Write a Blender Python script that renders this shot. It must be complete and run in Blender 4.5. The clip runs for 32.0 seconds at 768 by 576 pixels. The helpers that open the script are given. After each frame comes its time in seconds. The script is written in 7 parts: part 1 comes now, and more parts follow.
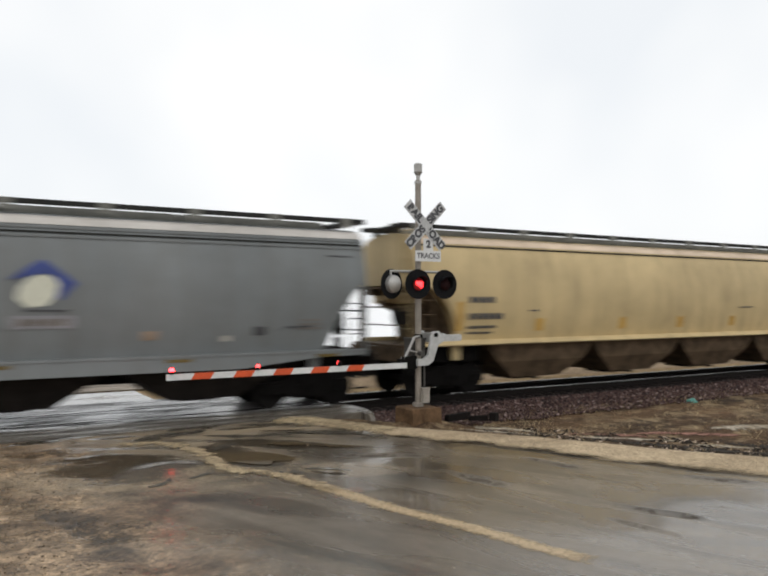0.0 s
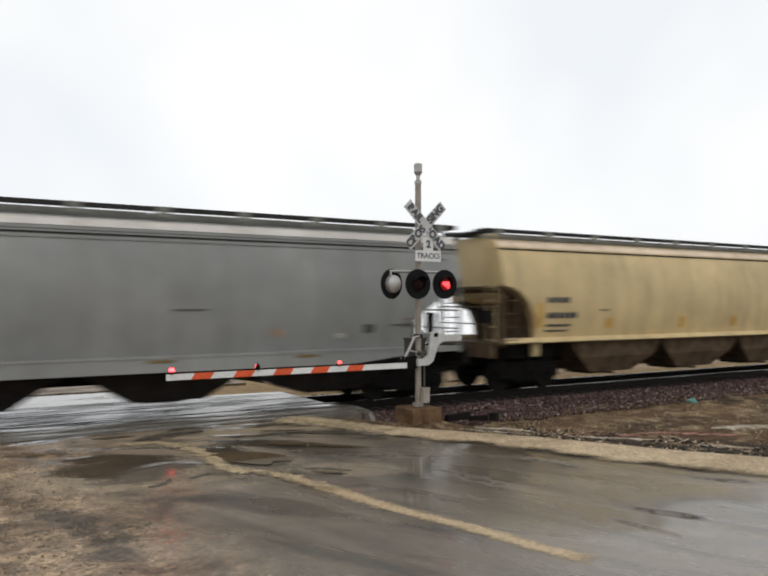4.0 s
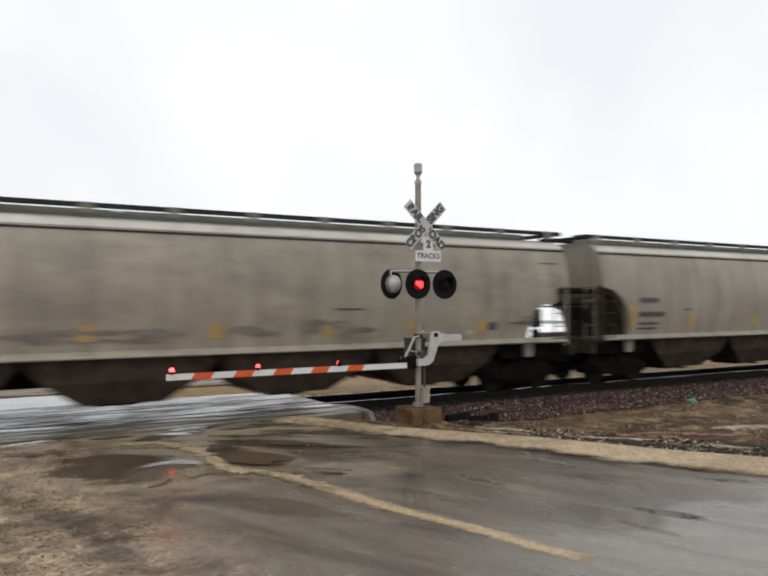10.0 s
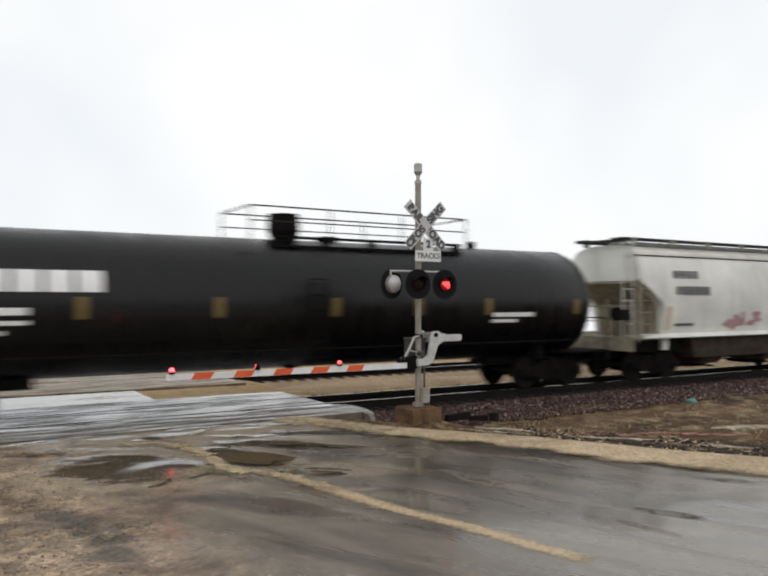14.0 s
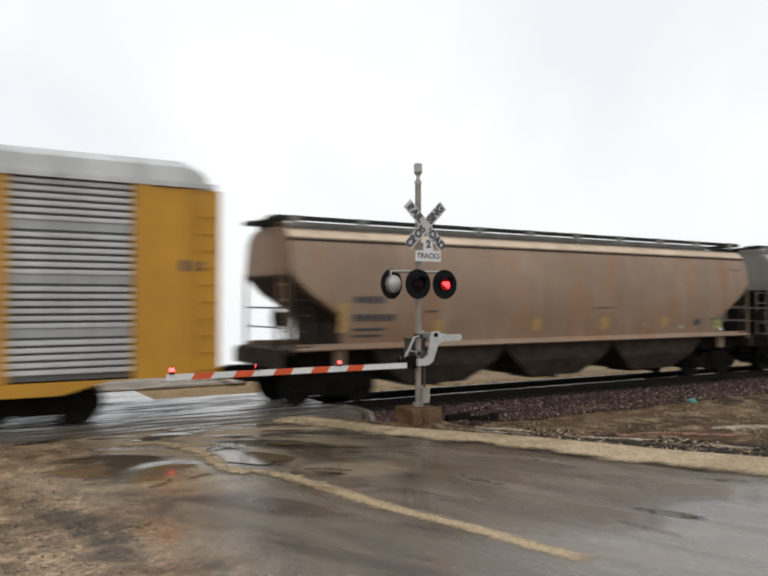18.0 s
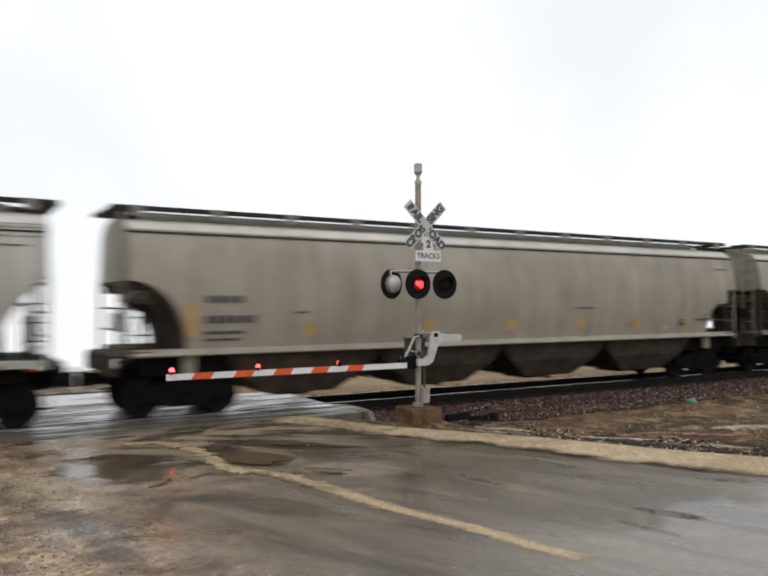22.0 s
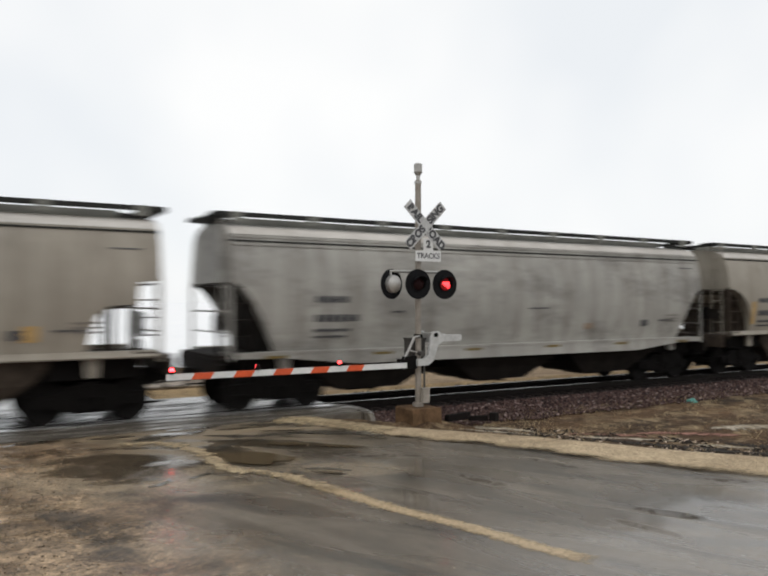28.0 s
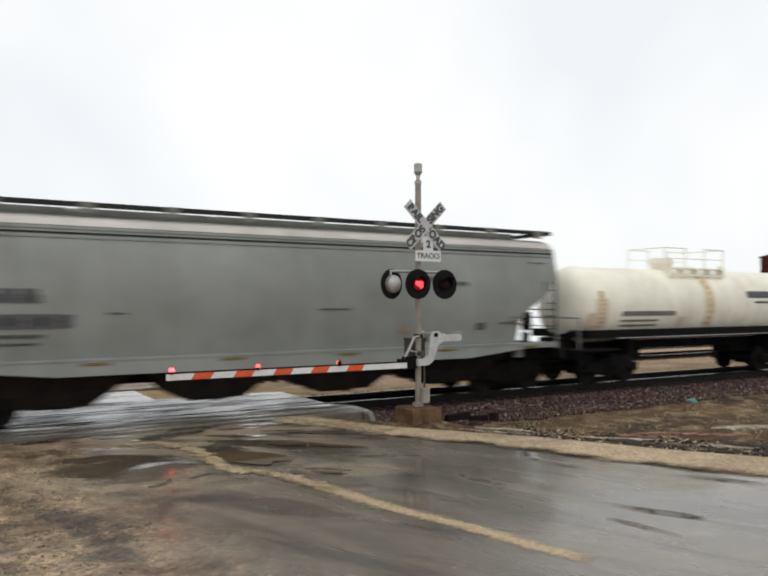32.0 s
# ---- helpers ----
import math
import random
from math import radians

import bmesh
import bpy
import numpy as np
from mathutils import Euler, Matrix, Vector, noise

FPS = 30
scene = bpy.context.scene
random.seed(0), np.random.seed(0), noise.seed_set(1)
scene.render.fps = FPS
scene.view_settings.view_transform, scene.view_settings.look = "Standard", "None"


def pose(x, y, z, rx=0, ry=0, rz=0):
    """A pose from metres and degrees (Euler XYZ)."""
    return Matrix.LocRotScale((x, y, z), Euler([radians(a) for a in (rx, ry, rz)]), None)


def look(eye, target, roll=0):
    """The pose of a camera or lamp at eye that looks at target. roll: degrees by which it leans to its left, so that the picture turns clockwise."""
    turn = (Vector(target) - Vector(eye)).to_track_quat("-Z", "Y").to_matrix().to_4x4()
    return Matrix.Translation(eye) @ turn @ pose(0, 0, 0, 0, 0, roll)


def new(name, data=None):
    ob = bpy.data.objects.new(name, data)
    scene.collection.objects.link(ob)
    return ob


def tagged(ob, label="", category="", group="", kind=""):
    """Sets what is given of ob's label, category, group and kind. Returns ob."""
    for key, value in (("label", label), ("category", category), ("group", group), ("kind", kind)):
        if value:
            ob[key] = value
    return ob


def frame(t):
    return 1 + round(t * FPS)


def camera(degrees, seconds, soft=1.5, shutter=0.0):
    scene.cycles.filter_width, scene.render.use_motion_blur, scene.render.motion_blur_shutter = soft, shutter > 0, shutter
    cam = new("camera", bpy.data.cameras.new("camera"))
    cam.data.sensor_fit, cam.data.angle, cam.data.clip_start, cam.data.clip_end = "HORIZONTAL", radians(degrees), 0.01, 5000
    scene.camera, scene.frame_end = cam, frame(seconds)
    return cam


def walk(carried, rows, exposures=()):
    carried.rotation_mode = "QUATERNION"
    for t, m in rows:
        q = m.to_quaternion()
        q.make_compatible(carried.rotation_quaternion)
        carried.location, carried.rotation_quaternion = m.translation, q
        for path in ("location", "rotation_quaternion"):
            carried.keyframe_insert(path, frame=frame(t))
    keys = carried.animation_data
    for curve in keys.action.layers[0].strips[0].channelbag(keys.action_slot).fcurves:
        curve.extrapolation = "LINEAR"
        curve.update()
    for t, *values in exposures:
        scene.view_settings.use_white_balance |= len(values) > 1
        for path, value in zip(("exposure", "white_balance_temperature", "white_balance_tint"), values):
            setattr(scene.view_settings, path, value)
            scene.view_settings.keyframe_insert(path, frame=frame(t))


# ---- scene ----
# World: x runs along the track (the train goes towards -x), y away from the camera, z up from the rail tops.
cam = camera(54.0, 32.0, soft=2.1, shutter=0.42)
EYE = pose(0.0, -18.14, 2.59, 91.083, 0, -31.02)
walk(cam, [(0.0, EYE), (32.0, EYE)], exposures=[(0.0, 0.0), (19.0, 0.0), (20.0, 0.14), (21.0, 0.08), (22.0, 0.06), (23.0, 0.2), (23.9, 0.02), (25.0, 0.0), (26.6, 0.0), (29.0, -0.08), (30.0, -0.05), (31.0, 0.0), (32.0, 0.0)])

# ---- light: bright overcast winter sky ----
world = bpy.data.worlds.new("overcast_sky")
scene.world = world
world.use_nodes = True
wn, wl = world.node_tree.nodes, world.node_tree.links
wbg = wn["Background"]
wsky = wn.new("ShaderNodeTexSky")
wsky.sky_type = "NISHITA"
wsky.sun_disc = False
wsky.sun_elevation, wsky.sun_rotation = radians(38), radians(200)
wscale = wn.new("ShaderNodeVectorMath")
wscale.operation = "SCALE"
wscale.inputs["Scale"].default_value = 0.1
wl.new(wsky.outputs["Color"], wscale.inputs[0])
wmix = wn.new("ShaderNodeMix")
wmix.data_type = "RGBA"
wmix.inputs["Factor"].default_value = 0.95
wl.new(wscale.outputs["Vector"], wmix.inputs["A"])
wtc = wn.new("ShaderNodeTexCoord")
wcloud = wn.new("ShaderNodeTexNoise")
wcloud.inputs["Scale"].default_value, wcloud.inputs["Detail"].default_value = 2.2, 3.0
wl.new(wtc.outputs["Generated"], wcloud.inputs["Vector"])
wramp = wn.new("ShaderNodeValToRGB")
wramp.color_ramp.elements[0].position, wramp.color_ramp.elements[0].color = 0.36, (0.95, 0.98, 1.01, 1)
wramp.color_ramp.elements[1].position, wramp.color_ramp.elements[1].color = 0.6, (1.11, 1.11, 1.10, 1)
wl.new(wcloud.outputs["Fac"], wramp.inputs["Fac"])
wl.new(wramp.outputs["Color"], wmix.inputs["B"])
wl.new(wmix.outputs["Result"], wbg.inputs["Color"])
wbg.inputs["Strength"].default_value = 0.96

sun = new("sun", bpy.data.lights.new("sun", "SUN"))
sun.data.energy, sun.data.angle, sun.data.color = 0.4, radians(40), (1.0, 0.97, 0.93)
sun.matrix_world = look((-30, -60, 60), (0, 0, 0))


# ---- material helpers ----
def node_mat(name, rough=0.6, metal=0.0):
    m = bpy.data.materials.new(name)
    m.use_nodes = True
    b = m.node_tree.nodes["Principled BSDF"]
    b.inputs["Roughness"].default_value, b.inputs["Metallic"].default_value = rough, metal
    return m, m.node_tree.nodes, m.node_tree.links, b


def coords(n, l, scale=(1, 1, 1), kind="Object"):
    tc, mp = n.new("ShaderNodeTexCoord"), n.new("ShaderNodeMapping")
    mp.inputs["Scale"].default_value = scale
    l.new(tc.outputs[kind], mp.inputs["Vector"])
    return mp.outputs["Vector"]


def noise_tex(n, l, vec, scale, detail=4.0, rough=0.6, distortion=0.0):
    t = n.new("ShaderNodeTexNoise")
    t.inputs["Scale"].default_value, t.inputs["Detail"].default_value = scale, detail
    t.inputs["Roughness"].default_value, t.inputs["Distortion"].default_value = rough, distortion
    l.new(vec, t.inputs["Vector"])
    return t.outputs["Fac"]


def ramp(n, l, fac, stops):
    r = n.new("ShaderNodeValToRGB")
    while len(r.color_ramp.elements) < len(stops):
        r.color_ramp.elements.new(0.5)
    for e, (p, c) in zip(r.color_ramp.elements, stops):
        e.position, e.color = p, (*c, 1) if len(c) == 3 else c
    l.new(fac, r.inputs["Fac"])
    return r.outputs["Color"]


def grey(v):
    return (v, v, v)


def blend(n, l, fac, a, b, mode="MIX"):
    m = n.new("ShaderNodeMix")
    m.data_type, m.blend_type = "RGBA", mode
    for key, v in (("Factor", fac), ("A", a), ("B", b)):
        if isinstance(v, (int, float)):
            m.inputs[key].default_value = v
        elif isinstance(v, tuple):
            m.inputs[key].default_value = (*v, 1)
        else:
            l.new(v, m.inputs[key])
    return m.outputs["Result"]


def bump(n, l, b, height, strength=0.3, dist=0.02):
    bn = n.new("ShaderNodeBump")
    bn.inputs["Strength"].default_value, bn.inputs["Distance"].default_value = strength, dist
    l.new(height, bn.inputs["Height"])
    l.new(bn.outputs["Normal"], b.inputs["Normal"])


def simple(name, color, rough=0.6, metal=0.0, var=0.25, scale=3.0):
    """A plain surface with wear at two scales."""
    m, n, l, b = node_mat(name, rough, metal)
    v = coords(n, l)
    f1, f2 = noise_tex(n, l, v, scale), noise_tex(n, l, v, scale * 9, 3)
    lo, hi = tuple(c * (1 - var) for c in color), tuple(min(1, c * (1 + var * 0.6)) for c in color)
    if rough >= 0.7:
        b.inputs["Specular IOR Level"].default_value = 0.15
    c1 = ramp(n, l, f1, [(0.3, lo), (0.7, hi)])
    l.new(blend(n, l, 0.25, c1, ramp(n, l, f2, [(0.35, grey(0.35)), (0.65, grey(0.75))]), "OVERLAY"), b.inputs["Base Color"])
    bump(n, l, b, f2, 0.15, 0.01)
    return m


def paint(name, color, grime=(0.12, 0.10, 0.08), amount=0.35, rough=0.5, rust=0.0, blotch=0.0, shine=0.35):
    """Weathered railcar paint: faded patches, run-down streaks and specks, on the car's own coordinates."""
    m, n, l, b = node_mat(name, rough)
    b.inputs["Specular IOR Level"].default_value = shine
    big = noise_tex(n, l, coords(n, l, (0.35, 0.6, 0.5)), 1.0, 4)
    c = ramp(n, l, big, [(0.3, tuple(k * 0.8 for k in color)), (0.7, tuple(min(1, k * 1.14) for k in color))])
    streak = noise_tex(n, l, coords(n, l, (2.6, 2.6, 0.12)), 1.0, 5, 0.65)
    fine = noise_tex(n, l, coords(n, l, (9, 9, 0.5)), 1.0, 4, 0.6)
    f = ramp(n, l, streak, [(0.45, grey(0.0)), (0.75, grey(amount))])
    c = blend(n, l, f, c, grime)
    c = blend(n, l, ramp(n, l, fine, [(0.5, grey(0.0)), (0.8, grey(amount * 0.6))]), c, grime)
    if rust:
        rn = noise_tex(n, l, coords(n, l, (0.8, 0.8, 0.35)), 1.0, 6, 0.7)
        c = blend(n, l, ramp(n, l, rn, [(0.5, grey(0.0)), (0.66, grey(rust))]), c, (0.30, 0.13, 0.05))
    if blotch:
        bn2 = noise_tex(n, l, coords(n, l, (0.5, 0.5, 1.1)), 1.0, 5, 0.7)
        c = blend(n, l, ramp(n, l, bn2, [(0.48, grey(0.0)), (0.62, grey(blotch))]), c, (0.07, 0.06, 0.055))
    l.new(c, b.inputs["Base Color"])
    l.new(ramp(n, l, streak, [(0.3, grey(rough - 0.08)), (0.8, grey(min(1, rough + 0.25)))]), b.inputs["Roughness"])
    bump(n, l, b, fine, 0.05, 0.01)
    return m


def glow(name, color, power):
    m, n, l, b = node_mat(name, 0.3)
    b.inputs["Base Color"].default_value = (*color, 1)
    b.inputs["Emission Color"].default_value = (*color, 1)
    b.inputs["Emission Strength"].default_value = power
    return m


# railcar paints
BEIGE = paint("weathered_beige_paint", (0.315, 0.285, 0.236), amount=0.45)
BEIGE_PALE = paint("pale_beige_paint", (0.42, 0.394, 0.343), amount=0.38)
GREY_PALE = paint("pale_grey_paint", (0.41, 0.40, 0.37), amount=0.4, blotch=0.12)
BEIGE_DIRTY = paint("dirty_beige_paint", (0.335, 0.30, 0.245), amount=0.55, blotch=0.3)
TAN = paint("tan_yellow_paint", (0.57, 0.438, 0.228), amount=0.32)
GREY_DARK = paint("dark_grey_paint", (0.188, 0.203, 0.205), amount=0.25)
GREY_MID = paint("greenish_grey_paint", (0.265, 0.265, 0.242), amount=0.25)
GREY_LIGHT = paint("light_grey_paint", (0.25, 0.264, 0.247), amount=0.2)
GREY_STEEL = paint("steel_grey_paint", (0.235, 0.243, 0.235), amount=0.3)
GREY_STREAKED = paint("streaked_grey_paint", (0.37, 0.36, 0.33), amount=0.6, blotch=0.4)
GREY_BROWN = paint("grey_brown_paint", (0.28, 0.246, 0.204), amount=0.45)
PINK_BEIGE = paint("pinkish_beige_paint", (0.385, 0.345, 0.28), grime=(0.14, 0.105, 0.075), amount=0.5, blotch=0.15, rust=0.05)
BEIGE_DARK = paint("soot_darkened_beige_paint", (0.215, 0.19, 0.152), amount=0.5, blotch=0.25)
RUSTY = paint("rusty_tan_paint", (0.295, 0.208, 0.145), amount=0.35, rust=0.6)
OFFWHITE = paint("off_white_paint", (0.66, 0.66, 0.62), amount=0.2)
CREAM = paint("cream_tank_paint", (0.88, 0.85, 0.72), amount=0.08, rust=0.2)
BLACK_TANK = paint("black_tank_paint", (0.002, 0.002, 0.0024), grime=(0.006, 0.006, 0.006), amount=0.3, rough=0.26, shine=0.3)
OXIDE = paint("oxide_red_paint", (0.078, 0.0128, 0.0105), grime=(0.032, 0.012, 0.0095), amount=0.35, shine=0.1)
RACK_YELLOW = paint("rack_yellow_paint", (0.52, 0.26, 0.022), amount=0.25)
GALV = paint("galvanised_panel", (0.56, 0.57, 0.57), amount=0.4, rough=0.4)
# Darker copy of the panel sheet: paints the shade in the gaps between corrugations.
GALV_SHADE = paint("shade_dark_perforated_sheet", (0.11, 0.115, 0.115), amount=0.4, rough=0.6)
GALV_DIM = paint("perforated_galvanised_sheet", (0.37, 0.385, 0.39), amount=0.4, rough=0.5)
# UNDER and WHEEL: the deep shade beneath the cars is put into near-black colours.
UNDER = simple("underframe_grime_and_shade", (0.0048, 0.004, 0.0036), 0.9)
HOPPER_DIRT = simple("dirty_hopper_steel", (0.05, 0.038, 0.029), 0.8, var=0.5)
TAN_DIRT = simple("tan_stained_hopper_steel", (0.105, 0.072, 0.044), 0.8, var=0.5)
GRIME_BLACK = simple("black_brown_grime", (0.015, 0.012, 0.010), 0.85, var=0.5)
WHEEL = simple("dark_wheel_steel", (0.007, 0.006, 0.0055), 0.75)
GRATING = simple("dark_roof_grating", (0.026, 0.027, 0.025), 0.8)
RAILSTEEL = simple("railing_steel", (0.22, 0.21, 0.20), 0.5, 0.3)
TANK_STAIN = simple("faint_rust_wash", (0.66, 0.545, 0.38), 0.6, var=0.2, scale=2)
TANK_RUST = simple("rust_run", (0.52, 0.36, 0.2), 0.7, var=0.35, scale=3)
MARK_DARK = simple("dark_lettering", (0.06, 0.06, 0.065), 0.6)
MARK_WHITE = simple("white_lettering", (0.72, 0.72, 0.72), 0.6, var=0.1)
MARK_YELLOW = simple("yellow_reflector", (0.50, 0.26, 0.012), 0.4, var=0.15)
MARK_ORANGE = simple("faded_orange_patch", (0.42, 0.27, 0.10), 0.6, var=0.2)
MARK_RED = simple("red_lettering", (0.60, 0.14, 0.05), 0.6, var=0.15)
MARK_BLUE = simple("navy_blue_decal", (0.04, 0.065, 0.24), 0.5, var=0.3)
MARK_BLUE_FADED = simple("faded_grey_blue_decal", (0.25, 0.245, 0.26), 0.6, var=0.2)
MARK_CREAM_DIM = simple("dull_cream_decal", (0.50, 0.49, 0.41), 0.5, var=0.15)
MARK_ORANGE_TAN = simple("faded_ochre_patch", (0.50, 0.30, 0.07), 0.6, var=0.2)
MARK_ORANGE_PALE = simple("faded_buff_patch", (0.52, 0.42, 0.30), 0.6, var=0.15)
MARK_YELLOW_DIM = simple("grimy_yellow_reflector", (0.14, 0.095, 0.02), 0.5, var=0.3)
MARK_FADED = simple("faded_dark_paint", (0.20, 0.18, 0.16), 0.7, var=0.3)
MARK_RUST_SPRAY = simple("faded_rust_brown_spray", (0.31, 0.235, 0.175), 0.7, var=0.4, scale=6)
MARK_FADED_PINK = simple("faded_pink_spray", (0.40, 0.25, 0.255), 0.7, var=0.25)
# Roof edge colours: skylight on the sloping sheet is painted in as a paler tone.
ROOF_PALE = paint("skylit_roof_paint", (0.54, 0.51, 0.47), grime=(0.24, 0.21, 0.17), amount=0.45)
ROOF_TAN = paint("skylit_tan_roof", (0.66, 0.52, 0.38), grime=(0.22, 0.15, 0.09), amount=0.45)
ROOF_BLOCK = simple("weathered_roof_steel", (0.20, 0.20, 0.18), 0.7, var=0.3)
SHORT_DIRT = simple("grimy_pale_steel", (0.26, 0.23, 0.17), 0.75, var=0.4)
OFFWHITE_GREEN = paint("greenish_off_white_paint", (0.47, 0.47, 0.41), amount=0.25)
MARK_AMBER = simple("amber_reflector", (0.42, 0.17, 0.02), 0.45, var=0.25)
MARK_PALE = simple("faded_pale_decal", (0.40, 0.385, 0.34), 0.6, var=0.15)
MARK_OLD_BROWN = simple("old_brown_spray", (0.105, 0.085, 0.072), 0.7, var=0.35)
MARK_CREAM = simple("cream_decal", (0.62, 0.62, 0.50), 0.5, var=0.1)
G_CYAN = simple("light_blue_spray", (0.13, 0.46, 0.76), 0.6, var=0.2)
G_LIME = simple("lime_spray", (0.46, 0.53, 0.18), 0.6, var=0.25)
G_PINK = simple("faded_magenta_spray", (0.42, 0.15, 0.21), 0.6, var=0.2)
G_BLUE = simple("mid_blue_spray", (0.06, 0.16, 0.42), 0.6, var=0.25)
G_ORANGE = simple("orange_spray", (0.55, 0.20, 0.03), 0.6, var=0.2)
G_GREEN = simple("dull_green_spray", (0.12, 0.17, 0.07), 0.6, var=0.3)
G_DARK = simple("dark_spray", (0.07, 0.055, 0.055), 0.6, var=0.2)
COVER = simple("black_load_cover", (0.018, 0.023, 0.022), 0.7, var=0.3)
CONCRETE = simple("old_concrete", (0.34, 0.31, 0.27), 0.7, var=0.3, scale=2)


# ---- mesh helpers ----
CACHE = {}


def box(bm, x0, x1, y0, y1, z0, z1, m=None):
    vs = [bm.verts.new((x, y, z)) for x in (x0, x1) for y in (y0, y1) for z in (z0, z1)]
    if m is not None:
        for v in vs:
            v.co = m @ v.co
    for f in ((0, 1, 3, 2), (4, 6, 7, 5), (0, 4, 5, 1), (2, 3, 7, 6), (0, 2, 6, 4), (1, 5, 7, 3)):
        bm.faces.new([vs[i] for i in f])


def rod(bm, p, q, r, n=8, r2=None):
    """A closed round bar from p to q."""
    p, q = Vector(p), Vector(q)
    turn = (q - p).to_track_quat("Z", "Y").to_matrix()
    rings = []
    for c, k in ((p, r), (q, r if r2 is None else r2)):
        rings.append([bm.verts.new(c + turn @ Vector((k * math.cos(2 * math.pi * i / n), k * math.sin(2 * math.pi * i / n), 0))) for i in range(n)])
    for i in range(n):
        bm.faces.new((rings[0][i], rings[0][(i + 1) % n], rings[1][(i + 1) % n], rings[1][i]))
    bm.faces.new(rings[0][::-1])
    bm.faces.new(rings[1])


def loft(bm, rings, caps=True, closed=True):
    made = [[bm.verts.new(p) for p in r] for r in rings]
    k = len(rings[0])
    for a, b in zip(made, made[1:]):
        for i in range(k if closed else k - 1):
            bm.faces.new((a[i], a[(i + 1) % k], b[(i + 1) % k], b[i]))
    if caps:
        bm.faces.new(made[0][::-1])
        bm.faces.new(made[-1])
    return made


def prism(bm, outline, y0, y1):
    """An x-z outline pushed from y0 to y1."""
    loft(bm, [[(x, y0, z) for x, z in outline], [(x, y1, z) for x, z in outline]])


def finish(bm, name, mat, smooth=0.0):
    bmesh.ops.recalc_face_normals(bm, faces=bm.faces)
    me = bpy.data.meshes.new(name)
    bm.to_mesh(me)
    bm.free()
    if smooth:
        me.shade_smooth()
        me.set_sharp_from_angle(angle=radians(smooth))
    for m in mat if isinstance(mat, (list, tuple)) else (mat,):
        me.materials.append(m)
    return me


def part(name, make, mat, parent, label="", key=None, smooth=0.0, at=None):
    """One mesh object under a thing or a part. make(bm) fills the mesh; a key lets alike parts share it."""
    full = (name, key, mat.name) if key is not None else None
    me = CACHE.get(full) if full else None
    if me is None:
        bm = bmesh.new()
        make(bm)
        me = finish(bm, name, mat, smooth)
        if full:
            CACHE[full] = me
    ob = new(name, me)
    if at is not None:
        ob.matrix_basis = at
    ob.parent = parent
    if label:
        ob["label"] = label
    return ob


def thing(name, label, category, group="", at=None, kind=""):
    ob = new(name)
    if at is not None:
        ob.matrix_basis = at
    return tagged(ob, label, category, group, kind)


def solid(name, make, mat, label, category, kind="", group="", smooth=0.0):
    bm = bmesh.new()
    make(bm)
    return tagged(new(name, finish(bm, name, mat, smooth)), label, category, group, kind)


# ---- railcars: built round their middle, x along the car ----
WHEELSETS = []


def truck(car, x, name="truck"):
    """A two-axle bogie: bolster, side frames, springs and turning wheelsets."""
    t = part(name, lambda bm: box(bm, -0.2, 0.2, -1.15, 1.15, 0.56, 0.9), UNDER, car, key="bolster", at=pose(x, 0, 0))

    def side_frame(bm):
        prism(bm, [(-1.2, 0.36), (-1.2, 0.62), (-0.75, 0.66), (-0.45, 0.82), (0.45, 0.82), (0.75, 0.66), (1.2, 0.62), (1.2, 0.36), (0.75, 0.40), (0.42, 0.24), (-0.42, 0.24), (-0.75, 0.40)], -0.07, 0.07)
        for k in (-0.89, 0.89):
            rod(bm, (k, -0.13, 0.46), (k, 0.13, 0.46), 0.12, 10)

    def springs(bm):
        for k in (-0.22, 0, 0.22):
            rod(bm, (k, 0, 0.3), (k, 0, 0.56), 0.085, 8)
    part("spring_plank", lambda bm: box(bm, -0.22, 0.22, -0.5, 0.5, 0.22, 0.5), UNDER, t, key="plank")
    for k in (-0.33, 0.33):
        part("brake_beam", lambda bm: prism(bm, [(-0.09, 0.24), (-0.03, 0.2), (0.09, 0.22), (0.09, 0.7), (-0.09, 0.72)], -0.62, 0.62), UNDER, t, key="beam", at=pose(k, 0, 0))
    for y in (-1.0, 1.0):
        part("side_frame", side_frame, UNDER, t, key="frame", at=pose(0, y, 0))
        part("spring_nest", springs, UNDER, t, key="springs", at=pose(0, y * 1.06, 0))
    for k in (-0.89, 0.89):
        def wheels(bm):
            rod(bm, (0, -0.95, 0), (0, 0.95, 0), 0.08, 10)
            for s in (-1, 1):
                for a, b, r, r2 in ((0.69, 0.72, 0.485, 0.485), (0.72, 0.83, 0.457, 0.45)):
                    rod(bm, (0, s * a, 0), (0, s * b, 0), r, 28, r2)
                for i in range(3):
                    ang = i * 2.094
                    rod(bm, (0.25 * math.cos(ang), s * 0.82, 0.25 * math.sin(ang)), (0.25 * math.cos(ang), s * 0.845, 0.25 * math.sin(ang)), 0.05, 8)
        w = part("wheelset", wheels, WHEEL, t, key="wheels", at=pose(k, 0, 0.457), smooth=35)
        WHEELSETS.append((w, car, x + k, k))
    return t


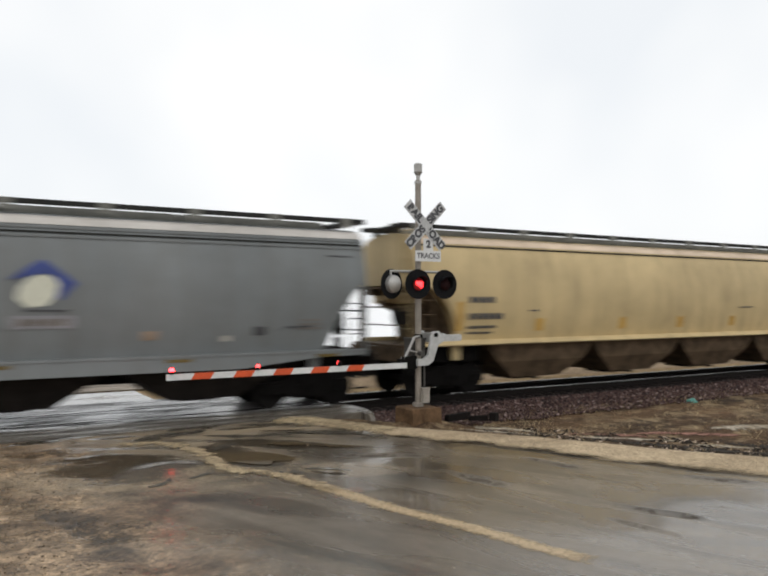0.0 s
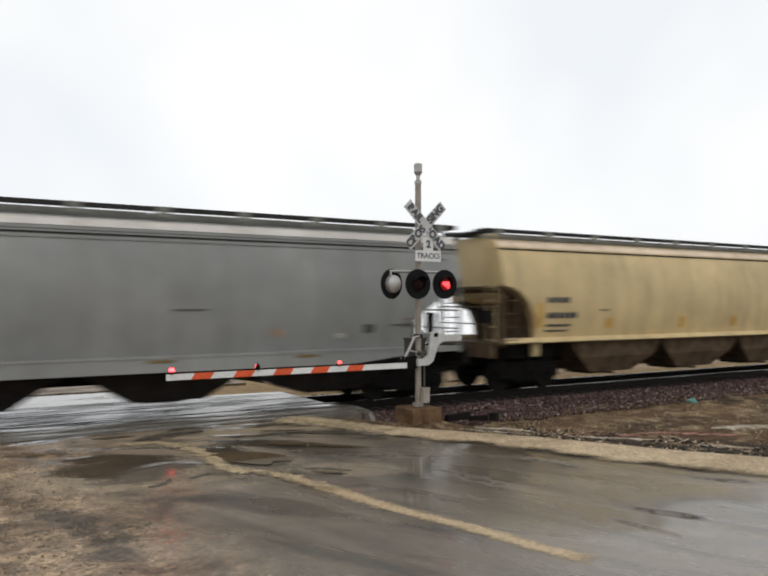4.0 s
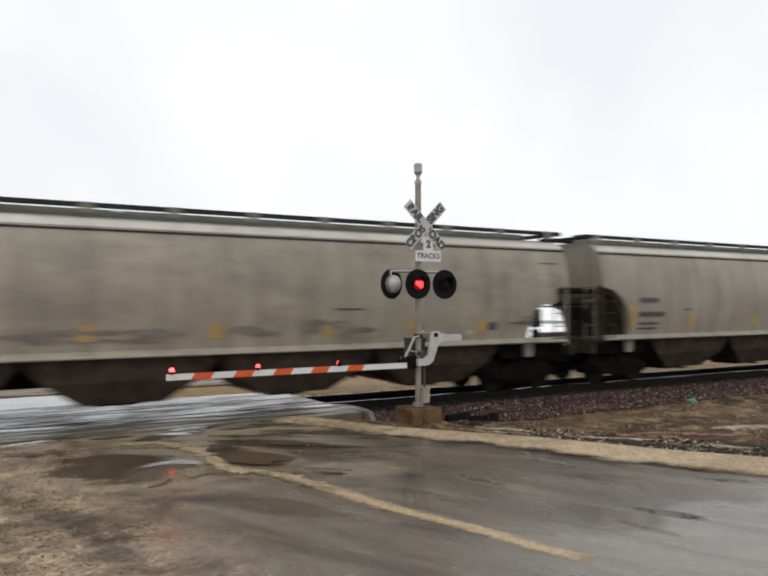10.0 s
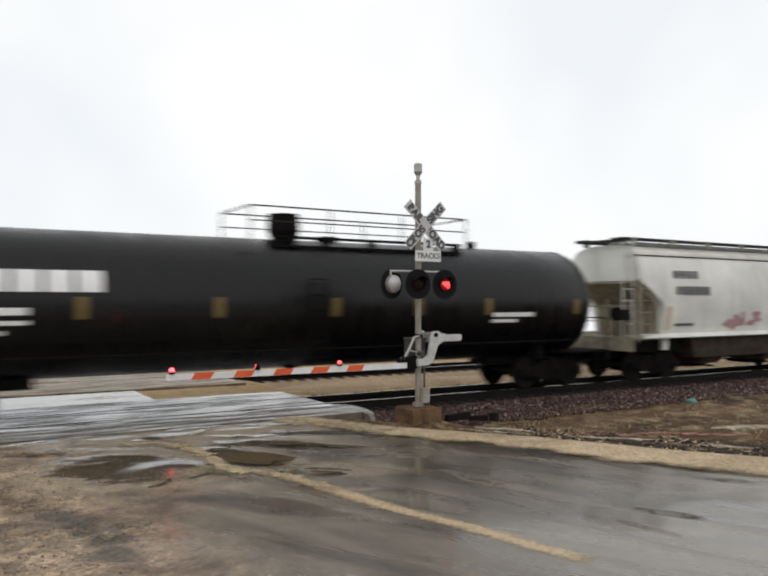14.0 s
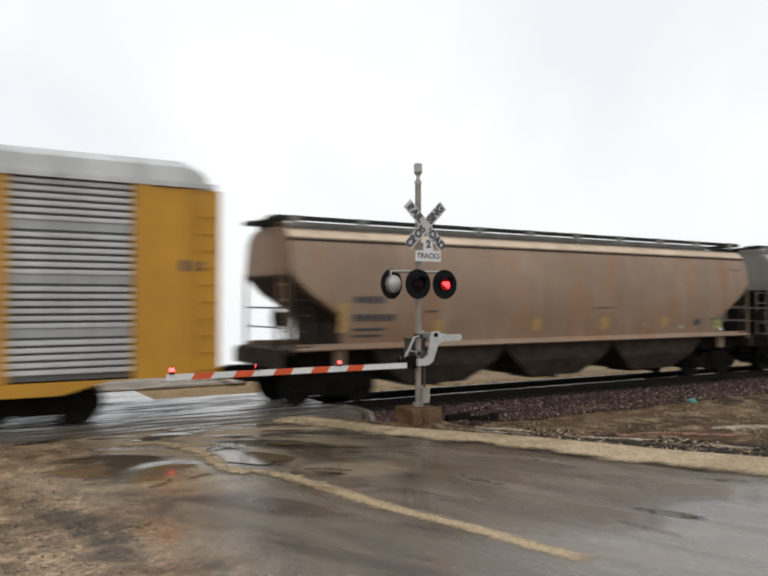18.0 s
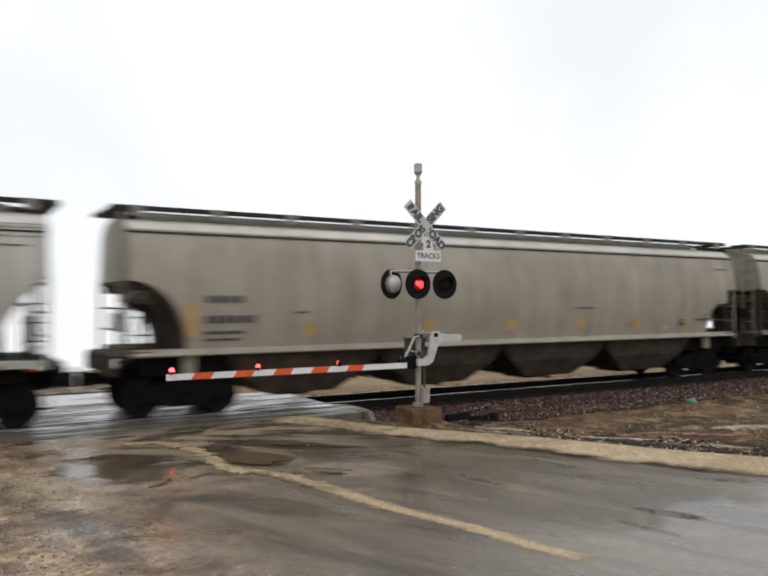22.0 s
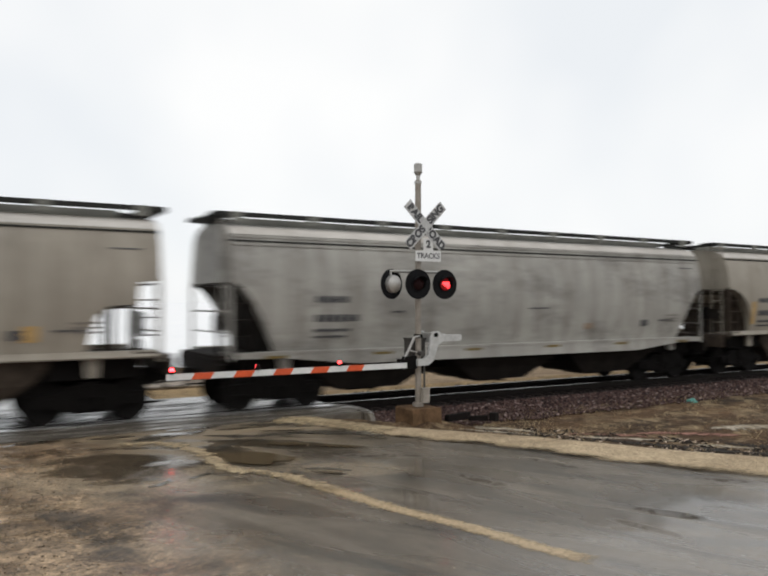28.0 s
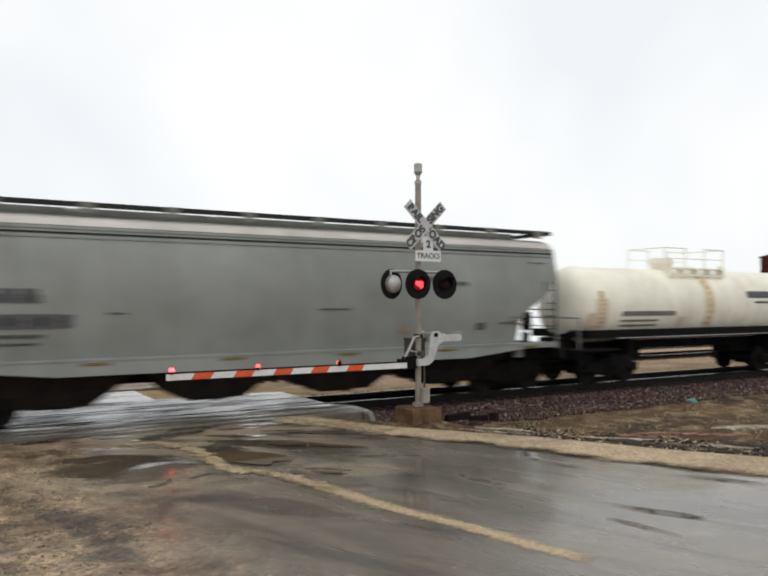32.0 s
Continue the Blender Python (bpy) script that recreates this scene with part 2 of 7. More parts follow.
def couplers(car, h, reach):
    for s in (-1, 1):
        def make(bm):
            box(bm, min(s * (h - 0.6), s * (h + reach - 0.25)), max(s * (h - 0.6), s * (h + reach - 0.25)), -0.09, 0.09, 0.74, 0.98)
            box(bm, min(s * (h + reach - 0.3), s * (h + reach - 0.02)), max(s * (h + reach - 0.3), s * (h + reach - 0.02)), -0.17, 0.15, 0.7, 1.02)
            rod(bm, (s * (h + 0.1), 0.3, 0.85), (s * (h + reach - 0.05), 0.12, 0.5), 0.03, 6)
        part("coupler", make, UNDER, car, key=(h, reach, s))


def ladder(car, x, y, z0, z1, out, mat=RAILSTEEL, wide=0.42, name="ladder"):
    """Stiles and rungs against a side (out along y) or an end (out along x)."""
    def make(bm):
        ax = abs(out[0]) > 0
        for k in (-wide / 2, wide / 2):
            p = (x + (0 if ax else k), y + (k if ax else 0))
            rod(bm, (*p, z0), (*p, z1), 0.022, 6)
        z = z0 + 0.15
        while z < z1:
            a = (x + (0 if ax else -wide / 2), y + (-wide / 2 if ax else 0), z)
            b = (x + (0 if ax else wide / 2), y + (wide / 2 if ax else 0), z)
            rod(bm, a, b, 0.016, 6)
            z += 0.38
    return part(name, make, mat, car)


def bars(car, name, x0, x1, z, h, n, y, mat, label, seed=0, gap=0.13, parent=None):
    """A line of small plain bars that stand for unreadable lettering."""
    rnd = random.Random(seed)

    def make(bm):
        # one stencilled strip: tall strokes with thin bridges between them
        w = (x1 - x0) / n
        up, down = [], []
        for i in range(n):
            k = rnd.choice((0.5, 0.5, 0.46))
            for x in (x0 + i * w + gap * w, x0 + (i + 1) * w - gap * w):
                edge = [k * h, 0.05 * h] if x > x0 + (i + 0.5) * w else [0.05 * h, k * h]
                up += [(x, z + e) for e in edge]
                down += [(x, z - e) for e in edge]
        laid(bm, up + down[::-1], y, 0.006, -0.006)
    return part(name, make, mat, parent or car, label)


def patch(car, name, x0, x1, z0, z1, y, mat, label="", seed=0, blobs=7):
    """A sprayed or smeared patch with an uneven outline, a few millimetres proud."""
    rnd = random.Random(seed)
    for i in range(blobs):
        cx, cz = rnd.uniform(x0, x1), rnd.uniform(z0, z1)
        rx, rz = (x1 - x0) * rnd.uniform(0.06, 0.2), (z1 - z0) * rnd.uniform(0.15, 0.4)
        k = 12
        ring = [(cx + rx * rnd.uniform(0.6, 1.1) * math.cos(a * 2 * math.pi / k), cz + rz * rnd.uniform(0.6, 1.1) * math.sin(a * 2 * math.pi / k)) for a in range(k)]
        d = 0.004 + 0.0015 * (i % 5)
        part(name, lambda bm: laid(bm, ring, y, d, -0.004), mat, car, label)


def laid(bm, outline, y, d0, d1):
    """An x-z outline as a thin sheet on a side whose y may change with height."""
    surf = y if callable(y) else (lambda z: y)
    loft(bm, [[(x, surf(z) - d, z) for x, z in outline] for d in (d0, d1)])


NEAR = -1.0  # the camera's side of the train


def side_y(z, style):
    """Half width of a hopper body at height z."""
    return (1.61 if style == "round" else 1.585) - 0.23 * ((z - 2.75) / 1.38) ** 2


CUTS = {  # how the side sheet's lower corner is cut: distance from the end, share of the height
    "round": [(1.32 * math.sin(k * math.pi / 20), math.cos(k * math.pi / 20)) for k in range(11)],
    "curved": [(1.12 * (k / 10), (1 - (k / 10) ** 1.7)) for k in range(11)],
    "straight": [(0.0, 1.0), (0.02, 0.98), (0.45, 0.74), (1.3, 0.44), (1.42, 0.36), (1.45, 0.0)],
    "short": [(0.0, 1.0), (0.02, 0.99), (0.5, 0.82), (1.0, 0.62), (1.12, 0.5), (1.15, 0.0)],
}


STEPPED = [(0.0, 1.0), (0.44, 0.97), (0.5, 0.7), (0.56, 0.665), (1.05, 0.65), (1.3, 0.52), (1.43, 0.3), (1.48, 0.12), (1.5, 0.0)]


def hopper(x0, x1, mat, label, style="round", bays=4, logo=None, logo_x=0.0, ink=None, corner=None, sill_mat=None, under=None, low=1.5, seed=0, top=4.13, extra=None, logo_z=0.0, closed=False):
    """A covered grain hopper from x0 to x1 (its end sheets), on the rails."""
    h = (x1 - x0) / 2
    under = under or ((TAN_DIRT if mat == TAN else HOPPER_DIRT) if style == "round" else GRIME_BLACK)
    car = thing("covered_hopper", label, "hopper car", "freight cars of the train", at=pose((x0 + x1) / 2, 0, 0))
    deep = style != "round"
    outline = CUTS[corner or ("curved" if deep else "round")]
    cut, zk = outline[-1][0], (3.06 if corner is None else 3.3)
    hk = round(h, 2)

    stepped = STEPPED if not deep and corner is None else outline

    def floor(x, line):
        """The body's lower edge, raised at the ends."""
        d = h - abs(x)
        if d >= line[-1][0]:
            return low
        for (d0, q0), (d1, q1) in zip(line, line[1:]):
            if d <= d1:
                return low + (zk - low) * (q0 + (q1 - q0) * (d - d0) / max(d1 - d0, 1e-6))
        return low

    def body(bm):
        xs = sorted({round(s * (h - d), 4) for s in (-1, 1) for d, q in outline + stepped} | {round(-h + cut + (2 * h - 2 * cut) * k / 14, 4) for k in range(15)})
        rings = []
        for x in xs:
            sides = []
            for line in (outline if x < 0 else stepped, stepped):
                z0 = floor(x, line)
                up = [(side_y(z, style), z) for z in [z0 + (top - z0) * k / 8 for k in range(9)]]
                sides.append(up + [(up[-1][0] - 0.04, top + 0.06), (1.2, top + 0.19), (0.9, top + 0.31), (0.35, top + 0.38)])
            rings.append([(x, -y, z) for y, z in sides[0]] + [(x, y, z) for y, z in reversed(sides[1])])
        loft(bm, rings)
    part("body", body, mat, car, key=(style, corner, hk, low, top), smooth=30)

    for s in (-1, 1):
        def edge_sheet(bm):
            y0 = side_y(top, style)
            pts = [(y0 - 0.02, top + 0.06), (y0 - 0.03, top + 0.075), (1.2, top + 0.205), (1.04, top + 0.27), (1.04, top + 0.255), (1.2, top + 0.19)]
            loft(bm, [[(x, s * y, z) for y, z in pts] for x in (-h + 0.01, h - 0.01)])
        part("roof_edge", edge_sheet, ROOF_TAN if mat in (TAN, RUSTY) else ROOF_PALE, car, "roof edge painted paler for the skylight on it", key=(style, hk, top, s))

        # Slope sheet's dark colour holds its dirt and the shade under the body.
        def slope(bm):
            pts = [(s * (h - d), low + (zk - low) * q - 0.03) for d, q in (outline if s < 0 else stepped)]
            pts += [(x, z - 0.05) for x, z in reversed(pts)]
            prism(bm, pts, -1.3 if s < 0 else -1.05, 1.3)
        part("slope_sheet", slope, under, car, "end slope sheet, dark with dirt and painted underside shade", key=(style, corner, hk, low, s))
        yy = side_y(top, style)
        part("eave", lambda bm: box(bm, -h, h, s * yy - 0.03, s * yy + 0.03, top - 0.022, top + 0.018), GRATING if not deep else (sill_mat or mat), car, "dark gutter under the roof edge" if not deep else "", key=(style, hk, top, s))
        if deep:
            for z in (top - 0.19, top - 0.1):
                part("side_rib", lambda bm: box(bm, -h, h, s * side_y(z, style) - 0.025, s * side_y(z, style) + 0.025, z - 0.02, z + 0.02), GRATING if z > top - 0.15 else mat, car, key=(hk, top, s, z))

        def walkway(bm):
            box(bm, -h - 0.25, h + 0.25, s * 0.78 - 0.24, s * 0.78 + 0.24, top + 0.55, top + 0.6)
            box(bm, -h - 0.25, h + 0.25, s * 1.03 - 0.012, s * 1.03 + 0.012, top + 0.5, top + 0.61)
        wk = part("roof_walkway", walkway, GRATING, car, "dark steel grating walkway", key=(hk, top, s))
        k = max(6, int(2 * h / 1.9))
        for i in range(k + 1):
            part("bracket", lambda bm: box(bm, -0.13, 0.13, -0.025, 0.025, -0.07, 0.165), ROOF_BLOCK, wk, key="bracket", at=pose(-h + 0.3 + (2 * h - 0.6) * i / k, s * 1.045, top + 0.45))
        part("end_walkway", lambda bm: box(bm, s * h - 0.3, s * h + 0.27, -0.95, 0.95, top + 0.5, top + 0.55), GRATING, car, key=(hk, top, s))
    for i in range(5):
        part("hatch_cover", lambda bm: box(bm, -(h - 0.6) / 5 + 0.05, (h - 0.6) / 5 - 0.05, -0.32, 0.32, 0, 0.18), ROOF_BLOCK, car, key=hk, at=pose(-h + 0.6 + (2 * i + 1) * (h - 0.6) / 5, 0, top + 0.37))

    # side sills
    sz0, sz1 = (low - 0.36, low - 0.05) if deep else (low - 0.1, low + 0.02)
    for s in (-1, 1):
        def sill(bm):
            if deep:
                a = h - 0.1
                prism(bm, [(-a, sz1 - 0.09), (-a, sz1), (a, sz1), (a, sz1 - 0.09), (a - 1.2, sz1 - 0.11), (a - 3.2, sz0), (-a + 3.2, sz0), (-a + 1.2, sz1 - 0.11)], s * 1.6 - 0.03, s * 1.6 + 0.03)
                box(bm, -a, a, min(s * 1.3, s * 1.65), max(s * 1.3, s * 1.65), sz1, sz1 + 0.05)
            else:
                loft(bm, [[(x, s * y, z) for y, z in ((1.3, sz0), (1.62, sz0), (1.64, sz0 + 0.03), (1.62, sz0 + 0.06), (1.47, sz1 + 0.03), (1.3, sz1 + 0.03))] for x in (-h + 0.1, h - 0.1)])
        part("side_sill", sill, sill_mat or mat, car, key=(style, hk, low, s))
    for s in (-1, 1):
        # Solid block stands for bolster, rigging and the deep shade among them.
        part("body_bolster", lambda bm: box(bm, min(s * (h - 0.35), s * (h - 2.3)), max(s * (h - 0.35), s * (h - 2.3)), -1.22, 1.22, 0.95, low - 0.14), UNDER, car, "black block for bolster, brake rigging and the shade under the platform", key=(hk, s, low))
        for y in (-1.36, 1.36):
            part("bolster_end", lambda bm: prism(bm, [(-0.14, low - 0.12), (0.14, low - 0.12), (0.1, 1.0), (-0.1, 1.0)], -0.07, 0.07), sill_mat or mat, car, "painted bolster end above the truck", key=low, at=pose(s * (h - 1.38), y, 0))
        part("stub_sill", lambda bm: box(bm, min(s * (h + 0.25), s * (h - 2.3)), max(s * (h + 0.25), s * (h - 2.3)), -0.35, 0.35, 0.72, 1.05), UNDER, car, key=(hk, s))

    # outlet bays
    w = (4.12 if h > 9 else 3.45) if bays == 4 else (4.4 if h > 8 else 4.3)
    if corner == "short":
        w = 3.6
        part("hopper_skirt", lambda bm: loft(bm, [[(-a, -y, z), (a, -y, z), (a, y, z), (-a, y, z)] for a, y, z in ((3.35, 1.38, low - 0.02), (3.2, 1.36, 0.95), (3.05, 1.3, 0.68))]), HOPPER_DIRT, car, "dark brown skirt round the hopper bottoms", key=low)
    for i in range(bays):
        xm = (i - (bays - 1) / 2) * w

        def bay(bm):
            t = 1.36
            def ring(a, y, z):
                return [(-a, -y, z), (a, -y, z), (a, y, z), (-a, y, z)]
            if corner == "short":
                loft(bm, [ring(0.6, 1.15, 0.7), ring(0.5, 0.95, 0.42)])
            elif deep:
                loft(bm, [ring(0.49 * w, t - 0.03, low - 0.02), ring(0.46 * w, t - 0.08, 1.06), ring(0.34 * w, 1.1, 0.72), ring(0.21 * w, 0.95, 0.36)])
            else:
                loft(bm, [ring(0.497 * w, t, low - 0.02), ring(0.475 * w, t - 0.01, 1.2), ring(0.4 * w, t - 0.05, 0.88), ring(0.22 * w, t - 0.3, 0.38)])
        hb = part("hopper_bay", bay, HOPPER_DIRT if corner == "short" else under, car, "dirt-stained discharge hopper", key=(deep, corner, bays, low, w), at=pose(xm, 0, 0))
        part("outlet_gate", lambda bm: (box(bm, -0.5, 0.5, -0.5, 0.5, 0.27, 0.39), rod(bm, (0, -1.1, 0.33), (0, 1.1, 0.33), 0.035, 8)), UNDER, hb, key="gate")

    # Box closes the bay gaps, for the sill and the shade round it.
    part("centre_sill", lambda bm: box(bm, -h + 2.0, h - 2.0, -0.4, 0.4, 0.74, low - 0.06), UNDER, car, "black block for centre sill and shade between the hopper bays", key=(hk, low))

    # end cages: platform, corner posts, rails, ladders, brake gear
    for s in (-1, 1):
        e = s * h
        dim = under if s < 0 and not deep else (sill_mat or mat)

        def platform(bm):
            a, b = sorted((e + s * 0.3, e - s * 1.5))
            box(bm, a, b, -1.4, 1.4, low - 0.13, low - 0.06)
            box(bm, e + s * 0.28 - 0.05, e + s * 0.28 + 0.05, -1.5, 1.5, low - 0.5, low - 0.14)
        pf = part("end_platform", platform, under, car, "grimy end platform", key=(hk, s, low))
        for y in (-1.5, 1.5):
            part("corner_post", lambda bm: box(bm, -0.03, 0.03, -0.04, 0.04, low - 0.2, zk + 0.05), dim, car, key=(low, zk), at=pose(e, y, 0))
            part("step_iron", lambda bm: (box(bm, -0.2, 0.2, -0.03, 0.03, 0.42, 0.46), rod(bm, (-0.19, 0, 0.44), (-0.19, 0, low - 0.15), 0.02, 6), rod(bm, (0.19, 0, 0.44), (0.19, 0, low - 0.15), 0.02, 6), box(bm, -0.19, 0.19, -0.02, 0.02, 0.82, 0.85)), UNDER, pf, key=low, at=pose(e - s * 0.15, y * 1.02, 0))
        for y in (-0.5, 0.5):
            part("slope_brace", lambda bm: box(bm, -0.05, 0.05, -0.05, 0.05, low - 0.2, zk - 0.6), under, car, key=(low, zk), at=pose(e - s * 0.8, y, 0))
        part("end_rail", lambda bm: (rod(bm, (0, -1.5, low + 0.95), (0, 1.5, low + 0.95), 0.025, 6), rod(bm, (0, -1.5, low + 0.45), (0, 1.5, low + 0.45), 0.02, 6)), dim, car, key=(low,), at=pose(e, 0, 0))
        ladder(car, e - s * 0.3, -1.56, low - 0.15, zk - 0.1, (0, -1), under)
        ladder(car, e + s * 0.06, 1.1 * s, low - 0.15, top + 0.45, (s, 0), sill_mat or mat)
    part("brake_cylinder", lambda bm: rod(bm, (-h + 0.5, 0.6, low - 0.36), (-h + 1.25, 0.6, low - 0.36), 0.17, 12), UNDER, car, key=(hk, low))
    part("brake_wheel", lambda bm: (rod(bm, (-h + 0.0, -0.55, low + 0.7), (-h + 0.05, -0.55, low + 0.7), 0.27, 16), rod(bm, (-h + 0.0, -0.55, low - 0.15), (-h + 0.0, -0.55, low + 0.7), 0.03, 6)), UNDER, car, key=(hk, low))
    part("air_reservoir", lambda bm: rod(bm, (h - 0.8, -0.9, low + 1.15), (h - 0.8, 0.9, low + 1.15), 0.2, 14), mat, car, "painted brake air reservoir", key=(hk, low))
    if not deep and corner is None:
        web = [(0.04, zk), (0.04, low + 1.3), (0.5, low + 1.28), (0.52, low + 0.98), (0.95, low + 0.82), (1.15, low + 0.38), (1.25, low - 0.1), (1.36, low - 0.1), (1.36, zk)]
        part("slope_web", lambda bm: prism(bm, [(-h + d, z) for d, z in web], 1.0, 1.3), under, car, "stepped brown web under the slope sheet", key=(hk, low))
    if closed:
        part("end_bulkhead", lambda bm: prism(bm, [(-h + d, low + (zk - low) * q - 0.02) for d, q in outline] + [(-h + 0.02, low - 0.06)], -1.2, -0.95), HOPPER_DIRT, car, "dark brown bulkhead that closes the end")
        for z in (1.0, 1.28):
            part("air_reservoir", lambda bm: rod(bm, (-h - 0.28, -1.15, low + z), (-h + 0.5, -1.15, low + z), 0.07, 10), mat, car, "pale air reservoir on the end")
        part("hose_rack", lambda bm: (box(bm, -h - 0.12, -h + 0.1, -1.35, -1.0, low + 0.55, low + 1.45), box(bm, -h - 0.08, -h + 0.1, -1.35, -1.0, low - 0.05, low + 0.3)), GRIME_BLACK, car, "black valve rack on the end")
    part("brake_valve", lambda bm: (box(bm, h - 0.3, h - 0.16, -0.5, -0.3, low - 0.17, low + 0.24), rod(bm, (h - 0.23, -0.4, low + 0.2), (h - 0.23, -0.4, low + 0.34), 0.05, 8)), GRIME_BLACK, car, "dark brake valve on the end platform", key=(hk, low))
    part("valve_box", lambda bm: prism(bm, [(h - 0.28, low + 0.32), (h - 0.12, low + 0.32), (h - 0.12, low + 0.82), (h - 0.16, low + 0.88), (h - 0.28, low + 0.88)], -0.56, -0.26), GRIME_BLACK, car, "small black valve box on a post", key=(hk, low))
    part("brake_pipe", lambda bm: (rod(bm, (h - 0.2, 0.5, low - 0.17), (h - 0.2, 0.5, low + 1.1), 0.03, 6), rod(bm, (h - 0.2, 0.5, low + 1.1), (h - 0.55, 0.5, low + 1.12), 0.03, 6)), GRIME_BLACK, car, key=(hk, low))
    part("brake_housing", lambda bm: (box(bm, -h - 0.2, -h - 0.02, -1.2, -0.85, low + 0.5, low + 0.85), rod(bm, (-h - 0.1, -1.0, low - 0.13), (-h - 0.1, -1.0, low + 0.5), 0.03, 6)), GRIME_BLACK, car, "dark hand brake housing on the end", key=(hk, low))
    couplers(car, h, 0.75)
    for s in (-1, 1):
        truck(car, s * (h - 1.38))

    # lettering and stains on the near side
    def at_z(z):
        return NEAR * (side_y(z, style) + 0.012)
    ink = ink or MARK_DARK
    L = -h
    if h < 8:
        bars(car, "reporting_mark", L + 1.6, L + 2.95, 3.52, 0.26, 4, at_z, ink, "bold dark reporting marks", seed)
        bars(car, "car_number", L + 1.7, L + 3.5, 2.98, 0.3, 6, at_z, ink, "bold dark car number", seed + 1)
        bars(car, "capacity_data", L + 1.7, L + 2.7, 1.83, 0.1, 6, at_z, ink, "small capacity data", seed + 2)
        bars(car, "inspection_stencil", h - 2.6, h - 2.25, 1.92, 0.22, 1, at_z, MARK_DARK, "dark stencil box", seed + 4)
        bars(car, "inspection_stencil", h - 4.6, h - 4.1, 2.15, 0.05, 1, at_z, MARK_DARK, "small stencil line", seed + 4)
        bars(car, "reflector_patch", L + 1.2, L + 1.55, 2.05, 0.8, 1, at_z, MARK_ORANGE_PALE, "faded buff patch", seed)
        bars(car, "reflector_patch", h - 1.7, h - 1.4, 2.05, 0.7, 1, at_z, MARK_ORANGE_PALE, "faded buff patch", seed)
    else:
        lx = L + (1.65 if not deep else 2.1)
        bars(car, "reporting_mark", lx, lx + 0.95, 2.66, 0.17, 4, at_z, ink, "short reporting marks", seed)
        bars(car, "car_number", lx, lx + 1.25, 2.2, 0.18, 6, at_z, ink, "car number", seed + 1)
        bars(car, "capacity_data", lx, lx + 1.0, 1.9, 0.08, 7, at_z, ink, "small capacity data", seed + 2)
        bars(car, "capacity_data", lx, lx + 0.9, 1.74, 0.06, 7, at_z, ink, "small capacity data", seed + 3)
        bars(car, "inspection_stencil", h - 3.05, h - 2.65, 1.92, 0.22, 1, at_z, MARK_DARK, "dark stencil box", seed + 4)
        bars(car, "inspection_stencil", h - 2.2, h - 1.5, 2.0, 0.05, 3, at_z, MARK_DARK, "small stencil line", seed + 5)
        bars(car, "inspection_stencil", lx + 2.2, lx + 2.6, 2.35, 0.05, 2, at_z, MARK_DARK, "small stencil line", seed + 6)
        bars(car, "inspection_stencil", h - 8.0, h - 6.9, 2.42, 0.035, 1, at_z, MARK_DARK, "thin dark scuff line", seed + 7)
    if h > 8:
        bars(car, "end_stencil", h - 1.15, h - 0.3, 3.74, 0.03, 1, at_z, MARK_DARK, "thin dark stencil line under the eave", seed)
        for i, z in enumerate((2.16, 2.06, 1.96)):
            bars(car, "capacity_data", h - 1.85, h - 1.25, z, 0.045, 4, at_z, MARK_FADED, "small faded data lines", seed + 8 + i)
        bars(car, "placard", h - 3.8, h - 3.5, 1.76, 0.13, 1, at_z, MARK_PALE, "small pale placard", seed)
        bars(car, "old_patch", h - 5.6, h - 5.15, 1.86, 0.2, 1, at_z, MARK_RUST_SPRAY, "faded brown patch", seed)
    if not deep and h > 8:
        for i, x in enumerate((4.1, 7.6, 10.4, 13.2, 15.7, 18.0)):
            if x < 2 * h - 2.6:
                bars(car, "reflector_patch", L + x, L + x + 0.4, 1.94, 0.36, 1, at_z, mark_for(mat), "faded orange reflector patch", seed + i)
        bars(car, "reflector_patch", lx - 0.42, lx - 0.12, 2.2, 0.8, 1, at_z, mark_for(mat), "faded orange reflector patch", seed)
    elif deep:
        for i in range(6):
            x = L + 0.7 + i * (2 * h - 2.2) / 5
            bars(car, "reflector", x, x + 0.75, sz1 - 0.07, 0.07, 1, NEAR * 1.638, MARK_YELLOW_DIM, "yellow reflector strip", seed)
    if logo == "diamond":
        c, q = L + logo_x, 1.1 if logo_z else 1.0

        def mark(pts):
            return [(c + q * x, 2.95 + logo_z + q * (z - 2.95)) for x, z in pts]
        yk = -1.0 * side_y(2.8, style)
        dl = part("emblem", lambda bm: prism(bm, mark([(-0.66, 3.02), (-0.3, 3.3), (-0.02, 3.46), (0.3, 3.24), (0.64, 2.98), (0.45, 2.78), (0.32, 2.62), (0.24, 2.68), (0.3, 2.95), (0.2, 3.1), (0.0, 3.18), (-0.3, 3.1)]), yk - 0.016, -1.45), MARK_BLUE, car, "navy blue angular emblem")
        part("emblem_centre", lambda bm: prism(bm, mark([(-0.5, 2.66), (-0.46, 2.88), (-0.28, 3.08), (0.0, 3.16), (0.2, 3.08), (0.29, 2.94), (0.22, 2.7), (0.05, 2.52), (-0.3, 2.48)]), yk - 0.02, -1.45), MARK_CREAM if deep else MARK_CREAM_DIM, dl, "cream centre of the emblem")
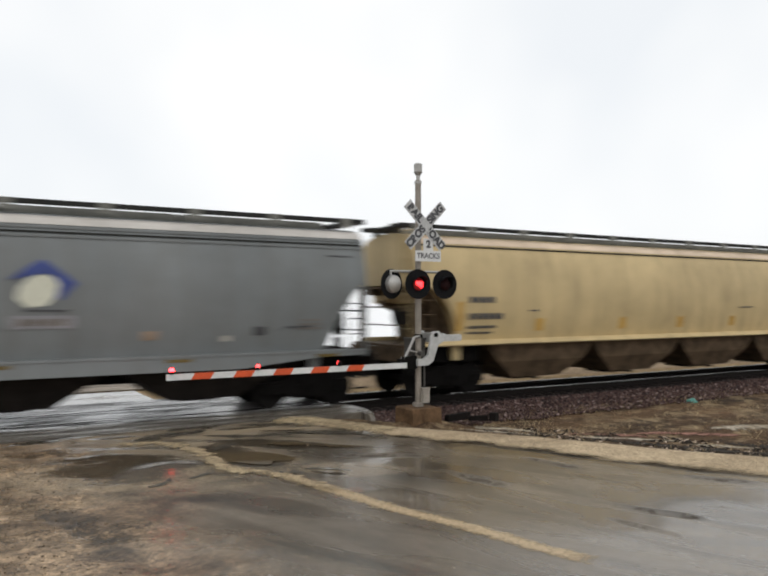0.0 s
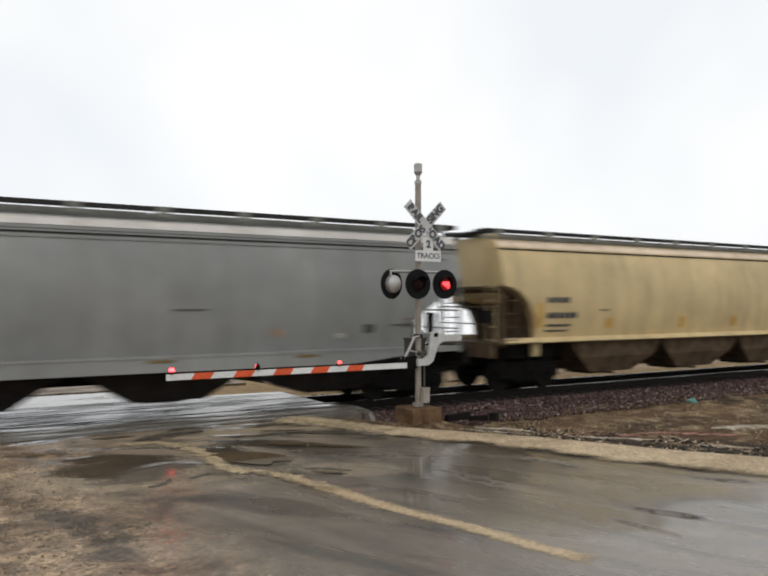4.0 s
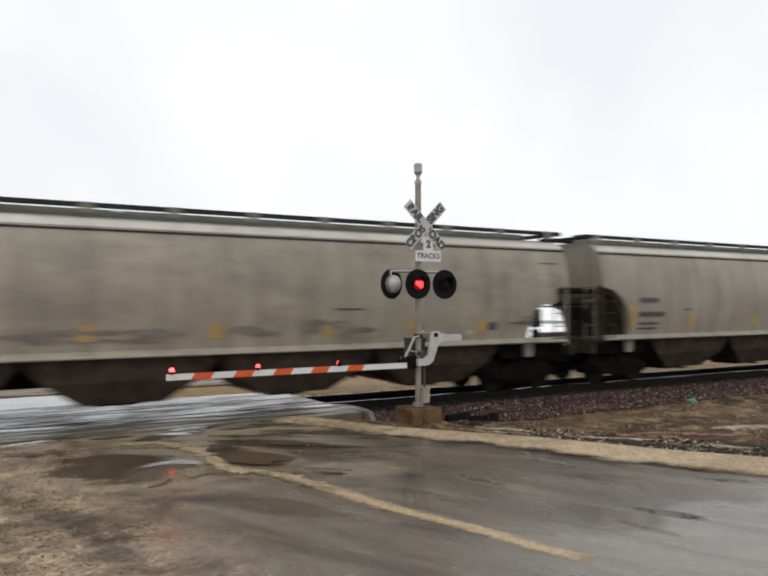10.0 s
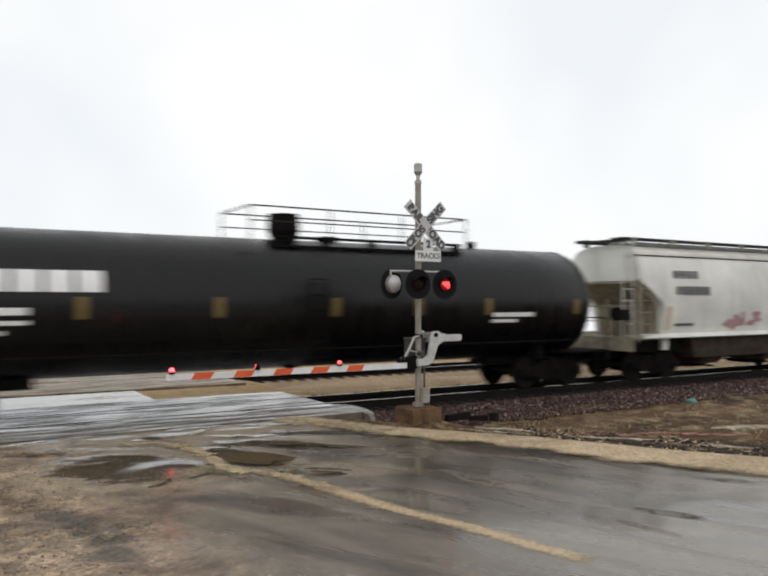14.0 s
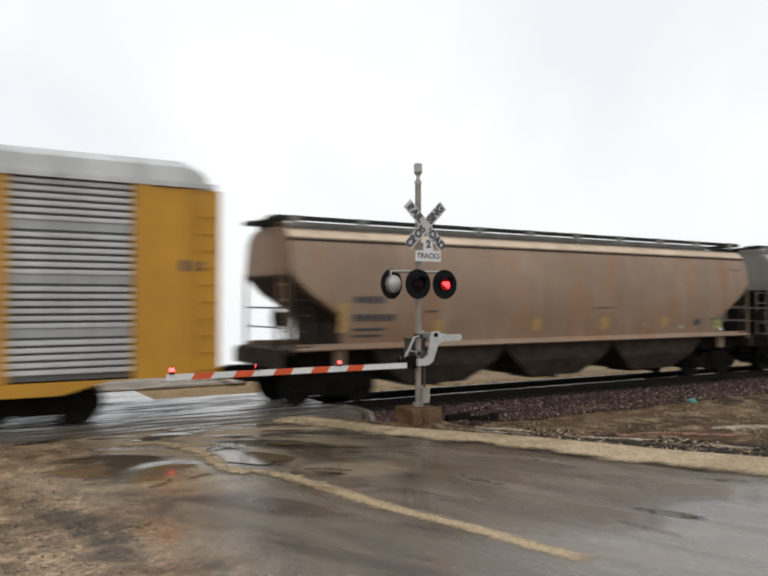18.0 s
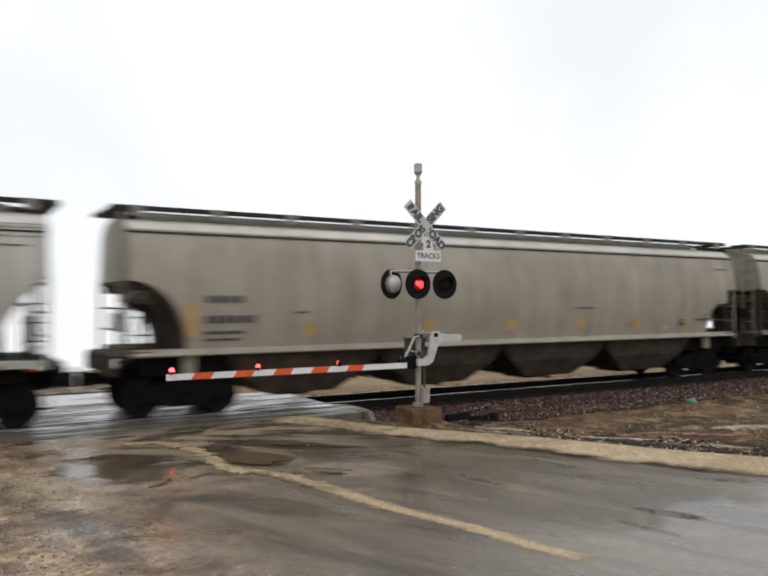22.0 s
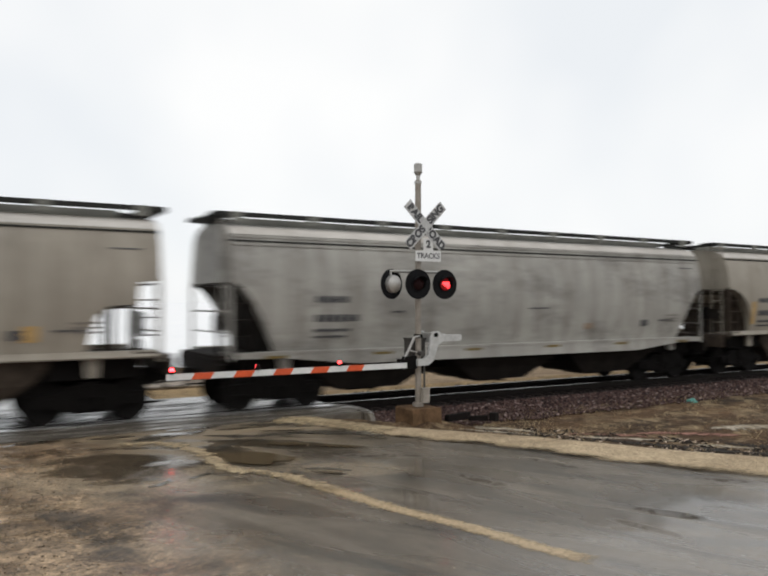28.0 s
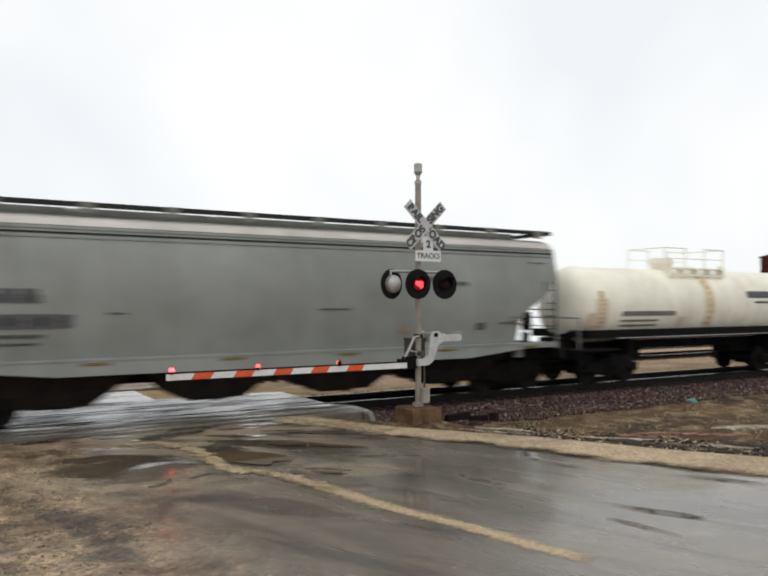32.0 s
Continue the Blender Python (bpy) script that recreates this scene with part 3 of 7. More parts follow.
        part("emblem_caption", lambda bm: laid(bm, [(c - 0.6, 2.05 + logo_z), (c + 0.58, 2.05 + logo_z), (c + 0.6, 2.1 + logo_z), (c + 0.6, 2.28 + logo_z), (c + 0.57, 2.32 + logo_z), (c - 0.58, 2.32 + logo_z), (c - 0.6, 2.28 + logo_z)], at_z, 0.004, -0.006), MARK_BLUE_FADED, car, "faded grey-blue caption band")
        bars(car, "caption_lettering", c - 0.5, c + 0.45, 2.18 + logo_z, 0.14, 4, lambda z: at_z(z) - 0.004, MARK_FADED, "worn caption bars", seed)
    if logo == "sunburst":
        c = L + 8.35
        sb = part("emblem", lambda bm: rod(bm, (c, -1.58, 2.93), (c, at_z(2.8), 2.93), 0.38, 14), MARK_YELLOW, car, "yellow round emblem")
        part("emblem_centre", lambda bm: rod(bm, (c, -1.58, 3.0), (c, at_z(2.8) - 0.006, 3.0), 0.22, 10), MARK_RED, sb, "orange-red centre of the emblem")
        rnd, x = random.Random(seed), L + 9.2
        for i in range(15):
            w, tall = (0.2, 0.36) if i in (0, 4) else (rnd.uniform(0.13, 0.2), rnd.choice((0.22, 0.22, 0.3)))
            part("owner_lettering", lambda bm: laid(bm, [(x, 2.84), (x + 0.06, 2.84), (x + 0.08, 2.9), (x + w - 0.05, 2.9), (x + w - 0.04, 2.84), (x + w, 2.84), (x + w, 2.84 + tall), (x, 2.84 + tall - 0.03)], at_z, 0.006, -0.006), MARK_RED, car, "orange-red lettering bar")
            x += w + (0.16 if i == 7 else 0.07)
    if extra:
        extra(car, h, at_z)
    return car


def mark_for(mat):
    return MARK_ORANGE_TAN if mat == TAN else MARK_ORANGE


def ovals(car, h, at_z):
    L = -h
    for x, w in ((6.7, 0.95), (8.95, 0.9)):
        oval = [(math.cos(a * math.pi / 12), math.sin(a * math.pi / 12)) for a in range(24)]
        part("graffiti", lambda bm: laid(bm, [(L + x + w * c, 2.05 + 0.5 * k) for c, k in oval], at_z, 0.002, -0.004), MARK_OLD_BROWN, car, "faded dark brown sprayed oval letter")
        part("graffiti", lambda bm: laid(bm, [(L + x + 0.62 * w * c, 2.12 + 0.22 * k) for c, k in oval], at_z, 0.006, -0.002), MARK_FADED, car, "lighter middle of the sprayed letter")
        bars(car, "graffiti", L + x - w * 0.6, L + x + w * 0.6, 1.83, 0.1, 2, at_z, G_DARK, "dark sprayed stroke", int(x))
    patch(car, "graffiti", L + 10.5, L + 14.9, 1.65, 2.4, at_z, MARK_FADED_PINK, "faded pinkish sprayed letters", 81, 26)
    patch(car, "graffiti", L + 0.2, L + 0.8, 3.1, 3.4, at_z, G_CYAN, "small light blue sprayed tag", 82, 5)


def pink_tag(car, h, at_z):
    patch(car, "graffiti", -h + 4.5, -h + 6.3, 1.72, 2.25, at_z, MARK_FADED_PINK, "washed-out magenta sprayed tag", 83, 14)


def old_tags(car, h, at_z):
    patch(car, "graffiti", -h + 2.6, -h + 6.6, 1.62, 1.95, at_z, MARK_RUST_SPRAY, "washed-out reddish sprayed letters", 84, 16)
    patch(car, "graffiti", h - 9.6, h - 3.2, 1.75, 2.2, at_z, MARK_RUST_SPRAY, "faded rust-brown sprayed letters", 85, 22)


def low_smear(car, h, at_z):
    patch(car, "grime_smear", -h + 6.2, -h + 9.6, 1.75, 2.0, at_z, MARK_FADED, "dark grime smear", 86, 14)
    patch(car, "grime_smear", -h + 11.2, -h + 14.6, 1.8, 2.1, at_z, MARK_FADED, "dark grime smear", 87, 12)


def green_tag(car, h, at_z):
    patch(car, "graffiti", h - 2.0, h - 1.5, 1.7, 1.95, at_z, G_LIME, "small lime sprayed tag", 88, 5)


def bold_letters(car, h, at_z):
    L = -h
    bars(car, "owner_lettering", L + 12.3, L + 12.9, 3.2, 0.16, 2, at_z, MARK_DARK, "small dark lettering", 5)
    bars(car, "owner_lettering", L + 13.1, L + 13.8, 3.1, 0.1, 3, at_z, MARK_DARK, "small dark lettering", 6)
    bars(car, "owner_lettering", L + 1.83, L + 3.0, 2.73, 0.27, 3, at_z, MARK_DARK, "bold dark lettering", 7, 0.1)
    bars(car, "car_number", L + 1.8, L + 3.65, 2.2, 0.3, 6, at_z, MARK_DARK, "bold dark number", 8, 0.1)


def tank_car(x0, x1, mat, label, r=1.5, zc=2.35, stripes=(), stripe_mat=None, lettering="big", sill_mat=None, man=0.0, cage_x=(-1.9, 1.9), frame_z=None, dome_h=0.4, plat=0.1, cage_y=0.8, stripe_w=0.4):
    """A tank car whose shell reaches from x0 to x1."""
    h = (x1 - x0) / 2
    sill_mat = sill_mat or UNDER
    car = thing("tank_car", label, "tank car", "freight cars of the train", at=pose((x0 + x1) / 2, 0, 0))

    def shell(bm):
        rings = []
        k = 40
        for x, q in [(-h, 0.05), (-h + 0.02, 0.3), (-h + 0.1, 0.6), (-h + 0.25, 0.83), (-h + 0.45, 0.95), (-h + 0.7, 1.0)] + [(-h + 0.7 + (2 * h - 1.4) * i / 10, 1.0) for i in range(1, 10)] + [(h - 0.7, 1.0), (h - 0.45, 0.95), (h - 0.25, 0.83), (h - 0.1, 0.6), (h - 0.02, 0.3), (h, 0.05)]:
            rings.append([(x, r * q * math.cos(2 * math.pi * i / k), zc + r * q * math.sin(2 * math.pi * i / k)) for i in range(k)])
        loft(bm, rings)
    part("tank_shell", shell, mat, car, smooth=40)

    for x in (-h + 0.75, -h * 0.5, 0, h * 0.5, h - 0.75):
        def band(bm):
            k = 40
            loft(bm, [[(x + d, (r + e) * math.cos(2 * math.pi * i / k), zc + (r + e) * math.sin(2 * math.pi * i / k)) for i in range(k)] for d, e in ((-0.04, 0.0), (-0.03, 0.008), (0.03, 0.008), (0.04, 0.0))], caps=False)
        part("weld_band", band, mat, car)

    for s in (-1, 1):
        def sills(bm):
            a, b = sorted((s * (h + 0.35), s * (h - 3.6)))
            box(bm, a, b, -0.4, 0.4, 0.72, 1.12)
            a, b = sorted((s * (h - 2.1), s * (h - 2.3)))
            prism(bm, [(a, 0.9), (b, 0.9), (b - 0.1, 1.55), (a + 0.1, 1.55)], -1.25, 1.25)
            a, b = sorted((s * (h + 0.4), s * (h - 1.4)))
            box(bm, a, b, -1.5, 1.5, 1.06, 1.12)
            box(bm, s * (h + 0.38) - 0.05, s * (h + 0.38) + 0.05, -1.5, 1.5, 0.8, 1.12)
            for y in (-1.5, 1.5):
                rod(bm, (s * (h + 0.35), y, 0.45), (s * (h + 0.35), y, 1.1), 0.03, 6)
                rod(bm, (s * (h - 0.1), y, 0.45), (s * (h - 0.1), y, 1.1), 0.03, 6)
                rod(bm, (s * (h + 0.35), y, 0.47), (s * (h - 0.1), y, 0.47), 0.03, 6)
        part("stub_sill", sills, sill_mat, car)

    for s in (-1, 1):
        def end_rails(bm):
            for y in (-1.45, 1.45):
                rod(bm, (s * (h + 0.35), y, 1.1), (s * (h + 0.35), y, 2.1), 0.025, 6)
            rod(bm, (s * (h + 0.35), -1.45, 2.1), (s * (h + 0.35), 1.45, 2.1), 0.025, 6)
        if lettering != "lines":
            part("end_rail", end_rails, UNDER if mat == BLACK_TANK else RAILSTEEL, car)
        part("handrail", lambda bm: rod(bm, (-h + 1.2, s * 1.5, 1.45), (h - 1.2, s * 1.5, 1.45), 0.025, 6), UNDER if mat == BLACK_TANK else RAILSTEEL, car)

    def dome(bm):
        rod(bm, (man, 0, zc + r - 0.05), (man, 0, zc + r + 0.22), 0.3, 16, 0.42)
        rod(bm, (man, 0, zc + r + 0.22), (man, 0, zc + r + dome_h), 0.42, 16, 0.4)
    part("manway", dome, UNDER if mat == BLACK_TANK else mat, car, "manway and valve housing on the top platform")
    part("fill_cover", lambda bm: rod(bm, (man + 1.25, 0, zc + r - 0.05), (man + 1.25, 0, zc + r + 0.12), 0.3, 14), UNDER if mat == BLACK_TANK else mat, car)
    for s in (-1, 1):
        def plank(bm):
            a, b = cage_x[0] + plat, cage_x[1] - 0.05
            box(bm, a, b, s * 0.78 - 0.14, s * 0.78 + 0.14, zc + r - 0.02, zc + r + 0.03)
            box(bm, a, b, s * 0.93 - 0.012, s * 0.93 + 0.012, zc + r - 0.26, zc + r - 0.2)
            for i in range(5):
                x = a + 0.1 + (b - a - 0.2) * i / 4
                box(bm, x - 0.03, x + 0.03, min(s * 0.6, s * 0.93), max(s * 0.6, s * 0.93), zc + r - 0.3, zc + r)
        part("top_platform", plank, UNDER if mat == BLACK_TANK else mat, car, "narrow grating platform beside the manway")
    part("vent_valve", lambda bm: rod(bm, (cage_x[1] + 1.0, 0, zc + r - 0.05), (cage_x[1] + 1.0, 0, zc + r + 0.2), 0.12, 10), UNDER if mat == BLACK_TANK else mat, car)
    tall = 0.72

    steel = mat if mat == CREAM else GRATING
    z, (a, b) = zc + r, cage_x
    for y in (-cage_y, cage_y):
        for i in range(4):
            x = a + (b - a) * i / 3
            part("railing_post", lambda bm: rod(bm, (x, y, z - 0.15), (x, y, z + tall), 0.022, 6), steel, car)
        part("railing", lambda bm: rod(bm, (a, y, z + tall), (a + (b - a) * (0.36 if cage_y < 1 else 0.655), y, z + tall), 0.022, 6), steel, car, "thin safety rail of the top platform")
        part("railing", lambda bm: rod(bm, (a + (b - a) * 0.66, y, z + tall), (b, y, z + tall), 0.022, 6), steel, car, "thin safety rail of the top platform")
        part("railing", lambda bm: rod(bm, (a, y, z + tall * 0.5), (b, y, z + tall * 0.5), 0.018, 6), steel, car, "thin safety rail of the top platform")
    for x in (a, b):
        part("railing", lambda bm: rod(bm, (x, -cage_y, z + tall), (x, cage_y, z + tall), 0.022, 6), steel, car, "thin safety rail of the top platform")
    if frame_z:
        part("underframe", lambda bm: (box(bm, -h + 0.2, h - 0.2, -1.3, 1.3, frame_z - 0.25, frame_z), box(bm, -h - 0.3, h + 0.3, -0.4, 0.4, frame_z - 0.7, frame_z - 0.25)), UNDER, car, "black full-length underframe")
    if mat != CREAM:
        ladder(car, 0.0, -(r + 0.06), 1.1, zc + 0.6, (0, -1), UNDER)
    part("bottom_outlet", lambda bm: rod(bm, (0, 0, zc - r - 0.25), (0, 0, zc - r + 0.1), 0.2, 10), UNDER, car)

    def arc_mark(name, xa, xb, za, zb, m, lab):
        """A marking laid round the shell between two heights."""
        def make(bm):
            rings = []
            k = 8
            for e in (0.003, 0.012):
                ring = []
                for x in (xa, xb):
                    zz = [za + (zb - za) * i / k for i in range(k + 1)]
                    pts = [(x, -math.sqrt((r + e) ** 2 - (z - zc) ** 2), z) for z in zz]
                    ring += pts if x == xa else pts[::-1]
                rings.append(ring)
            a, b = [[bm.verts.new(p) for p in rg] for rg in rings]
            n = len(b)
            for i in range(k):
                bm.faces.new((b[i], b[i + 1], b[n - 2 - i], b[n - 1 - i]))
            for i in range(n):
                bm.faces.new((a[i], a[(i + 1) % n], b[(i + 1) % n], b[i]))
        part(name, make, m, car, lab)
    for s in (-1, 1):
        truck(car, s * (h - 1.5))
    couplers(car, h, 0.95)
    if lettering == "big":
        for i in range(6):
            x = -h + 1.28 + i * 0.6
            arc_mark("owner_lettering", x, x + 0.5, 2.8, 3.25, MARK_WHITE, "large white lettering bar")
        for i, (zz, w) in enumerate(((0.0, 2.0), (-0.2, 2.0), (-0.4, 1.5))):
            arc_mark("reporting_mark", -h + 1.6, -h + 1.6 + w * 0.88, 2.38 + zz - 0.05, 2.38 + zz + (0.1 if i == 0 else 0.04), MARK_WHITE, "white reporting mark line")
        arc_mark("data_line", -h + 15.2, -h + 16.7, 2.18, 2.3, MARK_WHITE, "white data line")
        arc_mark("data_line", -h + 15.2, -h + 16.1, 2.02, 2.11, MARK_WHITE, "white data line")
    if lettering == "lines":
        for i, zz in enumerate((0.1, -0.2, -0.42)):
            arc_mark("reporting_mark", -h + 1.0, -h + 3.2, 2.2 + zz - 0.03 - (0.03 if i == 0 else 0), 2.2 + zz + (0.08 if i == 0 else 0.03), MARK_WHITE, "white reporting mark line")
        arc_mark("data_panel", h - 1.9, h - 0.9, zc - 0.25, zc + 0.05, RAILSTEEL, "grey data panel")
        arc_mark("caution_plate", h - 5.6, h - 4.8, zc - 0.45, zc - 0.22, MARK_YELLOW, "yellow caution plate")
        part("brake_platform", lambda bm: (box(bm, -h - 0.42, -h + 0.3, -1.3, -0.2, 2.02, 2.08), box(bm, -h - 0.35, -h - 0.1, -1.0, -0.6, 1.72, 2.02), box(bm, -h - 0.1, -h + 0.6, -1.25, -1.15, 1.5, 2.05), rod(bm, (-h - 0.5, -1.3, 2.5), (-h + 0.4, -1.3, 2.56), 0.03, 6), rod(bm, (-h - 0.28, -0.8, 1.9), (-h - 0.22, -0.8, 1.9), 0.22, 16)), UNDER, car, "black hand brake platform with its wheel")
    if lettering == "dark":
        for i, zz in enumerate((-0.25, -0.5, -0.66)):
            arc_mark("reporting_mark", -h + 1.8, -h + 4.4 - (0.8 if i else 0), zc + zz - 0.05 - (0.06 if i == 0 else 0), zc + zz + 0.05 - (0.03 if i else 0), MARK_FADED, "worn dark reporting mark line")
        for x, w, z0, z1, m in ((0.62, 0.5, -0.75, 0.2, 0), (0.75, 0.22, -0.7, 0.45, 1), (0.3, 0.3, -0.75, -0.25, 0), (6.0, 0.5, -0.75, 0.98, 0), (6.15, 0.2, -0.7, 1.0, 1), (4.6, 0.35, -0.75, -0.4, 0)):
            arc_mark("rust_stain", -h + x, -h + x + w, zc + z0, zc + z1, (TANK_STAIN, TANK_RUST)[m], "ragged rust run on the shell")
        arc_mark("owner_lettering", h - 3.8, h - 1.3, zc + 0.25, zc + 0.5, MARK_DARK, "dark lettering bar")
        arc_mark("owner_lettering", h - 3.4, h - 1.3, zc + 0.05, zc + 0.13, MARK_DARK, "dark lettering bar")
    for i, x in enumerate(stripes):
        arc_mark("reflector", -h + x, -h + x + stripe_w, 1.8 if i == 0 else 2.24, 2.7, stripe_mat, "yellow reflective square")
    return car


def gondola(x0, x1):
    h = (x1 - x0) / 2
    car = thing("gondola", "oxide-red mill gondola heaped with a black tarpaulin-covered load", "gondola car", "freight cars of the train", at=pose((x0 + x1) / 2, 0, 0))
    zt, zb = 2.87, 0.95

    for s in (-1, 1):
        part("side_sheet", lambda bm: box(bm, -h, h, min(s * 1.46, s * 1.5), max(s * 1.46, s * 1.5), zb, zt), OXIDE, car, key=s)
        part("end_sheet", lambda bm: box(bm, s * (h - 0.03) - 0.03, s * (h - 0.03) + 0.03, -1.46, 1.46, zb, zt), OXIDE, car, key=s)
    part("floor_plate", lambda bm: box(bm, -h + 0.06, h - 0.06, -1.46, 1.46, zb, zb + 0.1), OXIDE, car)
    for s in (-1, 1):
        part("top_chord", lambda bm: box(bm, -h - 0.02, h + 0.02, s * 1.53 - 0.08, s * 1.53 + 0.08, zt - 0.1, zt + 0.03), OXIDE, car)
        part("end_chord", lambda bm: box(bm, s * h - 0.08, s * h + 0.08, -1.45, 1.45, zt - 0.1, zt + 0.03), OXIDE, car)
    n = 19
    for i in range(n + 1):
        x = -h + 0.35 + (2 * h - 0.7) * i / n
        for s in (-1, 1):
            part("side_post", lambda bm: prism(bm, [(x - 0.13, zb + 0.02), (x + 0.13, zb + 0.02), (x + 0.1, zt - 0.1), (x - 0.1, zt - 0.1)], s * 1.5, s * 1.6), OXIDE, car)
    for s in (-1, 1):
        for z in (1.45, 1.95, 2.4):
            part("end_rib", lambda bm: box(bm, min(s * h, s * (h + 0.1)), max(s * h, s * (h + 0.1)), -1.4, 1.4, z - 0.07, z + 0.07), OXIDE, car)
        ladder(car, s * (h - 0.25), -1.64, 0.6, zt - 0.2, (0, -1), OXIDE)

    for s in (-1, 1):
        def side_sill(bm):
            prism(bm, [(-h, 0.95), (h, 0.95), (h, 0.88), (h - 2.6, 0.85), (h - 3.4, 0.66), (-h + 3.4, 0.66), (-h + 2.6, 0.85), (-h, 0.88)], s * 1.53 - 0.06, s * 1.53 + 0.06)
        part("side_sill", side_sill, OXIDE, car)

    def load(bm):
        k, rings = 44, []
        rnd = random.Random(5)
        for i in range(k + 1):
            x = -h + 0.6 + (2 * h - 2.6) * i / k
            e = min(1.0, i / 0.9, (k - i) / 2.2)
            hgt = (0.66 + 0.05 * noise.noise((x * 0.9, 0, 3)) - (0.1 if i > 40 else 0)) * (0.35 + 0.65 * e)
            pts = []
            for j in range(13):
                a = math.pi * j / 12
                pts.append((x + 0.05 * rnd.uniform(-1, 1), -1.38 * math.cos(a), zt - 0.12 + hgt * (math.sin(a) ** 0.22) * 1.05 + 0.03 * noise.noise((x * 2, a * 3, 1))))
            rings.append(pts + [(x, 1.38, zt - 0.5), (x, -1.38, zt - 0.5)])
        loft(bm, rings)
    part("load_cover", load, COVER, car, "lumpy black tarpaulin over the load", smooth=50)
    for s in (-1, 1):
        truck(car, s * (h - 1.4))
    couplers(car, h, 0.9)
    part("centre_sill", lambda bm: box(bm, -h - 0.2, h + 0.2, -0.35, 0.35, 0.7, 0.95), UNDER, car)
    y = -1.615
    bars(car, "owner_lettering", -h + 1.89, -h + 2.78, 2.16, 0.36, 2, y, MARK_WHITE, "large white lettering", 3, 0.08)
    bars(car, "car_number", -h + 1.89, -h + 2.78, 1.58, 0.34, 2, y, MARK_WHITE, "large white number", 4, 0.08)
    bars(car, "car_number", -h + 3.0, -h + 3.75, 1.58, 0.34, 2, y, MARK_WHITE, "large white number", 5, 0.08)
    bars(car, "car_number", -h + 4.0, -h + 4.54, 1.58, 0.34, 1, y, MARK_WHITE, "large white number", 6, 0.08)
    for zz, x, w in ((2.3, 5.3, 0.4), (2.1, 5.3, 0.4), (1.7, 5.17, 0.6), (1.55, 5.17, 0.6), (1.7, 6.4, 0.6), (1.55, 6.4, 0.6), (1.05, 5.2, 0.7), (1.05, 6.3, 0.8)):
        bars(car, "capacity_data", -h + x, -h + x + w, zz, 0.09, 5, y, MARK_WHITE, "small white data", 7)
    sh = part("shield_emblem", lambda bm: prism(bm, [(h - 4.2, 2.55), (h - 3.62, 2.55), (h - 3.57, 2.2), (h - 3.9, 2.02), (h - 4.25, 2.2)], y - 0.012, y + 0.02), MARK_CREAM, car, "faded pale shield emblem")
    part("shield_band", lambda bm: box(bm, h - 4.2, h - 3.62, y - 0.017, y - 0.008, 2.4, 2.56), MARK_BLUE, sh, "blue upper band")
    for zz in (2.45, 2.3, 1.95, 1.8, 1.65):
        bars(car, "capacity_data", h - 3.1, h - 2.25, zz, 0.09, 5, y, MARK_WHITE, "small white data", 8)
    for zz in (2.0, 1.88, 1.76, 1.64):
        bars(car, "capacity_data", h - 1.5, h - 0.8, zz, 0.05, 5, y, MARK_WHITE, "small white data", 9)
    for x in (-h + 1.2, -h + 4.3, h - 12.0, h - 9.0, h - 1.5, h - 5.0):
        bars(car, "reflector", x, x + 0.75, 1.32, 0.14, 1, y, MARK_AMBER, "amber reflector strip", 1)
    return car


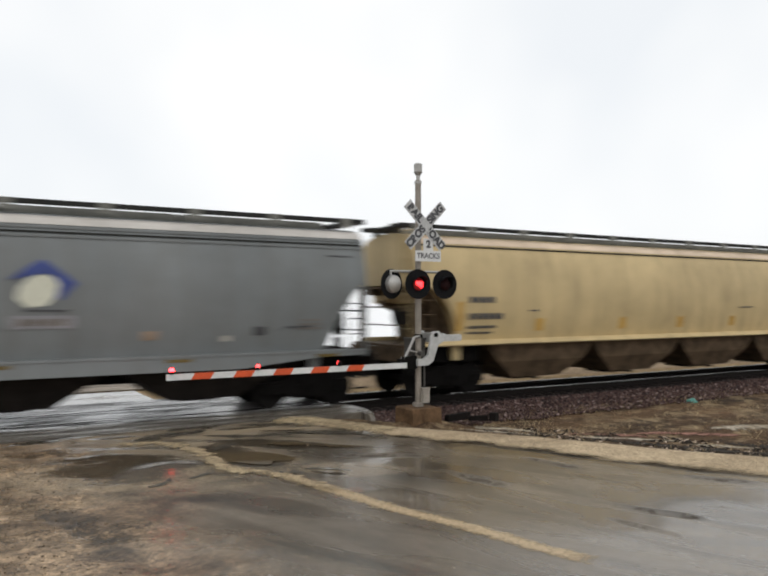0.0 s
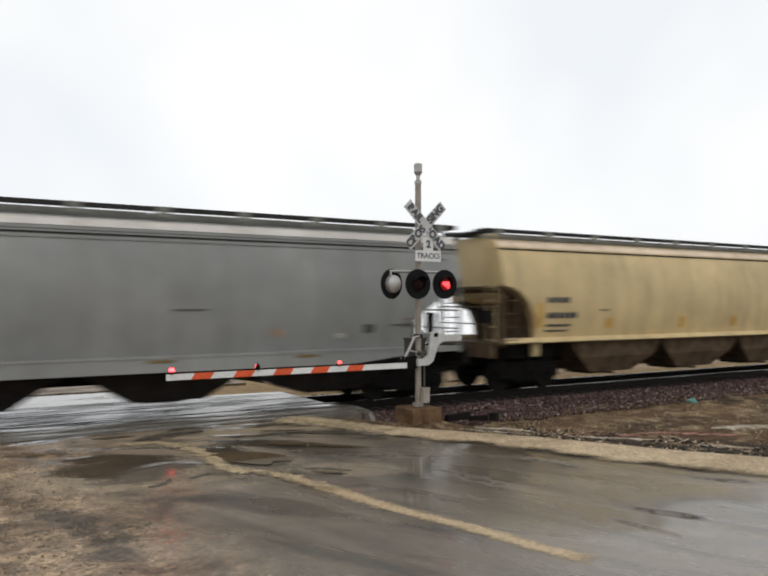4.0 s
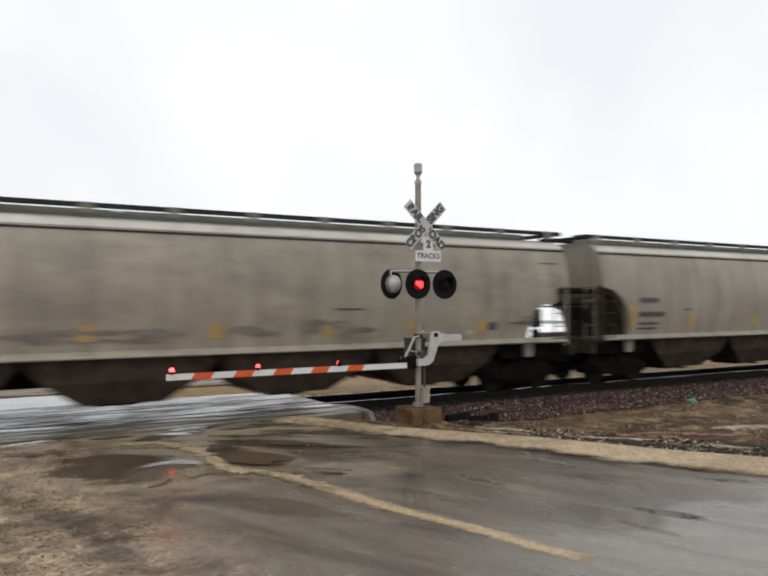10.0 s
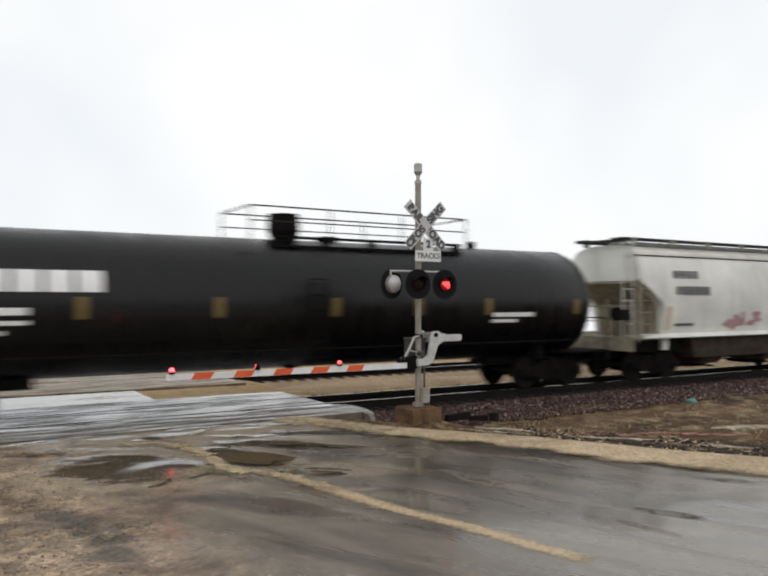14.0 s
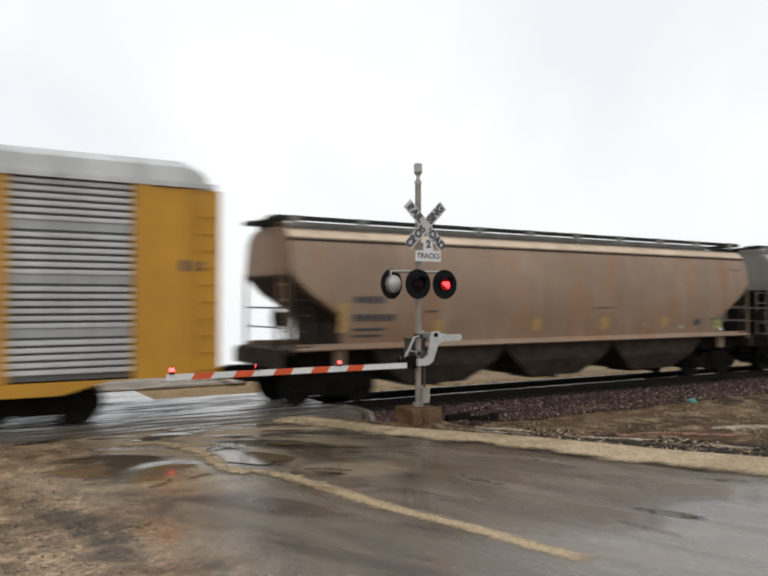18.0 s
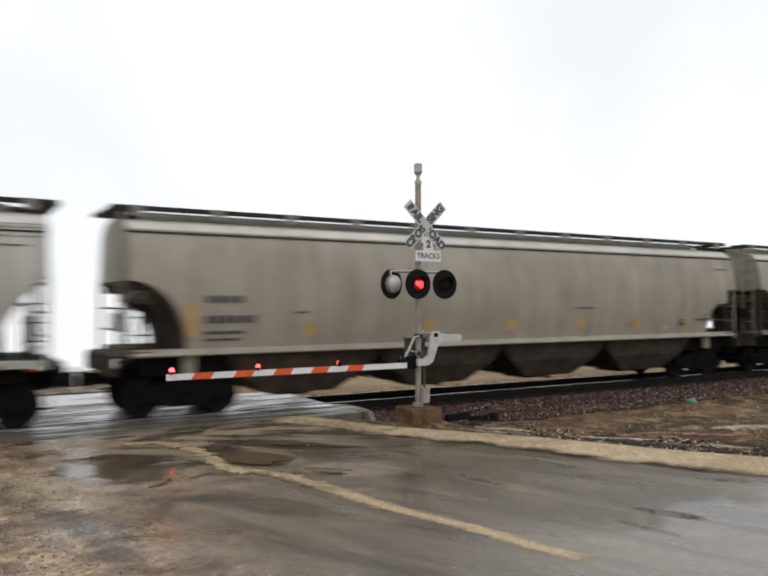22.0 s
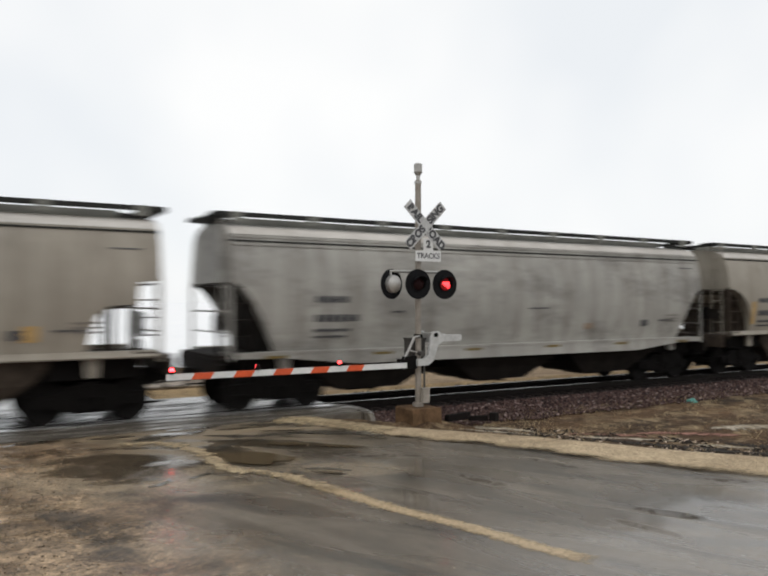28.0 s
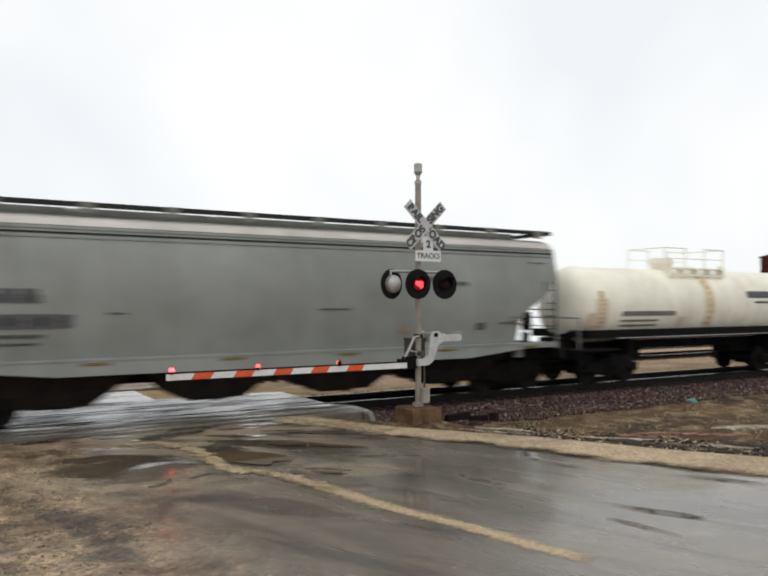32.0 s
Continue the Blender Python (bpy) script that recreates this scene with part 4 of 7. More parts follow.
def boxcar(x0, x1, graffiti=True):
    h = (x1 - x0) / 2
    car = thing("boxcar", "oxide-red ribbed boxcar sprayed with blue, white and lime graffiti" if graffiti else "dark red boxcar with ribbed sides", "boxcar", "freight cars of the train", at=pose((x0 + x1) / 2, 0, 0))
    zb, zt = 1.0, 4.5
    part("body", lambda bm: box(bm, -h, h, -1.48, 1.48, zb, zt), OXIDE, car)

    def roof(bm):
        prof = [(-1.55, zt), (-1.55, zt + 0.06), (-0.8, zt + 0.2), (0, zt + 0.26), (0.8, zt + 0.2), (1.55, zt + 0.06), (1.55, zt)]
        loft(bm, [[(x, y, z) for y, z in prof] for x in (-h - 0.03, h + 0.03)])
        for i in range(15):
            x = -h + 0.4 + i * (2 * h - 0.8) / 14
            loft(bm, [[(x + d, y, z + 0.03) for y, z in prof] for d in (-0.05, 0.05)])
    part("roof", roof, OXIDE, car)
    for s in (-1, 1):
        n = 6
        for side in (-1, 1):
            for i in range(n):
                a = -1.0 + side * (1.7 + (h - 1.9 + side * 1.0) * i / n)
                part("side_rib", lambda bm: box(bm, a - 0.06, a + 0.06, min(s * 1.47, s * 1.53), max(s * 1.47, s * 1.53), zb + 0.1, zt - 0.05), OXIDE, car)
        dr = part("sliding_door", lambda bm: box(bm, -2.55, 0.55, min(s * 1.46, s * 1.55), max(s * 1.46, s * 1.55), zb + 0.12, zt - 0.12), OXIDE, car)
        for z in (1.6, 2.2, 2.8, 3.4, 3.9):
            part("door_rib", lambda bm: box(bm, -2.5, 0.5, min(s * 1.55, s * 1.575), max(s * 1.55, s * 1.575), -0.03, 0.03), OXIDE, dr, key=s, at=pose(0, 0, z))
        part("door_track", lambda bm: box(bm, -3.2, 3.4, min(s * 1.5, s * 1.6), max(s * 1.5, s * 1.6), zb, zb + 0.1), OXIDE, car)
        part("door_track", lambda bm: box(bm, -3.2, 3.4, min(s * 1.5, s * 1.58), max(s * 1.5, s * 1.58), zt - 0.14, zt - 0.05), OXIDE, car)
        for i in range(12):
            z = zb + 0.25 + i * 0.27
            part("end_corrugation", lambda bm: rod(bm, (s * (h + 0.01), -1.35, z), (s * (h + 0.01), 1.35, z), 0.07, 6), OXIDE, car)
        ladder(car, s * (h - 0.35), -1.6, 0.7, 3.0, (0, -1))
        ladder(car, s * (h + 0.12), -1.1, 0.9, 4.2, (s, 0))
        truck(car, s * (h - 2.1))
    for s in (-1, 1):
        part("side_sill", lambda bm: prism(bm, [(-h, 1.0), (h, 1.0), (h, 0.9), (2.8, 0.9), (2.2, 0.7), (-2.2, 0.7), (-2.8, 0.9), (-h, 0.9)], s * 1.45 - 0.05, s * 1.45 + 0.05), OXIDE, car)
    part("centre_sill", lambda bm: box(bm, -h - 0.2, h + 0.2, -0.35, 0.35, 0.7, 1.0), UNDER, car)
    couplers(car, h, 1.0)
    if graffiti:
        L = -h

        def stroke(x0, x1, z0, z1, m, lab, skew=0.0, lift=0.0):
            """A sprayed stroke: a soft-cornered slanted block on the side sheet or the door."""
            y = (-1.578 if -2.6 < L + x0 < 0.6 else -1.534) - lift
            c = min(0.06, (x1 - x0) * 0.25, (z1 - z0) * 0.3)
            pts = [(x0 + c, z0), (x1 - c, z0), (x1, z0 + c), (x1 + skew, z1 - c), (x1 - c + skew, z1), (x0 + c + skew, z1), (x0 + skew, z1 - c), (x0, z0 + c)]
            part("graffiti", lambda bm: laid(bm, [(L + x, z) for x, z in pts], y, 0.004, -0.03), m, car, lab)
        rnd = random.Random(31)
        # upper row: white barred letters between dark pillars edged with lime
        for x0, x1 in ((1.35, 2.35), (2.5, 3.2), (3.3, 3.95)):
            for k, z in enumerate((3.32, 3.56, 3.8)):
                stroke(x0, x1, z, z + 0.13, MARK_WHITE, "white sprayed bar", 0.04)
        for x in (0.8, 4.05):
            stroke(x, x + 0.42, 2.5, 3.75, G_DARK, "dark sprayed pillar", 0.02)
            stroke(x - 0.2, x - 0.02, 2.35, 3.6, G_LIME, "lime edge of the pillar", 0.02)
            stroke(x + 0.44, x + 0.56, 2.4, 3.4, G_LIME, "lime edge of the pillar", 0.02)
            stroke(x - 0.1, x + 0.5, 3.7, 3.86, G_LIME, "lime cap of the pillar", 0.0, 0.003)
        for x in (2.45, 5.35):
            stroke(x, x + 0.3, 2.45, 3.3, MARK_WHITE, "white sprayed pillar", 0.03)
        # lower row of wild letters
        def wild(x0, x1, z0, z1, count, lift):
            """Overlapping slanted strokes and rounded fills of a wild letter."""
            for k in range(count):
                w, t = (x1 - x0) * rnd.uniform(0.2, 0.5), (z1 - z0) * rnd.uniform(0.14, 0.5)
                x, z = rnd.uniform(x0, x1 - w), rnd.uniform(z0, z1 - t)
                m = rnd.choice((G_CYAN, G_CYAN, MARK_WHITE, MARK_WHITE, G_DARK, G_DARK, G_BLUE, G_GREEN))
                stroke(x, x + w, z, z + t, m, "overlapping sprayed stroke of a letter", rnd.uniform(-0.35, 0.35), lift + 0.0012 * k)
        for i in range(5):
            x = 0.05 + i * 1.24
            stroke(x, x + 1.2, 1.06, 2.05 + 0.3 * rnd.random(), G_DARK, "dark ground of a sprayed letter", rnd.uniform(-0.1, 0.15))
            wild(x - 0.05, x + 1.25, 1.08, 2.4, 9, 0.004)
            stroke(x + rnd.uniform(0, 0.9), x + 1.05, 1.05, 1.3 + 0.9 * rnd.random(), G_LIME if i % 2 == 0 else G_GREEN, "lime outline of a letter", rnd.uniform(-0.2, 0.2), 0.016)
            if i in (0, 3):
                stroke(x + 0.4, x + 0.75, 1.2, 1.36, G_ORANGE, "orange glow in a letter", 0.05, 0.018)
        stroke(0.0, 6.2, 1.0, 1.06, G_GREEN, "lime base line under the letters", 0.0, 0.003)
        stroke(6.55, 8.35, 1.98, 2.5, G_CYAN, "light blue sprayed block on the door", 0.1)
        stroke(6.6, 7.5, 1.55, 1.95, MARK_WHITE, "white sprayed smear", 0.2, 0.002)
        stroke(7.4, 8.4, 1.45, 1.8, G_CYAN, "light blue sprayed smear", -0.1, 0.004)
        stroke(6.7, 8.2, 1.2, 1.42, G_DARK, "dark sprayed smear", 0.1, 0.003)
        stroke(7.1, 8.1, 2.72, 3.0, MARK_YELLOW_DIM, "ochre sprayed patch", 0.05)
        for i in range(9):
            x = 8.9 + i * 0.9 + 0.2 * rnd.random()
            z = 1.1 + 0.2 * rnd.random()
            stroke(x, x + 0.75, z, z + 0.5 + 0.5 * rnd.random(), G_GREEN if i % 3 else G_DARK, "dull green sprayed letter", 0.3 * (rnd.random() - 0.5))
            stroke(x + 0.1, x + 0.4, z + 0.1, z + 0.3, MARK_WHITE if i % 2 else G_LIME, "small sprayed highlight", 0.1, 0.004)
    return car


def autorack(x0, x1):
    h = (x1 - x0) / 2
    car = thing("autorack", "tall yellow autorack with galvanised slatted side panels and graffiti", "autorack car", "freight cars of the train", at=pose((x0 + x1) / 2, 0, 0))
    zb, zs, zt = 0.68, 0.95, 5.22

    def deck(bm):
        prism(bm, [(-h, 0.95), (-h, zs), (h, zs), (h, 0.95), (h - 2.4, 0.95), (h - 3.4, zb), (-h + 3.4, zb), (-h + 2.4, 0.95)], -1.55, 1.55)
    part("flat_deck", deck, RACK_YELLOW, car, "yellow flatcar deck sill")
    posts = [-11.9, -9.1, -7.1, -4.26, -1.42, 1.42, 4.26, 7.1, 9.1, 11.9]
    # tiers from the top: a few corrugations, then a plain perforated band
    slats, bands, z = [], [], zt - 0.16
    while z > zs + 0.3:
        for j in range(6):
            if z > zs + 0.12:
                slats.append(z)
            z -= 0.15
        if z > zs + 0.3:
            bands.append(z + 0.035)
        z -= 0.2
    for s in (-1, 1):
        for i, x in enumerate(posts):
            part("side_post", lambda bm: box(bm, x - 0.18, x + 0.18, s * 1.5 - 0.07, s * 1.5 + 0.07, zs, zt - 0.05), RACK_YELLOW, car, key=(i, s, h))
        for i in range(len(posts) - 1):
            a, b = posts[i] + 0.19, posts[i + 1] - 0.19

            def panel(bm):
                box(bm, a, b, min(s * 1.3, s * 1.42), max(s * 1.3, s * 1.42), zs + 0.04, zt - 0.08)

            def ridges(bm):
                for zc in slats:
                    prof = [(0.09, zc - 0.052), (0.01, zc - 0.044), (0.0, zc - 0.02), (0.0, zc + 0.035), (0.03, zc + 0.048), (0.09, zc + 0.054)]
                    loft(bm, [[(x, s * (1.5 - d), z) for d, z in prof] for x in (a, b)])

            def plain(bm):
                for zc in bands:
                    box(bm, a, b, min(s * 1.41, s * 1.46), max(s * 1.41, s * 1.46), zc - 0.12, zc + 0.1)
            pn = part("side_panel", panel, GALV_SHADE, car, "perforated sheet painted dark for the shade behind the corrugations", key=(i, s, h))
            part("plain_band", plain, GALV_DIM, pn, "dull plain galvanised band", key=(i, s, h))
            part("corrugations", ridges, GALV, pn, "bright galvanised corrugations", key=(i, s, h))
        dr = part("end_door", lambda bm: box(bm, min(s * (h - 0.15), s * (h - 1.76)), max(s * (h - 0.15), s * (h - 1.76)), -1.52, 1.52, zs, zt - 0.1), RACK_YELLOW, car, "yellow clamshell end door")
        for y in (-1.4, -0.7, 0, 0.7, 1.4):
            part("door_rib", lambda bm: box(bm, min(s * (h - 0.15), s * (h - 0.05)), max(s * (h - 0.15), s * (h - 0.05)), y - 0.06, y + 0.06, zs, zt - 0.1), RACK_YELLOW, dr)
        part("door_rib", lambda bm: box(bm, min(s * (h - 0.72), s * (h - 0.8)), max(s * (h - 0.72), s * (h - 0.8)), -1.56, 1.56, zs, zt - 0.1), RACK_YELLOW, dr)
        ladder(car, s * (h - 0.35), -1.58, zs, zt - 0.4, (0, -1), RACK_YELLOW)
        truck(car, s * (h - 3.8))
        for q in (-1, 1):
            bars(car, "end_stencil", q * (h - 0.7) - 0.3, q * (h - 0.7) + 0.3, 3.4, 0.25, 3, s * 1.528, MARK_DARK, "small dark stencil", 3)
    part("centre_sill", lambda bm: prism(bm, [(-8.7, zb), (8.7, zb), (8.4, 0.26), (-8.4, 0.26)], -1.25, 1.25), UNDER, car, "black fish-belly underframe")
    for s in (-1, 1):
        part("top_rail", lambda bm: box(bm, -h + 0.2, h - 0.2, s * 1.5 - 0.09, s * 1.5 + 0.09, zt - 0.08, zt + 0.03), GALV, car)

    def roof(bm):
        prof = [(-1.5, zt + 0.03), (-1.46, zt + 0.38), (-1.1, zt + 0.57), (0, zt + 0.68), (1.1, zt + 0.57), (1.46, zt + 0.38), (1.5, zt + 0.03)]
        sec = []
        for x, q in [(-h + 0.35, 0.35), (-h + 0.5, 0.75), (-h + 0.85, 1.0)] + [(-h + 0.85 + (2 * h - 1.7) * i / 12, 1.0) for i in range(1, 12)] + [(h - 0.85, 1.0), (h - 0.5, 0.75), (h - 0.35, 0.35)]:
            sec.append([(x, y, zt + 0.03 + (z - zt - 0.03) * q) for y, z in prof])
        loft(bm, sec)
    part("roof", roof, GALV, car, "pale corrugated roof", smooth=30)
    couplers(car, h, 0.9)
    # graffiti: sprayed over the corrugations, so that it breaks into strips
    rnd = random.Random(17)
    rows = [zc for zc in slats if zc < 2.3]
    for m, a, b, top in ((G_PINK, -1.75, 0.75, 1.95), (G_LIME, 0.95, 2.5, 2.05), (G_PINK, 2.55, 3.15, 1.95), (MARK_WHITE, 3.2, 3.95, 2.0), (G_LIME, 4.2, 7.1, 2.3), (G_CYAN, -4.6, -2.1, 2.0), (MARK_WHITE, -6.2, -4.8, 1.9)):
        for zc in rows:
            if zc > top:
                continue
            p = a
            while p < b:
                q = min(b, p + rnd.uniform(0.35, 1.0))
                if rnd.random() < 0.75:
                    k = rnd.uniform(-0.06, 0.06)
                    part("graffiti", lambda bm: laid(bm, [(p + k, zc - 0.036), (q - 0.05, zc - 0.036), (q, zc + 0.02), (q - 0.03 + k, zc + 0.036), (p + 0.04, zc + 0.036), (p, zc)], -1.502, 0.004, -0.004), m, car, "washed-out sprayed graffiti on the corrugations")
                p = q + 0.03
        for i in range(int((b - a) / 0.5)):
            x, z = a + (b - a) * rnd.random() * 0.8, rnd.uniform(1.1, top - 0.35)
            part("graffiti", lambda bm: laid(bm, [(x, z), (x + 0.7, z - 0.05), (x + 0.85, z + 0.2), (x + 0.6, z + 0.34), (x + 0.1, z + 0.3)], -1.466, 0.004 + 0.0013 * i, -0.004), m, car, "washed-out sprayed graffiti on the panel")
    return car


CARS = []


def build_train():
    B = "weathered beige covered grain hopper on dark dirty trucks"
    add = CARS.append
    add(hopper(-10.9, 9.45, GREY_DARK, "dark grey covered hopper with a blue and cream emblem", "deep", 4, "diamond", 12.85, low=1.42, seed=1))
    add(hopper(11.0, 32.6, TAN, "tan-yellow covered hopper with brown grime streaks", seed=2))
    add(hopper(34.12, 55.9, BEIGE_PALE, "pale grey-beige covered grain hopper", seed=3))
    add(hopper(57.4, 79.25, TAN, "tan-yellow covered hopper with orange-red lettering", logo="sunburst", seed=4))
    add(hopper(80.75, 100.4, GREY_STEEL, "steel-grey straight-sided covered hopper with a deep side sill", "deep", 4, corner="straight", low=1.42, seed=5))
    add(hopper(101.9, 124.1, TAN, "tan-yellow covered hopper with brown grime streaks", seed=6))
    add(hopper(125.6, 144.35, GREY_BROWN, "grey-brown grimy covered hopper", bays=3, seed=7))
    add(hopper(145.85, 167.34, BEIGE, "weathered beige covered hopper with a blue emblem", logo="diamond", logo_x=10.5, logo_z=0.38, ink=MARK_WHITE, seed=8, extra=low_smear))
    add(hopper(168.84, 190.4, BEIGE_DARK, "grimy beige covered hopper with dark streaks", seed=9))
    add(hopper(191.91, 213.45, BEIGE_PALE, B, seed=10))
    add(hopper(214.95, 236.4, BEIGE_DIRTY, "grimy beige covered hopper with dark streaks", seed=11, extra=low_smear))
    add(hopper(237.89, 259.3, BEIGE, B, seed=12))
    add(hopper(260.78, 282.1, BEIGE, B, seed=13))
    add(hopper(283.6, 305.0, BEIGE, B, seed=14))
    add(tank_car(306.3, 325.8, BLACK_TANK, "glossy black tank car with large white lettering bars", r=1.65, zc=2.56, dome_h=0.66, plat=0.65, stripes=(0.85, 4.27, 7.19, 10.15, 12.6, 14.93, 18.3), stripe_mat=MARK_YELLOW_DIM, man=-0.2, cage_x=(-1.51, 4.93), cage_y=1.05, stripe_w=0.2))
    add(hopper(327.62, 339.82, OFFWHITE, "short off-white covered hopper with magenta graffiti", "round", 2, corner="short", seed=16, sill_mat=OFFWHITE, under=SHORT_DIRT, extra=pink_tag))
    add(hopper(341.3, 353.35, OFFWHITE_GREEN, "short greenish off-white covered hopper", "round", 2, corner="short", seed=17, under=SHORT_DIRT))
    add(boxcar(354.8, 372.4))
    add(autorack(374.3, 401.7))
    add(hopper(403.4, 421.35, RUSTY, "rust-stained tan covered hopper", bays=3, corner="straight", seed=20, extra=green_tag))
    add(hopper(422.95, 443.7, GREY_MID, "greenish grey covered hopper with a blue and cream emblem", "deep", 4, "diamond", 13.2, low=1.42, seed=21))
    add(hopper(445.3, 464.1, PINK_BEIGE, "grimy pinkish-beige covered hopper with old graffiti", bays=3, seed=22, extra=old_tags))
    add(hopper(465.65, 486.05, GREY_PALE, "pale grey covered hopper with dark oval graffiti", "deep", 4, low=1.42, seed=23, extra=ovals, closed=True))
    add(hopper(487.6, 508.55, BEIGE, B, seed=24))
    add(hopper(510.1, 530.95, BEIGE, B, seed=25))
    add(hopper(532.37, 553.3, TAN, "tan-yellow covered hopper with orange-red lettering", logo="sunburst", seed=26))
    add(hopper(554.85, 575.65, BEIGE, B, seed=27))
    add(hopper(577.13, 598.0, BEIGE_DIRTY, "beige covered hopper with dark run-down streaks", seed=28))
    add(hopper(599.5, 620.3, BEIGE, "weathered beige covered hopper with a blue emblem", logo="diamond", logo_x=9.5, logo_z=0.38, seed=29))
    add(hopper(621.9, 638.7, GREY_STREAKED, "blotchy streaked grey covered hopper", "deep", 3, low=1.42, seed=30))
    add(hopper(640.25, 660.8, BEIGE, "weathered beige covered hopper with a blue emblem", logo="diamond", logo_x=9.65, logo_z=0.38, seed=31))
    add(gondola(662.4, 683.4))
    add(tank_car(684.95, 701.05, BLACK_TANK, "black tank car with yellow reflective squares", r=1.55, zc=2.47, stripe_w=0.3, stripes=(0.33, 3.38, 6.03, 8.88, 11.55, 13.9, 15.35), stripe_mat=MARK_YELLOW, lettering="lines", man=-0.2, cage_x=(-1.6, 1.4)))
    add(hopper(702.88, 720.0, GREY_LIGHT, "clean light grey covered hopper with bold dark lettering", "deep", 4, corner="straight", low=1.42, seed=34, extra=bold_letters))
    add(tank_car(721.35, 733.6, CREAM, "cream tank car with rust stains under the dome", r=1.27, zc=2.5, lettering="dark", man=-0.9, cage_x=(-1.7, 1.5), frame_z=1.7))
    add(boxcar(734.9, 752.5, False))


# ---- ground materials ----
def wet_ground(name, dark, light, wet, dry, scale, stones=0.0, bump_s=0.4, patchy=0.45, tint=None, pieces=False):
    """Rain-soaked ground: two tones, a film of water in the low parts, grit and pebbles."""
    m, n, l, b = node_mat(name, 0.5)
    v = coords(n, l)
    big = noise_tex(n, l, coords(n, l, (0.22, 0.5, 1)), scale, 6, 0.62, 0.6)
    mid = noise_tex(n, l, v, scale * 6, 5, 0.65)
    fine = noise_tex(n, l, v, 46, 4, 0.7)
    c = ramp(n, l, big, [(0.3, dark), (0.72, light)])
    c = blend(n, l, 0.5, c, ramp(n, l, mid, [(0.3, grey(0.25)), (0.7, grey(0.8))]), "OVERLAY")
    c = blend(n, l, 0.45, c, ramp(n, l, fine, [(0.3, grey(0.2)), (0.7, grey(0.85))]), "OVERLAY")
    if tint:
        tn = noise_tex(n, l, v, 1.3, 8, 0.75)
        c = blend(n, l, ramp(n, l, tn, [(0.5, grey(0.0)), (0.66, grey(0.75))]), c, blend(n, l, 0.5, tint, ramp(n, l, fine, [(0.3, grey(0.2)), (0.7, grey(0.85))]), "OVERLAY"))
    if pieces:
        oi = n.new("ShaderNodeObjectInfo")
        c = blend(n, l, 0.3, c, ramp(n, l, oi.outputs["Random"], [(0.0, grey(0.25)), (1.0, grey(0.75))]), "OVERLAY")
    if stones:
        vo = n.new("ShaderNodeTexVoronoi")
        vo.inputs["Scale"].default_value = 34
        l.new(v, vo.inputs["Vector"])
        c = blend(n, l, stones, c, ramp(n, l, vo.outputs["Color"], [(0.2, grey(0.12)), (0.85, grey(0.8))]), "OVERLAY")
    l.new(c, b.inputs["Base Color"])
    film = noise_tex(n, l, coords(n, l, (0.32, 0.9, 1)), scale * 1.4, 5, 0.6, 0.8)
    f = ramp(n, l, film, [(patchy - 0.06, grey(wet)), (patchy + 0.1, grey(dry))])
    l.new(f, b.inputs["Roughness"])
    b.inputs["Specular IOR Level"].default_value = 0.5 if dry < 0.84 else 0.2
    h = blend(n, l, ramp(n, l, film, [(patchy - 0.05, grey(0.0)), (patchy + 0.12, grey(1.0))]), (0.5, 0.5, 0.5), fine)
    bump(n, l, b, h, bump_s, 0.02)
    return m


def soft_edges(m, grit=9.0, lo=0.35, hi=0.75, rag=0.9, streak=0.0):
    """Lets a thin sheet of silt or paint thin out raggedly towards its edges (v runs 0 to 1 across it)."""
    n, l = m.node_tree.nodes, m.node_tree.links
    b = n["Principled BSDF"]
    uv, sp = n.new("ShaderNodeUVMap"), n.new("ShaderNodeSeparateXYZ")
    uv.uv_map = "across"
    l.new(uv.outputs["UV"], sp.inputs["Vector"])

    def maths(op, p, q):
        k = n.new("ShaderNodeMath")
        k.operation = op
        for i, w in enumerate((p, q)):
            if isinstance(w, (int, float)):
                k.inputs[i].default_value = w
            else:
                l.new(w, k.inputs[i])
        return k.outputs[0]
    middle = maths("MULTIPLY", maths("MULTIPLY", sp.outputs["Y"], maths("SUBTRACT", 1.0, sp.outputs["Y"])), 4.0)
    along = maths("MULTIPLY", maths("MULTIPLY", sp.outputs["X"], maths("SUBTRACT", 1.0, sp.outputs["X"])), 12.0)
    k = maths("MINIMUM", middle, maths("MINIMUM", along, 1.0))
    if streak:
        mp = n.new("ShaderNodeMapping")
        mp.inputs["Scale"].default_value = (streak, streak * 0.7, 1)
        l.new(uv.outputs["UV"], mp.inputs["Vector"])
        at = n.new("ShaderNodeVectorMath")
        at.operation = "ADD"
        oi = n.new("ShaderNodeObjectInfo")
        l.new(mp.outputs["Vector"], at.inputs[0])
        l.new(oi.outputs["Random"], at.inputs[1])
        nz = noise_tex(n, l, at.outputs["Vector"], 1.0, 7, 0.7)
    else:
        nz = noise_tex(n, l, coords(n, l), grit, 7, 0.75)
    k = maths("ADD", k, maths("MULTIPLY", maths("SUBTRACT", nz, 0.5), rag * 2))
    l.new(ramp(n, l, k, [(lo, grey(0)), (hi, grey(1))]), b.inputs["Alpha"])
    return m


